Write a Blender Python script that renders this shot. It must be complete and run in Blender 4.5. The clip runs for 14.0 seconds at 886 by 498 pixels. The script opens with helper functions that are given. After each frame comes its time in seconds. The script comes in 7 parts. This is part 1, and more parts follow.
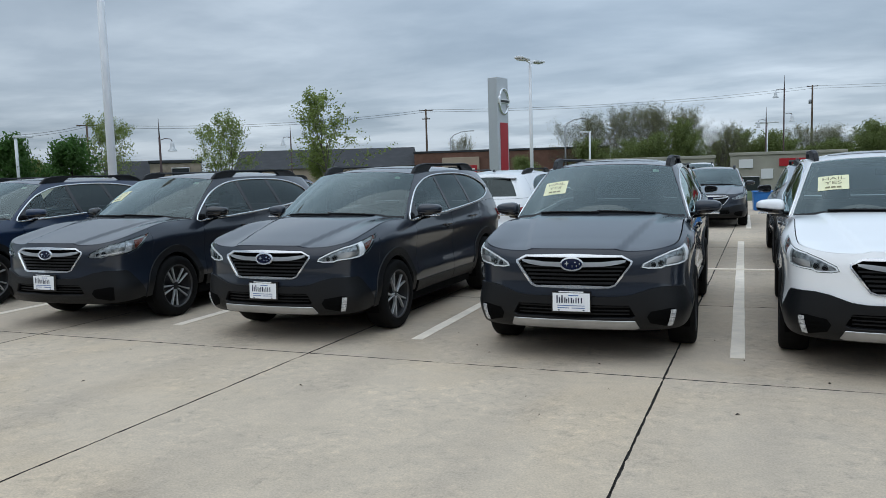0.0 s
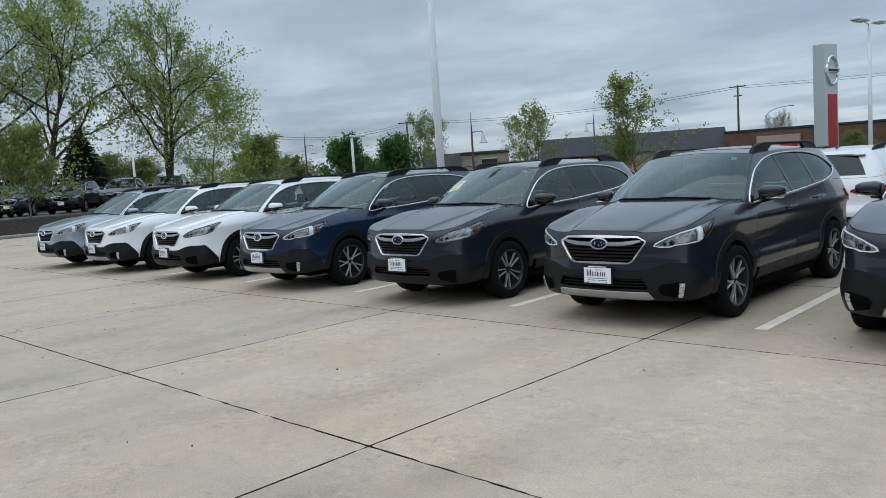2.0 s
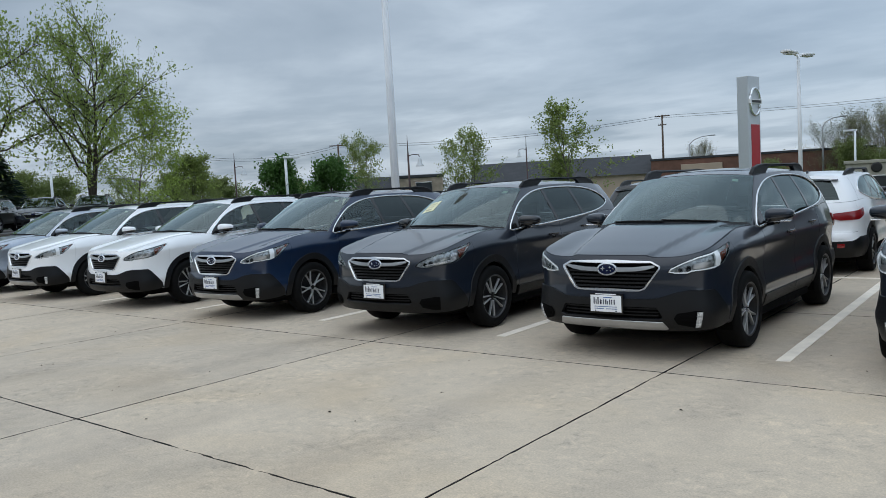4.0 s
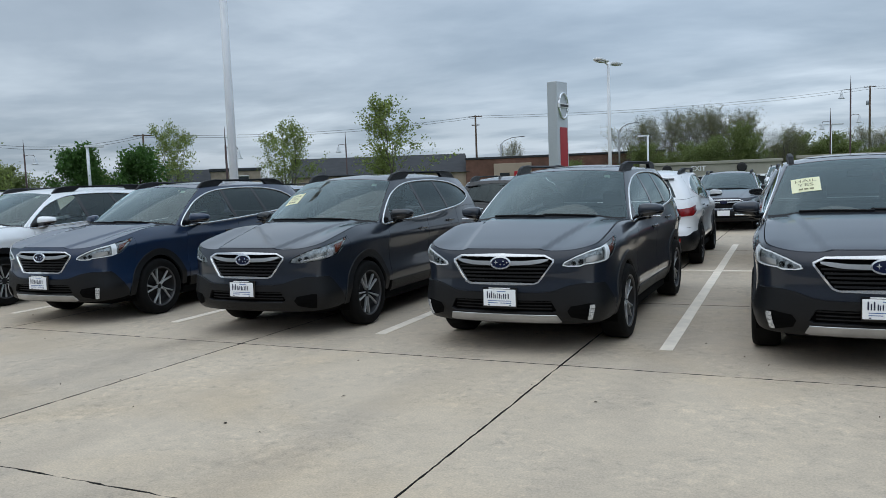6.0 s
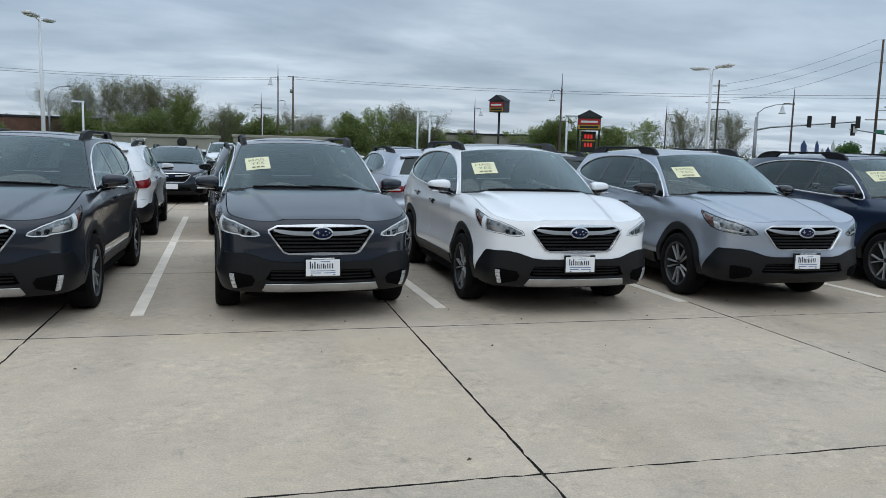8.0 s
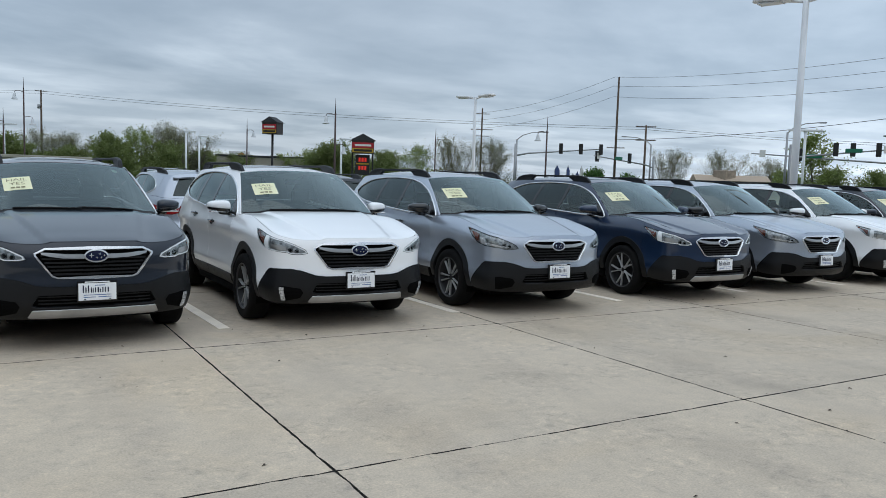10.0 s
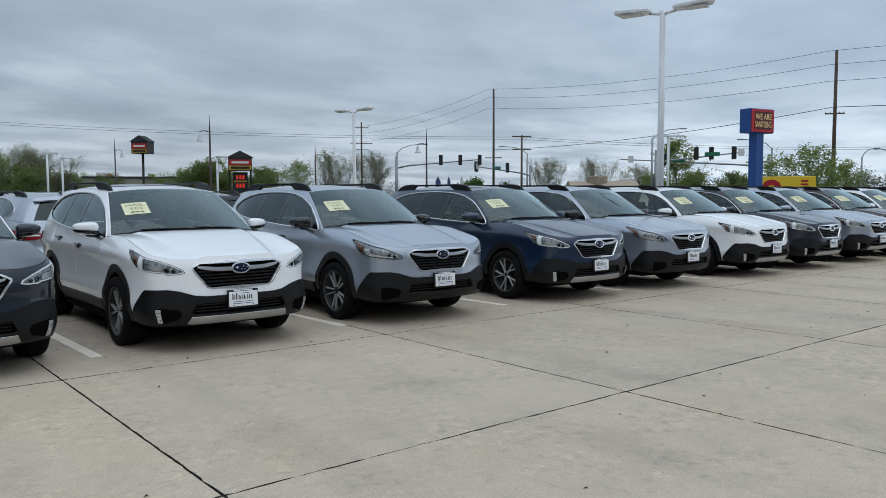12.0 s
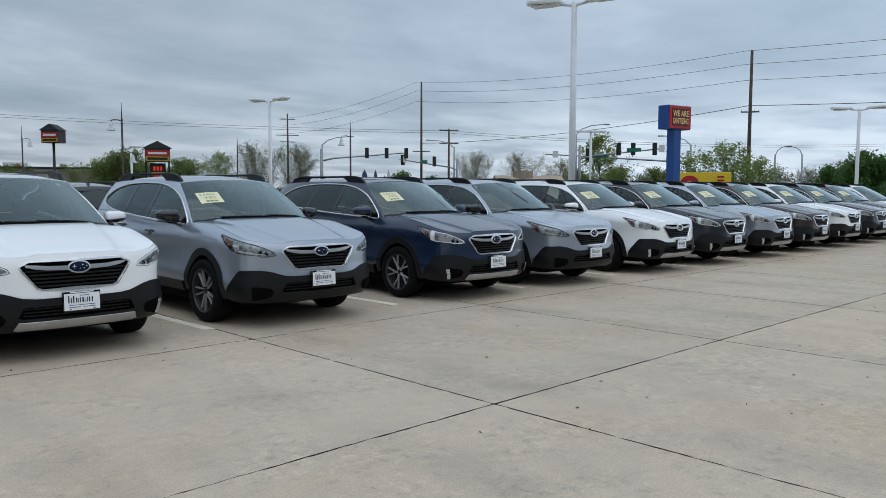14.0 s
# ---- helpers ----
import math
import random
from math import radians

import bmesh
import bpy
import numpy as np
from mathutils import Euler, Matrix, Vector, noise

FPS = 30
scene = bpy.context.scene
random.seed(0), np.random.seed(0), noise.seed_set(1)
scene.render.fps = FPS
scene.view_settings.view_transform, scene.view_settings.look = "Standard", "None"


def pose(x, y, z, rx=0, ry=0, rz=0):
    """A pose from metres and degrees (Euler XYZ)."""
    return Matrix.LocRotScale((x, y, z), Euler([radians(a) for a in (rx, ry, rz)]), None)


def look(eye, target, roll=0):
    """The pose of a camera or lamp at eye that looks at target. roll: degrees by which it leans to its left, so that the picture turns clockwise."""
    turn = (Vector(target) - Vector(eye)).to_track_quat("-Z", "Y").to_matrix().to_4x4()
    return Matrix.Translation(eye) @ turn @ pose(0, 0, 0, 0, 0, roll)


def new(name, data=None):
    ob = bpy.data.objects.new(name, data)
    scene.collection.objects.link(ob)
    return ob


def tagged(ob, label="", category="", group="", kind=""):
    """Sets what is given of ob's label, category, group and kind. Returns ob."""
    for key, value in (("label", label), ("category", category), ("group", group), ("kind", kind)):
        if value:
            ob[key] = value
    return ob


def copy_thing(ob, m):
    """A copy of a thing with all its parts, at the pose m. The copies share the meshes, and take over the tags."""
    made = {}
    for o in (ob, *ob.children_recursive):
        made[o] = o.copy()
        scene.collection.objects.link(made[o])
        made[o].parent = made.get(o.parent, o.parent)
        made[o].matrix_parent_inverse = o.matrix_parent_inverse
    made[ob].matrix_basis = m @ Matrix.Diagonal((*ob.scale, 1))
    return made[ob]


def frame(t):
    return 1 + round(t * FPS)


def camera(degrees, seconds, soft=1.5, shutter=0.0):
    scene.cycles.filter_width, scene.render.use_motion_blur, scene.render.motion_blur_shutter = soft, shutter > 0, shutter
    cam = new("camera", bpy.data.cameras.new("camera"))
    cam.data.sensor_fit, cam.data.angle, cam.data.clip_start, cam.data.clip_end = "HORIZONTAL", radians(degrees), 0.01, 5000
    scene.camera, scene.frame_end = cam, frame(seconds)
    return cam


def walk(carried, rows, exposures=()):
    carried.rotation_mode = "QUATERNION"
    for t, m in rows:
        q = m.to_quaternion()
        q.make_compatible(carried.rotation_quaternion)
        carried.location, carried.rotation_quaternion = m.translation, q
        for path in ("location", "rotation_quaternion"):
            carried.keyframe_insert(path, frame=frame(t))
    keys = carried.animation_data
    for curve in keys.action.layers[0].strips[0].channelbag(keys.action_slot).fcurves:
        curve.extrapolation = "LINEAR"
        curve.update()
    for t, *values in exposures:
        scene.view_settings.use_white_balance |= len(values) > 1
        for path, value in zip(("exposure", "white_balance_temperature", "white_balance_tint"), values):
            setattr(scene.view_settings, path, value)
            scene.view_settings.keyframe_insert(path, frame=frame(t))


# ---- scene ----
cam = camera(59.1, 14.0, 0.6)
PATH = [
    (0, (0.056, -0.206, 1.599), (-0.674, 1.559, 1.410), -1.7),
    (0.5, (0.098, -0.194, 1.626), (-0.860, 1.459, 1.433), -2.3),
    (1, (0.109, -0.218, 1.616), (-1.042, 1.308, 1.431), -3.05),
    (1.5, (0.031, -0.303, 1.603), (-1.229, 1.136, 1.424), -3.3),
    (2, (-0.196, -0.417, 1.604), (-1.531, 0.950, 1.417), -3.8),
    (2.5, (-0.391, -0.415, 1.580), (-1.760, 0.913, 1.358), -4.5),
    (2.7, (-0.492, -0.370, 1.588), (-1.861, 0.958, 1.360), -4.6),
    (4.8, (-1.465, -0.265, 1.584), (-2.531, 1.331, 1.497), -2.6),
    (5, (-1.540, -0.241, 1.596), (-2.581, 1.369, 1.504), -2.7),
    (5.5, (-1.752, -0.279, 1.571), (-2.703, 1.384, 1.451), -2.4),
    (6, (-1.884, -0.431, 1.572), (-2.700, 1.299, 1.403), -2.2),
    (6.5, (-1.829, -0.594, 1.569), (-2.342, 1.244, 1.363), -1.2),
    (7, (-1.838, -0.794, 1.572), (-2.031, 1.102, 1.334), -0.5),
    (7.5, (-1.974, -0.921, 1.579), (-1.824, 0.978, 1.338), 0.1),
    (8, (-2.077, -1.000, 1.592), (-1.601, 0.845, 1.350), 1.5),
    (8.5, (-2.076, -1.163, 1.593), (-1.455, 0.642, 1.383), 0.0),
    (9, (-2.095, -1.267, 1.587), (-1.337, 0.486, 1.381), -0.7),
    (9.2, (-2.132, -1.294, 1.594), (-1.311, 0.432, 1.410), -0.0),
    (11.3, (-2.311, -1.273, 1.538), (-1.219, 0.294, 1.337), 1.0),
    (11.5, (-2.316, -1.290, 1.542), (-1.200, 0.262, 1.359), 0.6),
    (12, (-2.234, -1.278, 1.545), (-1.024, 0.207, 1.410), -0.2),
    (12.5, (-2.033, -1.302, 1.544), (-0.779, 0.146, 1.409), -0.7),
    (13, (-1.785, -1.327, 1.533), (-0.551, 0.136, 1.377), -1.0),
    (13.5, (-1.629, -1.289, 1.525), (-0.369, 0.150, 1.356), -0.3),
    (14, (-1.390, -1.154, 1.526), (-0.055, 0.216, 1.376), 0.2),
]
walk(cam, [(t, look(eye, target, roll)) for t, eye, target, roll in PATH],
     [(0, -0.10), (1.5, -0.10), (2.5, -0.10), (5.0, -0.12), (7.5, -0.06), (8.0, -0.12), (8.5, -0.14), (9.0, -0.15), (11.5, -0.26), (12.0, -0.30), (14.0, -0.32)])


# ---- world and light: an even overcast sky ----
world = bpy.data.worlds.new("overcast")
scene.world = world
world.use_nodes = True


def nodes_of(tree):
    tree.nodes.clear()
    return tree.nodes, tree.links


def ramp(n, stops, mode="LINEAR"):
    r = n.new("ShaderNodeValToRGB")
    r.color_ramp.interpolation = mode
    while len(r.color_ramp.elements) < len(stops):
        r.color_ramp.elements.new(0.5)
    for e, (p, c) in zip(r.color_ramp.elements, stops):
        e.position = p
        e.color = (*c, 1) if len(c) == 3 else c
    return r


def math_node(n, l, op, a, b=None, c=None):
    m = n.new("ShaderNodeMath")
    m.operation = op
    for i, v in enumerate((a, b, c)):
        if v is None:
            continue
        if isinstance(v, (int, float)):
            m.inputs[i].default_value = v
        else:
            l.new(v, m.inputs[i])
    return m.outputs[0]


def mix_colour(n, l, fac, a, b, blend="MIX"):
    m = n.new("ShaderNodeMix")
    m.data_type, m.blend_type = "RGBA", blend
    for sock, v in ((m.inputs[0], fac), (m.inputs[6], a), (m.inputs[7], b)):
        if isinstance(v, (int, float)):
            sock.default_value = v
        elif isinstance(v, tuple):
            sock.default_value = (*v, 1)
        else:
            l.new(v, sock)
    return m.outputs[2]


def sky_world():
    n, l = nodes_of(world.node_tree)
    out = n.new("ShaderNodeOutputWorld")
    bg = n.new("ShaderNodeBackground")
    tc = n.new("ShaderNodeTexCoord")
    sep = n.new("ShaderNodeSeparateXYZ")
    l.new(tc.outputs["Generated"], sep.inputs[0])
    # the cloud sheet lies flat overhead, so its streaks crowd towards the horizon
    up = math_node(n, l, "ADD", math_node(n, l, "MAXIMUM", sep.outputs[2], 0.0), 0.10)
    px = math_node(n, l, "DIVIDE", sep.outputs[0], up)
    py = math_node(n, l, "DIVIDE", sep.outputs[1], up)
    comb = n.new("ShaderNodeCombineXYZ")
    l.new(px, comb.inputs[0])
    l.new(py, comb.inputs[1])
    turn = n.new("ShaderNodeMapping")
    turn.inputs["Rotation"].default_value = (0, 0, radians(24))
    turn.inputs["Scale"].default_value = (0.5, 0.62, 1)
    l.new(comb.outputs[0], turn.inputs[0])
    big = n.new("ShaderNodeTexNoise")
    big.inputs["Scale"].default_value = 0.80
    big.inputs["Detail"].default_value = 7
    big.inputs["Roughness"].default_value = 0.54
    big.inputs["Distortion"].default_value = 0.5
    l.new(turn.outputs[0], big.inputs["Vector"])
    fine = n.new("ShaderNodeTexNoise")
    fine.inputs["Scale"].default_value = 2.3
    fine.inputs["Detail"].default_value = 5
    l.new(turn.outputs[0], fine.inputs["Vector"])
    v = math_node(n, l, "ADD", math_node(n, l, "MULTIPLY", big.outputs[0], 0.76), math_node(n, l, "MULTIPLY", fine.outputs[0], 0.24))
    cloud = ramp(n, [(0.34, (0.290, 0.372, 0.472)), (0.45, (0.372, 0.464, 0.570)), (0.55, (0.480, 0.580, 0.695)), (0.68, (0.76, 0.88, 1.0))])
    l.new(v, cloud.inputs[0])
    # light gap under the cloud edge near the horizon
    low = ramp(n, [(0.0, (1, 1, 1)), (0.03, (0.8, 0.8, 0.8)), (0.13, (0.12, 0.12, 0.12)), (0.3, (0, 0, 0))])
    l.new(math_node(n, l, "MAXIMUM", sep.outputs[2], 0.0), low.inputs[0])
    gaps = ramp(n, [(0.43, (0.15, 0.15, 0.15)), (0.56, (1, 1, 1))])
    l.new(fine.outputs[0], gaps.inputs[0])
    pale = mix_colour(n, l, math_node(n, l, "MULTIPLY", low.outputs[0], math_node(n, l, "MULTIPLY", gaps.outputs[0], 0.5)), cloud.outputs[0], (0.80, 0.89, 0.99))
    # the overhead part is brighter, as under any overcast sky
    top = ramp(n, [(0.0, (0.8, 0.8, 0.8)), (0.3, (0.80, 0.80, 0.80)), (0.6, (1.25, 1.25, 1.25)), (1.0, (1.9, 1.88, 1.84))])
    l.new(sep.outputs[2], top.inputs[0])
    lit = mix_colour(n, l, 1.0, pale, top.outputs[0], "MULTIPLY")
    # the cloud is thinner, so brighter, to the east (+x)
    east = math_node(n, l, "ADD", math_node(n, l, "MULTIPLY", math_node(n, l, "POWER", math_node(n, l, "MAXIMUM", sep.outputs[0], 0.0), 2.0), 0.88), 1.0)
    lit = mix_colour(n, l, 1.0, lit, east, "MULTIPLY")
    # and to the north, low down
    thin = n.new("ShaderNodeVectorMath")
    thin.operation = "DOT_PRODUCT"
    l.new(tc.outputs["Generated"], thin.inputs[0])
    thin.inputs[1].default_value = Vector((-0.16, 0.92, 0.36)).normalized()
    north = math_node(n, l, "ADD", math_node(n, l, "MULTIPLY", math_node(n, l, "POWER", math_node(n, l, "MAXIMUM", thin.outputs["Value"], 0.0), 14.0), 0.52), 1.0)
    lit = mix_colour(n, l, 1.0, lit, north, "MULTIPLY")
    sky = n.new("ShaderNodeTexSky")
    sky.sky_type = "NISHITA"
    sky.sun_disc = False
    sky.sun_elevation, sky.sun_rotation = radians(50), radians(200)
    faint = mix_colour(n, l, 1.0, sky.outputs[0], (0.012, 0.012, 0.012), "MULTIPLY")
    both = mix_colour(n, l, 1.0, lit, faint, "ADD")
    l.new(both, bg.inputs[0])
    bg.inputs[1].default_value = SKY
    l.new(bg.outputs[0], out.inputs[0])


SKY = 1.0
sky_world()
sun_data = bpy.data.lights.new("sun", "SUN")
sun_data.energy, sun_data.angle, sun_data.color = 0.75, radians(95), (1.0, 0.98, 0.96)
sun = new("sun", sun_data)
sun.matrix_world = look((0, 0, 0), (0.16, 0.45, -1.0))


# ---- materials ----
def material(name, colour, rough=0.5, metal=0.0, coat=0.0, coat_rough=0.03, vary=0.0, scale=8.0, bump=0.0, bump_scale=60.0, spec=0.5, emit=None, island=False, alpha=None):
    """A plain coat with grain: vary lightens and darkens the base colour in patches, bump roughens the surface."""
    m = bpy.data.materials.new(name)
    m.use_nodes = True
    n, l = m.node_tree.nodes, m.node_tree.links
    b = n["Principled BSDF"]
    b.inputs["Base Color"].default_value = (*colour, 1)
    b.inputs["Roughness"].default_value = rough
    b.inputs["Metallic"].default_value = metal
    b.inputs["Coat Weight"].default_value = coat
    b.inputs["Coat Roughness"].default_value = coat_rough
    b.inputs["Specular IOR Level"].default_value = spec
    if vary or bump:
        tc = n.new("ShaderNodeTexCoord")
    if vary:
        t = n.new("ShaderNodeTexNoise")
        t.inputs["Scale"].default_value = scale
        t.inputs["Detail"].default_value = 6
        l.new(tc.outputs["Object"], t.inputs["Vector"])
        lo, hi = (tuple(min(1, c * k) for c in colour) for k in (1 - vary, 1 + vary))
        r = ramp(n, [(0.3, lo), (0.7, hi)])
        l.new(t.outputs[0], r.inputs[0])
        last = r.outputs[0]
        if island:
            g = n.new("ShaderNodeNewGeometry")
            r2 = ramp(n, [(0.0, (0.6, 0.62, 0.55)), (1.0, (1.35, 1.3, 1.2))])
            l.new(g.outputs["Random Per Island"], r2.inputs[0])
            last = mix_colour(n, l, 1.0, last, r2.outputs[0], "MULTIPLY")
        l.new(last, b.inputs["Base Color"])
    if bump:
        t2 = n.new("ShaderNodeTexNoise")
        t2.inputs["Scale"].default_value = bump_scale
        t2.inputs["Detail"].default_value = 4
        l.new(tc.outputs["Object"], t2.inputs["Vector"])
        bp = n.new("ShaderNodeBump")
        bp.inputs["Strength"].default_value = bump
        bp.inputs["Distance"].default_value = 0.01
        l.new(t2.outputs[0], bp.inputs["Height"])
        l.new(bp.outputs[0], b.inputs["Normal"])
    if emit:
        b.inputs["Emission Color"].default_value = (*emit[0], 1)
        b.inputs["Emission Strength"].default_value = emit[1]
    return m


def paint(name, colour, metal=0.0, flake=0.06):
    """Clear-coated car paint with a fine metallic flake and a breath of dust."""
    m = material(name, colour, 0.32 if metal else 0.4, metal, 1.0, 0.02)
    m.node_tree.nodes["Principled BSDF"].inputs["Coat IOR"].default_value = 1.42
    n, l = m.node_tree.nodes, m.node_tree.links
    b = n["Principled BSDF"]
    tc = n.new("ShaderNodeTexCoord")
    v = n.new("ShaderNodeTexNoise")
    v.inputs["Scale"].default_value = 900
    l.new(tc.outputs["Object"], v.inputs["Vector"])
    r = ramp(n, [(0.35, tuple(c * (1 - flake) for c in colour)), (0.65, tuple(min(1, c * (1 + flake)) for c in colour))])
    l.new(v.outputs[0], r.inputs[0])
    d = n.new("ShaderNodeTexNoise")
    d.inputs["Scale"].default_value = 2.2
    d.inputs["Detail"].default_value = 8
    l.new(tc.outputs["Object"], d.inputs["Vector"])
    dust = ramp(n, [(0.45, (0, 0, 0)), (0.85, (0.016, 0.016, 0.016))])
    l.new(d.outputs[0], dust.inputs[0])
    l.new(mix_colour(n, l, dust.outputs[0], r.outputs[0], (0.3, 0.29, 0.27)), b.inputs["Base Color"])
    cr = ramp(n, [(0.3, (0.015, 0.015, 0.015)), (0.9, (0.07, 0.07, 0.07))])
    l.new(d.outputs[0], cr.inputs[0])
    l.new(cr.outputs[0], b.inputs["Coat Roughness"])
    return m


def glass(name, tint, gloss=1.0):
    """Thin pane: see-through with a tint, mirror-like at a glancing view."""
    m = bpy.data.materials.new(name)
    m.use_nodes = True
    n, l = nodes_of(m.node_tree)
    out = n.new("ShaderNodeOutputMaterial")
    tr = n.new("ShaderNodeBsdfTransparent")
    tr.inputs[0].default_value = (*tint, 1)
    gl = n.new("ShaderNodeBsdfGlossy")
    gl.inputs["Roughness"].default_value = 0.01
    gl.inputs["Color"].default_value = (0.86, 1.0, 1.0, 1)
    fr = n.new("ShaderNodeFresnel")
    fr.inputs["IOR"].default_value = 1.62
    mx = n.new("ShaderNodeMixShader")
    l.new(math_node(n, l, "MINIMUM", math_node(n, l, "MULTIPLY", fr.outputs[0], gloss), 1.0), mx.inputs[0])
    l.new(tr.outputs[0], mx.inputs[1])
    l.new(gl.outputs[0], mx.inputs[2])
    l.new(mx.outputs[0], out.inputs[0])
    return m


def concrete(name, base):
    """Broom-finished, weathered concrete: pale and dark clouds, speckle, a few stains, slab by slab a little different."""
    m = bpy.data.materials.new(name)
    m.use_nodes = True
    n, l = m.node_tree.nodes, m.node_tree.links
    b = n["Principled BSDF"]
    geo = n.new("ShaderNodeNewGeometry")

    def noise_at(scale, detail=6, rough=0.6, distort=0.0, stretch=None):
        t = n.new("ShaderNodeTexNoise")
        t.inputs["Scale"].default_value = scale
        t.inputs["Detail"].default_value = detail
        t.inputs["Roughness"].default_value = rough
        t.inputs["Distortion"].default_value = distort
        if stretch:
            mp = n.new("ShaderNodeMapping")
            mp.inputs["Scale"].default_value = stretch
            l.new(geo.outputs["Position"], mp.inputs[0])
            l.new(mp.outputs[0], t.inputs["Vector"])
        else:
            l.new(geo.outputs["Position"], t.inputs["Vector"])
        return t.outputs[0]

    clouds = ramp(n, [(0.36, tuple(c * 0.93 for c in base)), (0.5, base), (0.64, tuple(c * 1.045 for c in base))])
    l.new(noise_at(0.7, 9, 0.66, 0.5), clouds.inputs[0])
    patch = ramp(n, [(0.34, (0.92, 0.925, 0.935)), (0.50, (1, 1, 1)), (0.68, (1.05, 1.045, 1.03))])
    l.new(noise_at(2.6, 10, 0.72, 0.3), patch.inputs[0])
    last = mix_colour(n, l, 1.0, clouds.outputs[0], patch.outputs[0], "MULTIPLY")
    # scaled and pitted skin: pale flakes and grey pits a few centimetres wide
    mottle = ramp(n, [(0.36, (0.74, 0.75, 0.77)), (0.45, (0.95, 0.95, 0.955)), (0.54, (1.0, 1.0, 1.0)), (0.62, (1.15, 1.145, 1.13))])
    l.new(noise_at(11, 9, 0.72, 0.6), mottle.inputs[0])
    skin = ramp(n, [(0.42, (0.25, 0.25, 0.25)), (0.58, (0.95, 0.95, 0.95))])
    l.new(noise_at(1.3, 5, 0.6, 0.6), skin.inputs[0])
    last = mix_colour(n, l, skin.outputs[0], last, mix_colour(n, l, 1.0, last, mottle.outputs[0], "MULTIPLY"))
    # broad rusty wash where water has stood
    rust = ramp(n, [(0.48, (1, 1, 1)), (0.66, (1.0, 0.97, 0.92))])
    l.new(noise_at(0.42, 5, 0.55, 0.8), rust.inputs[0])
    last = mix_colour(n, l, 1.0, last, rust.outputs[0], "MULTIPLY")
    grain = ramp(n, [(0.3, (0.84, 0.84, 0.84)), (0.7, (1.13, 1.13, 1.13))])
    l.new(noise_at(75, 4), grain.inputs[0])
    last = mix_colour(n, l, 1.0, last, grain.outputs[0], "MULTIPLY")
    # dark drips and old spots
    spots = ramp(n, [(0.70, (1, 1, 1)), (0.80, (0.72, 0.71, 0.70))])
    l.new(noise_at(3.4, 3, 0.5, 0.0), spots.inputs[0])
    last = mix_colour(n, l, 0.55, last, spots.outputs[0], "MULTIPLY")
    # faint tyre tracks that sweep in from the aisle
    wave = n.new("ShaderNodeTexWave")
    wave.wave_type, wave.rings_direction = "RINGS", "Z"
    wave.inputs["Scale"].default_value = 0.16
    wave.inputs["Distortion"].default_value = 3.0
    wave.inputs["Detail"].default_value = 2
    wave.inputs["Detail Scale"].default_value = 0.6
    l.new(geo.outputs["Position"], wave.inputs["Vector"])
    track = ramp(n, [(0.0, (0.80, 0.80, 0.80)), (0.07, (0.93, 0.93, 0.93)), (0.16, (1, 1, 1))])
    l.new(wave.outputs[0], track.inputs[0])
    fade = ramp(n, [(0.45, (0, 0, 0)), (0.65, (0.55, 0.55, 0.55))])
    l.new(noise_at(0.3, 3), fade.inputs[0])
    last = mix_colour(n, l, fade.outputs[0], last, mix_colour(n, l, 1.0, last, track.outputs[0], "MULTIPLY"))
    # darker wheel tracks that run straight into the bays
    lanes = n.new("ShaderNodeTexWave")
    lanes.wave_type, lanes.bands_direction = "BANDS", "X"
    lanes.inputs["Scale"].default_value = 0.205
    lanes.inputs["Distortion"].default_value = 1.6
    lanes.inputs["Detail"].default_value = 1
    lanes.inputs["Detail Scale"].default_value = 0.35
    l.new(geo.outputs["Position"], lanes.inputs["Vector"])
    rub = ramp(n, [(0.0, (0.86, 0.86, 0.87)), (0.12, (0.92, 0.92, 0.925)), (0.24, (1, 1, 1))])
    l.new(lanes.outputs[0], rub.inputs[0])
    worn = ramp(n, [(0.40, (0, 0, 0)), (0.55, (0.8, 0.8, 0.8))])
    l.new(noise_at(0.55, 4), worn.inputs[0])
    last = mix_colour(n, l, worn.outputs[0], last, mix_colour(n, l, 1.0, last, rub.outputs[0], "MULTIPLY"))
    info = n.new("ShaderNodeObjectInfo")
    each = ramp(n, [(0.0, (0.915, 0.918, 0.922)), (0.5, (0.985, 0.985, 0.983)), (1.0, (1.04, 1.033, 1.015))])
    l.new(info.outputs["Random"], each.inputs[0])
    last = mix_colour(n, l, 1.0, last, each.outputs[0], "MULTIPLY")
    l.new(last, b.inputs["Base Color"])
    b.inputs["Roughness"].default_value = 0.82
    b.inputs["Specular IOR Level"].default_value = 0.35
    bp = n.new("ShaderNodeBump")
    bp.inputs["Strength"].default_value = 0.25
    bp.inputs["Distance"].default_value = 0.006
    l.new(noise_at(55, 5), bp.inputs["Height"])
    l.new(bp.outputs[0], b.inputs["Normal"])
    return m


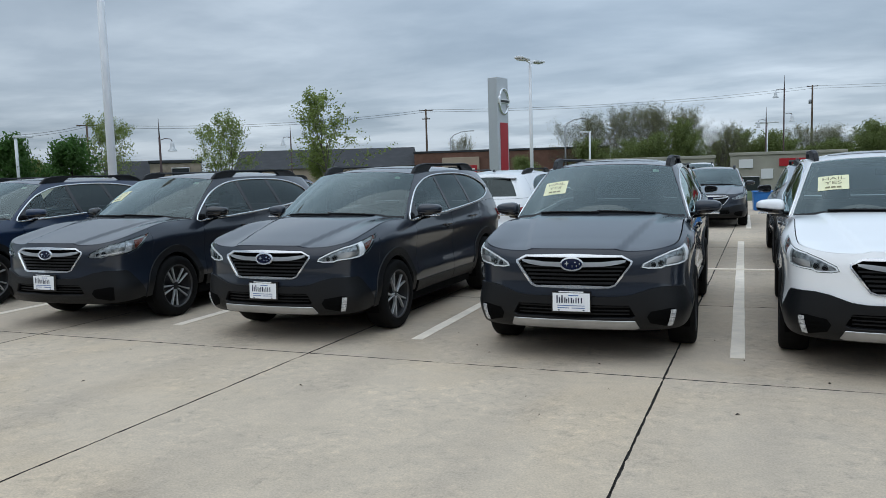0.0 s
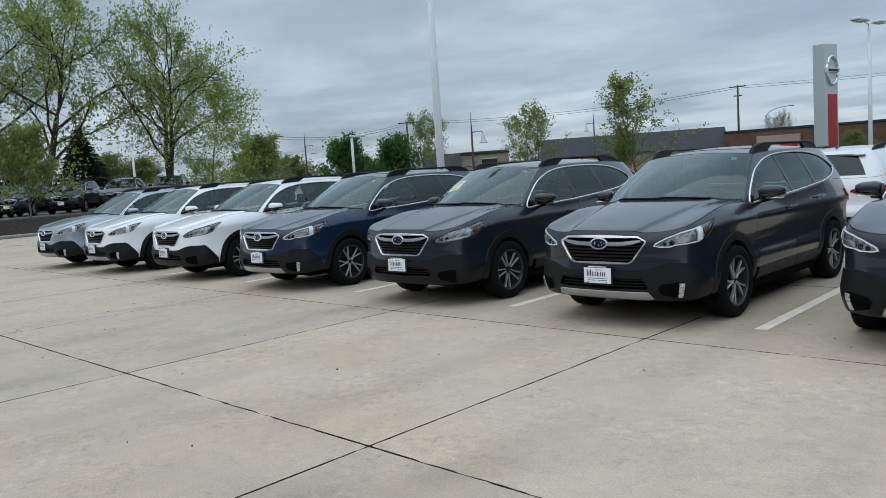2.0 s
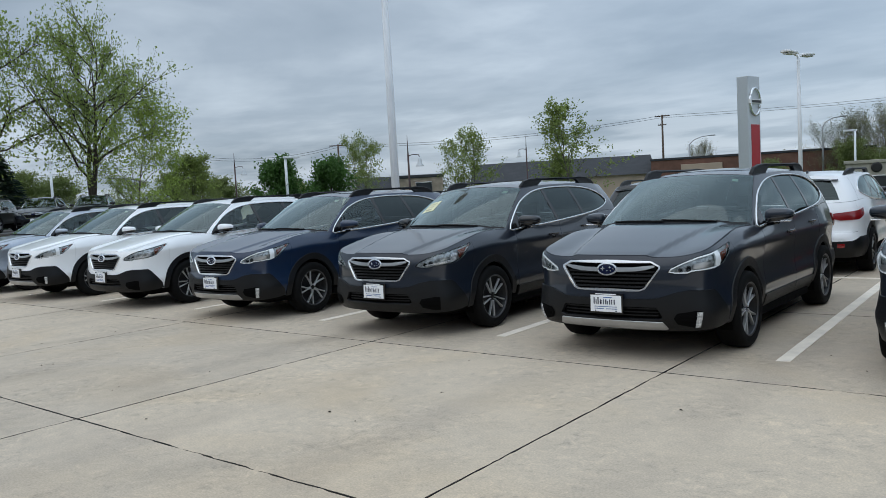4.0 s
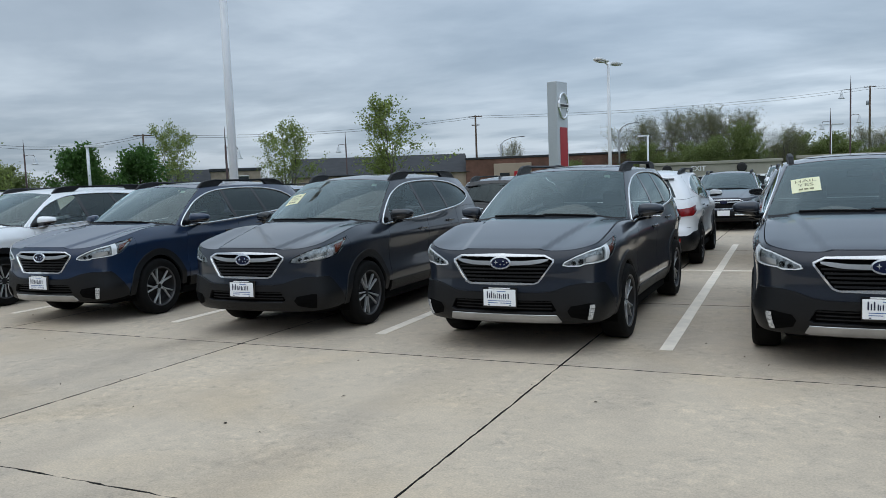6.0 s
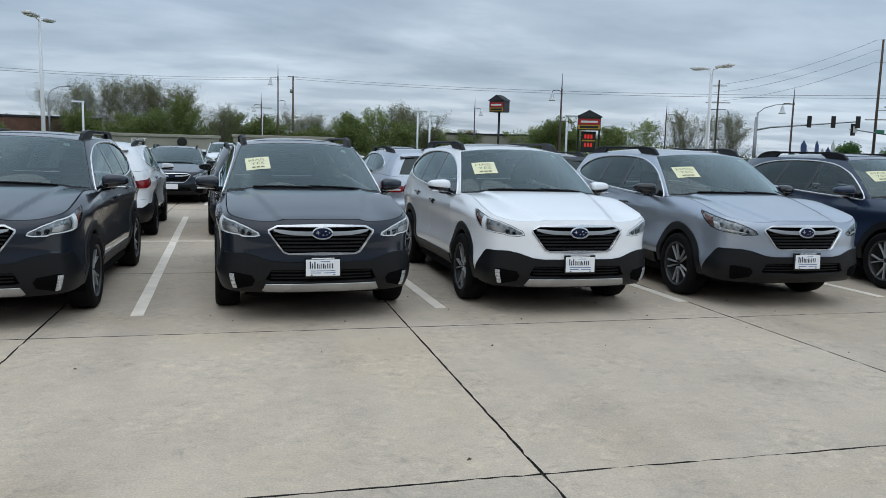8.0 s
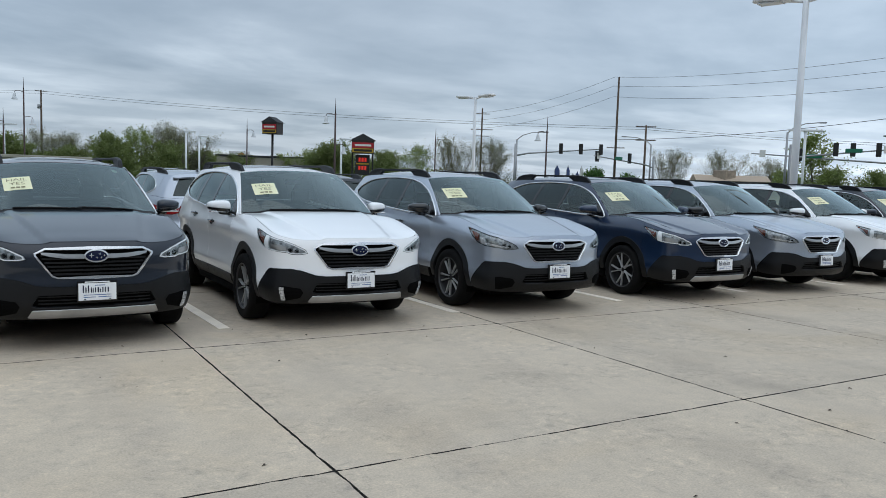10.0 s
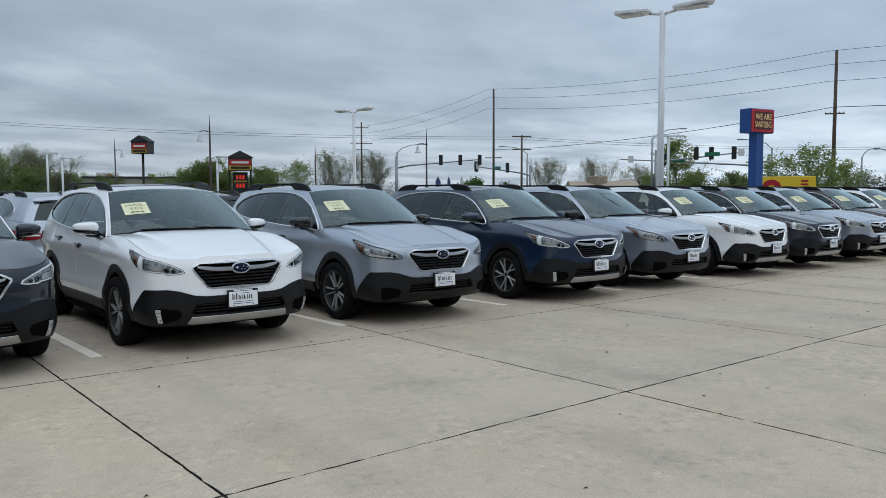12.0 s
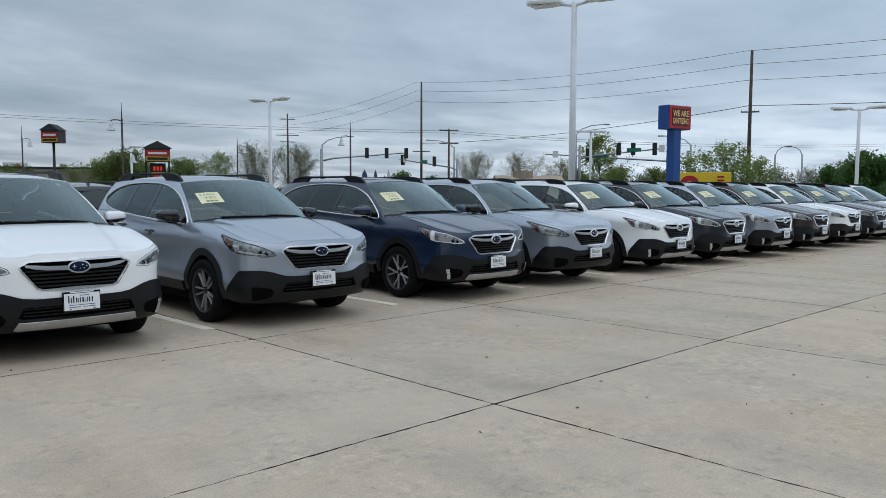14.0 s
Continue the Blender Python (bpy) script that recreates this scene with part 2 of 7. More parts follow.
M = dict(
    grey=paint("paint_dark_grey", (0.0070, 0.0122, 0.0235), 0.15, 0.3),
    blue=paint("paint_dark_blue", (0.0038, 0.0185, 0.055), 0.15, 0.3),
    white=paint("paint_white", (0.94, 0.95, 0.96), 0.0, 0.01),
    silver=paint("paint_silver", (0.415, 0.46, 0.530), 0.65, 0.14),
    brown=paint("paint_dark_brown", (0.040, 0.026, 0.028), 0.35, 0.3),
    black=paint("paint_black", (0.008, 0.008, 0.009), 0.2, 0.2),
    maroon=paint("paint_maroon", (0.035, 0.010, 0.012), 0.3, 0.3),
    cladding=material("grained_black_plastic", (0.0050, 0.0056, 0.0068), 0.46, spec=0.30, bump=0.12, bump_scale=400, vary=0.12),
    gloss_black=material("gloss_black", (0.008, 0.008, 0.009), 0.15, coat=0.5),
    liner=material("black_liner", (0.004, 0.004, 0.004), 0.9, spec=0.05),
    interior=material("interior_black", (0.02, 0.02, 0.021), 0.75, vary=0.2, scale=20),
    cloth=material("seat_cloth", (0.022, 0.022, 0.023), 0.9, vary=0.2, scale=40),
    chrome=material("chrome", (0.82, 0.83, 0.84), 0.10, 0.75, vary=0.04),
    satin=material("satin_silver", (0.47, 0.48, 0.49), 0.30, 0.8, vary=0.12),
    alloy=material("machined_alloy", (0.52, 0.53, 0.54), 0.34, 0.6, vary=0.06),
    rim=material("grey_rim", (0.08, 0.08, 0.083), 0.35, 0.7, vary=0.1),
    alloy_dark=material("dark_alloy", (0.020, 0.020, 0.021), 0.45, 0.3, vary=0.1, spec=0.3),
    rubber=material("tyre_rubber", (0.007, 0.007, 0.007), 0.8, spec=0.12, vary=0.25, scale=10, bump=0.2, bump_scale=120),
    lamp_white=material("lamp_white", (0.82, 0.85, 0.87), 0.2, coat=0.5),
    lamp_inside=material("smoked_lamp_inside", (0.44, 0.45, 0.46), 0.28, 0.6, vary=0.6, scale=30),
    lamp_clear=material("clear_lamp", (0.55, 0.57, 0.59), 0.15, 0.4, vary=0.5, scale=60, coat=0.5),
    lamp_amber=material("lamp_amber", (0.22, 0.055, 0.030), 0.2, coat=0.6),
    lamp_red=material("lamp_red", (0.25, 0.008, 0.010), 0.2, coat=0.8),
    emblem_blue=material("emblem_blue", (0.002, 0.005, 0.028), 0.25, coat=0.2, spec=0.3),
    plate=material("plate_white", (0.88, 0.89, 0.90), 0.4),
    ink=material("ink_navy", (0.015, 0.018, 0.05), 0.5),
    ink_paper=material("faded_ink", (0.24, 0.22, 0.12), 0.7),
    ink_blue=material("ink_blue", (0.03, 0.10, 0.33), 0.5),
    paper=material("yellow_paper", (0.86, 0.84, 0.56), 0.8, vary=0.04),
    sticker=material("green_sticker", (0.70, 0.78, 0.66), 0.6),
    windshield=glass("windshield_glass", (0.42, 0.52, 0.50), 1.6),
    side_glass=glass("side_glass", (0.74, 0.82, 0.80), 1.2),
    dark_glass=glass("privacy_glass", (0.07, 0.075, 0.08)),
    lens=glass("lamp_lens", (0.92, 0.93, 0.93), 0.7),
    concrete=concrete("weathered_concrete", (0.566, 0.472, 0.366)),
    joint=material("joint_filler", (0.030, 0.026, 0.022), 0.9, vary=0.6, scale=28),
    line=material("road_paint", (0.90, 0.805, 0.68), 0.7, vary=0.10, scale=5, bump=0.1),
)


# ---- mesh helpers ----
def part(name, me, mat=None, parent=None, label=""):
    """Links a mesh (or a bmesh) as one object under a thing or a part."""
    if isinstance(me, bmesh.types.BMesh):
        data = bpy.data.meshes.new(name)
        me.to_mesh(data)
        me.free()
        me = data
    if mat is not None and not me.materials:
        me.materials.append(mat)
    ob = new(name, me)
    if parent is not None:
        ob.parent = parent
    if label:
        tagged(ob, label)
    return ob


def raw(name, verts, faces, mat=None, smooth=False, normals=None):
    me = bpy.data.meshes.new(name)
    me.from_pydata([tuple(v) for v in verts], [], [tuple(f) for f in faces])
    if mat is not None:
        me.materials.append(mat)
    if smooth:
        me.shade_smooth()
        if normals is not None:
            me.normals_split_custom_set_from_vertices([tuple(v) for v in normals])
    return me


def block(x0, x1, y0, y1, z0, z1, bevel=0.0, segs=2):
    bm = bmesh.new()
    bmesh.ops.create_cube(bm, size=1)
    for v in bm.verts:
        v.co = Vector(((x0 + x1) / 2 + v.co.x * (x1 - x0), (y0 + y1) / 2 + v.co.y * (y1 - y0), (z0 + z1) / 2 + v.co.z * (z1 - z0)))
    if bevel:
        bmesh.ops.bevel(bm, geom=bm.edges[:], offset=bevel, segments=segs, affect="EDGES", profile=0.5)
    return bm


def lathe(profile, steps=32, axis="z", caps=True):
    """Turns (radius, height) pairs round an axis. Returns a bmesh."""
    bm = bmesh.new()
    rings = []
    for r, h in profile:
        ring = []
        for i in range(steps):
            a = 2 * math.pi * i / steps
            c, s = r * math.cos(a), r * math.sin(a)
            ring.append(bm.verts.new((c, s, h) if axis == "z" else (h, c, s)))
        rings.append(ring)
    for a, b in zip(rings, rings[1:]):
        for i in range(steps):
            j = (i + 1) % steps
            bm.faces.new((a[i], a[j], b[j], b[i]))
    if caps:
        bm.faces.new(rings[0][::-1])
        bm.faces.new(rings[-1])
    for f in bm.faces:
        f.smooth = len(f.verts) == 4
    bmesh.ops.recalc_face_normals(bm, faces=bm.faces[:])
    return bm


def tube(points, radius, sides=8, closed=False):
    """A round rod along a line; radius may be one number or one for each point."""
    pts = [Vector(p) for p in points]
    k = len(pts)
    rad = [radius] * k if isinstance(radius, (int, float)) else list(radius)
    bm = bmesh.new()
    rings = []
    up = Vector((0.0, 0.0, 1.0))
    for i, p in enumerate(pts):
        d = (pts[(i + 1) % k] - pts[i - 1]) if closed else (pts[min(i + 1, k - 1)] - pts[max(i - 1, 0)])
        d.normalize()
        ref = up if abs(d.z) < 0.95 else Vector((1.0, 0.0, 0.0))
        u = d.cross(ref).normalized()
        w = u.cross(d)
        rings.append([bm.verts.new(p + rad[i] * (math.cos(2 * math.pi * j / sides) * u + math.sin(2 * math.pi * j / sides) * w)) for j in range(sides)])
    pairs = list(zip(rings, rings[1:])) + ([(rings[-1], rings[0])] if closed else [])
    for a, b in pairs:
        for j in range(sides):
            m = (j + 1) % sides
            f = bm.faces.new((a[j], a[m], b[m], b[j]))
            f.smooth = True
    if not closed:
        bm.faces.new(rings[0][::-1])
        bm.faces.new(rings[-1])
    bmesh.ops.recalc_face_normals(bm, faces=bm.faces[:])
    return bm


def prism(outline, depth, to3, bevel=0.0):
    """Extrudes a flat outline [(u, v)] from 0 to depth; to3(u, v, d) places it."""
    bm = bmesh.new()
    lo = [bm.verts.new(to3(u, v, 0.0)) for u, v in outline]
    hi = [bm.verts.new(to3(u, v, depth)) for u, v in outline]
    bm.faces.new(lo[::-1])
    bm.faces.new(hi)
    for i in range(len(lo)):
        j = (i + 1) % len(lo)
        bm.faces.new((lo[i], lo[j], hi[j], hi[i]))
    bmesh.ops.recalc_face_normals(bm, faces=bm.faces[:])
    if bevel:
        bmesh.ops.bevel(bm, geom=bm.edges[:], offset=bevel, segments=1, affect="EDGES")
    return bm


# ---- a car's body: an upright skin wrapped round its plan, unrolled as (length along the outline, height) ----
from mathutils.geometry import delaunay_2d_cdt


def hermite(knots):
    """A smooth curve through (x, value) knots."""
    xs = np.array([k[0] for k in knots], float)
    ys = np.array([k[1] for k in knots], float)
    g = np.gradient(ys, xs, axis=0)
    # no overshoot where the curve turns
    sl = np.diff(ys) / np.diff(xs)
    for i in range(1, len(xs) - 1):
        if sl[i - 1] * sl[i] <= 0:
            g[i] = 0

    def f(x):
        x = np.clip(np.asarray(x, float), xs[0], xs[-1])
        i = np.clip(np.searchsorted(xs, x) - 1, 0, len(xs) - 2)
        h = xs[i + 1] - xs[i]
        t = (x - xs[i]) / h
        return (2 * t**3 - 3 * t**2 + 1) * ys[i] + (t**3 - 2 * t**2 + t) * h * g[i] + (3 * t**2 - 2 * t**3) * ys[i + 1] + (t**3 - t**2) * h * g[i + 1]

    return f


def step01(a, b, x):
    t = np.clip((np.asarray(x, float) - a) / (b - a), 0, 1)
    return t * t * (3 - 2 * t)


PLAN = [(0, -0.95), (0.28, -0.938), (0.53, -0.895), (0.72, -0.82), (0.845, -0.69), (0.90, -0.46), (0.922, -0.05), (0.908, 0.45), (0.895, 1.2), (0.90, 2.1), (0.918, 2.75), (0.895, 3.2), (0.845, 3.58), (0.72, 3.79), (0.45, 3.89), (0, 3.92)]
_k = np.linspace(0, 1, len(PLAN))
_t = np.linspace(0, 1, 3000)
_px = hermite([(a, p[0]) for a, p in zip(_k, PLAN)])(_t)
_py = hermite([(a, p[1]) for a, p in zip(_k, PLAN)])(_t)
_s = np.concatenate(([0], np.cumsum(np.hypot(np.diff(_px), np.diff(_py)))))
S_END = float(_s[-1])
_tx, _ty = np.gradient(_px, _s), np.gradient(_py, _s)
_box = np.ones(141) / 141
_tx = np.convolve(np.concatenate((_tx[70:0:-1], _tx, _tx[-2:-72:-1])), _box, "valid")
_ty = np.convolve(np.concatenate((-_ty[70:0:-1], _ty, -_ty[-2:-72:-1])), _box, "valid")
_len = np.hypot(_tx, _ty)
_nx, _ny = _ty / _len, -_tx / _len


def S(y):
    return float(np.interp(y, _py, _s))


def SX(x):
    """The length along the outline at half-width x, on the nose."""
    return float(np.interp(x, _px[:1000], _s[:1000]))


hood_mid = hermite([(-0.95, 0.955), (-0.86, 0.985), (-0.6, 1.045), (-0.2, 1.105), (0.2, 1.15), (0.6, 1.18)])


def nose_drop(y):
    return 0.045 * (1 - step01(-0.75, 0.18, y))


belt_of = hermite([(0.4, 1.095), (0.86, 1.085), (2.0, 1.135), (2.7, 1.185), (3.1, 1.205), (3.5, 1.19), (3.92, 1.15)])


def hood_height(x, y):
    x, y = np.abs(np.asarray(x, float)), np.asarray(y, float)
    ridge = 0.37 + (y + 0.9) * 0.19
    edge = step01(0.0, 1.0, (x - ridge) / 0.075 + 0.5)
    # the fenders stand proud beside the hood
    crest = 0.040 * step01(0.50, 0.80, x) * step01(-0.98, -0.58, y) * (1 - step01(-0.15, 0.48, y))
    return hood_mid(y) - 0.050 * (x / 0.85) ** 2.3 - 0.018 * edge + 0.010 + crest


front_in = hermite([(0.25, 0.26), (0.31, 0.13), (0.36, 0.05), (0.42, 0.012), (0.52, 0.0), (0.62, 0.003), (0.70, 0.014), (0.80, 0.020), (0.90, 0.032), (1.1, 0.07)])
side_in = hermite([(0.25, 0.10), (0.33, 0.045), (0.40, 0.020), (0.46, 0.006), (0.50, 0.001), (0.53, 0.004), (0.60, 0.018), (0.70, 0.027), (0.80, 0.024), (0.88, 0.012), (0.93, 0.003), (0.955, 0.002), (0.98, 0.008), (1.04, 0.026), (1.12, 0.048), (1.25, 0.09)])
rear_in = hermite([(0.25, 0.20), (0.36, 0.06), (0.5, 0.0), (0.66, 0.0), (0.72, 0.035), (0.85, 0.055), (1.0, 0.07), (1.1, 0.10), (1.25, 0.15)])
ROUND = hermite([(-0.95, 0.014), (-0.8, 0.020), (-0.5, 0.045), (0.1, 0.06), (0.75, 0.012), (3.95, 0.01)])


def plan_at(s):
    return (np.interp(s, _s, a) for a in (_px, _py, _nx, _ny))


def inset(s, z, zt):
    x, y, nx, ny = plan_at(s)
    wf, wr, ws = np.maximum(0, -ny) ** 2, np.maximum(0, ny) ** 2, nx**2
    base = wf * front_in(z) + wr * rear_in(z) + ws * side_in(z)
    f = np.clip((z - (zt - 0.13)) / 0.13, 0, 1.3)
    return base + ROUND(y) * f**2.2


def _top_table():
    zt = np.where(_py < 0.5, hood_mid(_py), belt_of(_py))
    for _ in range(6):
        d = inset(_s, zt, zt)
        x, y = _px - _nx * d, _py - _ny * d
        w = step01(0.30, 0.72, y)
        zt = hood_height(x, y) * (1 - w) + belt_of(y) * w
    return zt


_zt = _top_table()


def ztop(s):
    return np.interp(np.abs(s), _s, _zt)


def ring(p):
    """(length, height) on the unrolled lower body to its place; lengths below 0 lie on the other side."""
    s, z = p[:, 0], p[:, 1]
    a = np.where(s > S_END, 2 * S_END - s, np.abs(s))
    x, y, nx, ny = plan_at(a)
    d = inset(a, z, ztop(a))
    side = np.where((s < 0) | (s > S_END), -1, 1)
    yy = y - ny * d
    return np.stack([side * (x - nx * d), yy, z - nose_drop(yy)], 1)


def inside(pts, poly):
    q = np.asarray(poly, float)
    x, y = pts[:, 0], pts[:, 1]
    hit = np.zeros(len(pts), bool)
    for (x0, y0), (x1, y1) in zip(q, np.roll(q, -1, 0)):
        if y0 == y1:
            continue
        cross = ((y0 > y) != (y1 > y)) & (x < (x1 - x0) * (y - y0) / (y1 - y0) + x0)
        hit ^= cross
    return hit


def dense(poly, step):
    out = []
    for a, b in zip(poly, poly[1:] + poly[:1]):
        k = max(1, int(math.hypot(b[0] - a[0], b[1] - a[1]) / step))
        out += [(a[0] + (b[0] - a[0]) * i / k, a[1] + (b[1] - a[1]) * i / k) for i in range(k)]
    return out


def normals_at(f, p, e=0.004):
    du = f(p + [e, 0]) - f(p - [e, 0])
    dv = f(p + [0, e]) - f(p - [0, e])
    nn = np.cross(du, dv)
    return nn / np.maximum(np.linalg.norm(nn, axis=1, keepdims=True), 1e-9)


def sheet(name, f, outer, cuts=(), lift=0.0, step=0.06, rim=0.012, mat=None, mirror=False, wide=None):
    """A panel: the piece of a surface f inside an outline and outside the cuts, with a turned-in rim. mirror: the other side's."""
    outer = dense(list(outer), step)
    cuts = [dense(list(c), step * 0.7) for c in cuts]
    lines = [outer] + cuts
    pts, edges = [], []
    for ln in lines:
        o = len(pts)
        pts += ln
        edges += [(o + i, o + (i + 1) % len(ln)) for i in range(len(ln))]
    q = np.array(outer)
    lo, hi = q.min(0), q.max(0)
    sx = step * (wide or 1)
    gx, gy = np.arange(lo[0] + sx / 2, hi[0], sx), np.arange(lo[1] + step / 2, hi[1], step)
    if len(gx) and len(gy):
        g = np.stack(np.meshgrid(gx, gy), -1).reshape(-1, 2)
        ok = inside(g, outer)
        for c in cuts:
            ok &= ~inside(g, c)
        g = g[ok]
        near = np.array([p for ln in lines for p in ln])
        if len(g):
            d = np.sqrt(((g[:, None, :] - near[None]) ** 2).sum(2)).min(1)
            pts += [tuple(v) for v in g[d > step * 0.45]]
    v2, _, tri, *_ = delaunay_2d_cdt([Vector(p) for p in pts], edges, [], 0, 1e-5)
    v2 = np.array([(v.x, v.y) for v in v2])
    tri = np.array([t for t in tri if len(t) == 3])
    c = v2[tri].mean(1)
    ok = inside(c, outer)
    for cc in cuts:
        ok &= ~inside(c, cc)
    tri = tri[ok]
    a, b, cc = v2[tri[:, 0]], v2[tri[:, 1]], v2[tri[:, 2]]
    area = (b[:, 0] - a[:, 0]) * (cc[:, 1] - a[:, 1]) - (b[:, 1] - a[:, 1]) * (cc[:, 0] - a[:, 0])
    tri = tri[np.abs(area) > 1e-9]
    area = area[np.abs(area) > 1e-9]
    tri[area < 0] = tri[area < 0][:, ::-1]
    used = np.unique(tri)
    back = -np.ones(len(v2), int)
    back[used] = np.arange(len(used))
    tri, v2 = back[tri], v2[used]
    n = normals_at(f, v2)
    p = f(v2) + n * lift
    verts, norms, faces = [*p], [*n], [tuple(t) for t in tri]
    if rim:
        count = {}
        for t in tri:
            for i in range(3):
                e = (t[i], t[(i + 1) % 3])
                count[e] = count.get(e, 0) + 1
        for (i, j) in [e for e in count if (e[1], e[0]) not in count]:
            k = len(verts)
            out = np.cross(p[j] - p[i], n[i])
            out = out / max(np.linalg.norm(out), 1e-9)
            verts += [p[i], p[j], p[j] - n[j] * rim, p[i] - n[i] * rim]
            norms += [out * 0.8 + n[i] * 0.6] * 2 + [out] * 2
            faces.append((k + 1, k, k + 3, k + 2))
    verts, norms = np.array(verts), np.array(norms)
    if mirror:
        verts = verts * [-1, 1, 1]
        norms = norms * [-1, 1, 1]
        faces = [t[::-1] for t in faces]
    return raw(name, verts, faces, mat, True, norms)


def shrink(poly, d):
    """The outline pulled in by d (out, where d is below 0)."""
    q = np.array(poly, float)
    area = 0.5 * np.sum(q[:, 0] * np.roll(q[:, 1], -1) - np.roll(q[:, 0], -1) * q[:, 1])
    sgn = 1 if area > 0 else -1
    e = np.roll(q, -1, 0) - q
    e /= np.maximum(np.linalg.norm(e, axis=1, keepdims=True), 1e-9)
    nn = np.stack([-e[:, 1], e[:, 0]], 1) * sgn
    m = nn + np.roll(nn, 1, 0)
    m /= np.maximum((m * m).sum(1, keepdims=True) / 2, 0.35)
    return [tuple(v) for v in q + m * d]


def mirrored(half):
    """A whole outline across the middle from its half, which starts and ends there."""
    return list(half) + [(-a, b) for a, b in reversed(half)]


def clip(poly, p, q):
    """The piece of an outline to the left of the line from p to q."""
    out = []
    side = lambda a: (q[0] - p[0]) * (a[1] - p[1]) - (q[1] - p[1]) * (a[0] - p[0])
    for a, b in zip(poly, poly[1:] + poly[:1]):
        sa, sb = side(a), side(b)
        if sa >= 0:
            out.append(a)
        if sa * sb < 0:
            t = sa / (sa - sb)
            out.append((a[0] + t * (b[0] - a[0]), a[1] + t * (b[1] - a[1])))
    return out


def disc(cx, cz, r, k=36, a0=0.0, a1=2 * math.pi):
    return [(cx + r * math.cos(a0 + (a1 - a0) * i / k), cz + r * math.sin(a0 + (a1 - a0) * i / k)) for i in range(k)]


def round_loop(points, k=10):
    """A closed smooth line through a few points."""
    pts = [Vector((*p, 0)) for p in points]
    out = []
    n = len(pts)
    for i in range(n):
        p0, p1, p2, p3 = pts[i - 1], pts[i], pts[(i + 1) % n], pts[(i + 2) % n]
        for j in range(k):
            t = j / k
            v = 0.5 * (2 * p1 + (p2 - p0) * t + (2 * p0 - 5 * p1 + 4 * p2 - p3) * t * t + (3 * p1 - p0 - 3 * p2 + p3) * t**3)
            out.append((v.x, v.y))
    return out


# the cabin: from the cowl and belt line (base) up to the roof's edge (top)
S_A = S(0.50)


def edge_at(s):
    a = np.minimum(np.abs(s), S_END)
    return ring(np.stack([a, ztop(a)], 1))


_a0 = edge_at(np.array([S_A]))[0]
roof_mid = hermite([(1.0, 1.615), (1.25, 1.648), (1.7, 1.675), (2.3, 1.68), (3.0, 1.658), (3.6, 1.605)])


def roof_height(x, y):
    return roof_mid(y) - 0.06 * (np.abs(x) / 0.64) ** 2.4


TOP = [(0.50, 0.640, 1.19), (0.80, 0.652, 1.30), (1.5, 0.665, 1.70), (2.4, 0.662, 2.42), (3.0, 0.64, 2.93), (3.4, 0.605, 3.24), (3.66, 0.55, 3.44)]
_tk = [(S(a), x, y) for a, x, y in TOP] + [(S_END - 0.35, 0.34, 3.53), (S_END, 0.0, 3.55)]
top_x = hermite([(a, x) for a, x, y in _tk])
top_y = hermite([(a, y) for a, x, y in _tk])
WS = 0.95
G_END = WS + S_END - S_A


def cabin(p):
    """(g, v): g from the windscreen's middle back along the side to the tailgate, v from the belt to the roof."""
    g, v = p[:, 0], p[:, 1]
    a = np.where(g > G_END, 2 * G_END - g, np.abs(g))
    w = np.clip(a / WS, 0, 1)
    s = np.clip(S_A + (a - WS), S_A, S_END)
    bx, by = w * _a0[0], 0.20 + (_a0[1] - 0.20) * w**2.2
    front = np.stack([bx, by, hood_height(bx, by) * (1 - w**4) + _a0[2] * w**4], 1)
    base = np.where((a < WS)[:, None], front, edge_at(s))
    tx, ty = w * 0.640, 1.06 + 0.13 * w**2.2
    tx, ty = np.where(a < WS, tx, top_x(s)), np.where(a < WS, ty, top_y(s))
    top = np.stack([tx, ty, roof_height(tx, ty)], 1)
    q = base * (1 - v)[:, None] + top * v[:, None]
    swell = 4 * v * (1 - v)
    side = np.clip((a - WS) / 0.15, 0, 1) * np.clip((WS + S_END - S_A - a) / 0.4, 0, 1)
    q[:, 0] += 0.022 * swell * side
    q[:, 1] += -0.018 * swell * (1 - side) * np.where(a < 2, 1, -1)
    q[:, 2] += 0.012 * swell * (1 - side)
    q[:, 0] *= np.where((g < 0) | (g > G_END), -1, 1)
    return q


def cabin_at(y, z):
    """(y, z) on the side of the cabin as (g, v)."""
    lo, hi = WS, WS + S(3.75) - S_A
    for _ in range(45):
        mid = (lo + hi) / 2
        b = cabin(np.array([[mid, 0.0], [mid, 1.0]]))
        v = (z - b[0, 2]) / (b[1, 2] - b[0, 2])
        if b[0, 1] * (1 - v) + b[1, 1] * v < y:
            lo = mid
        else:
            hi = mid
    return mid, v


def roof_skin(p):
    x, y = p[:, 0], p[:, 1]
    return np.stack([x, y, roof_height(x, y)], 1)


def hood_skin(p):
    x, y = p[:, 0], p[:, 1]
    return np.stack([x, y, hood_height(x, y) - nose_drop(y)], 1)


def on_surface(f, loop, lift=0.0):
    p = np.array(loop, float)
    return f(p) + normals_at(f, p) * lift


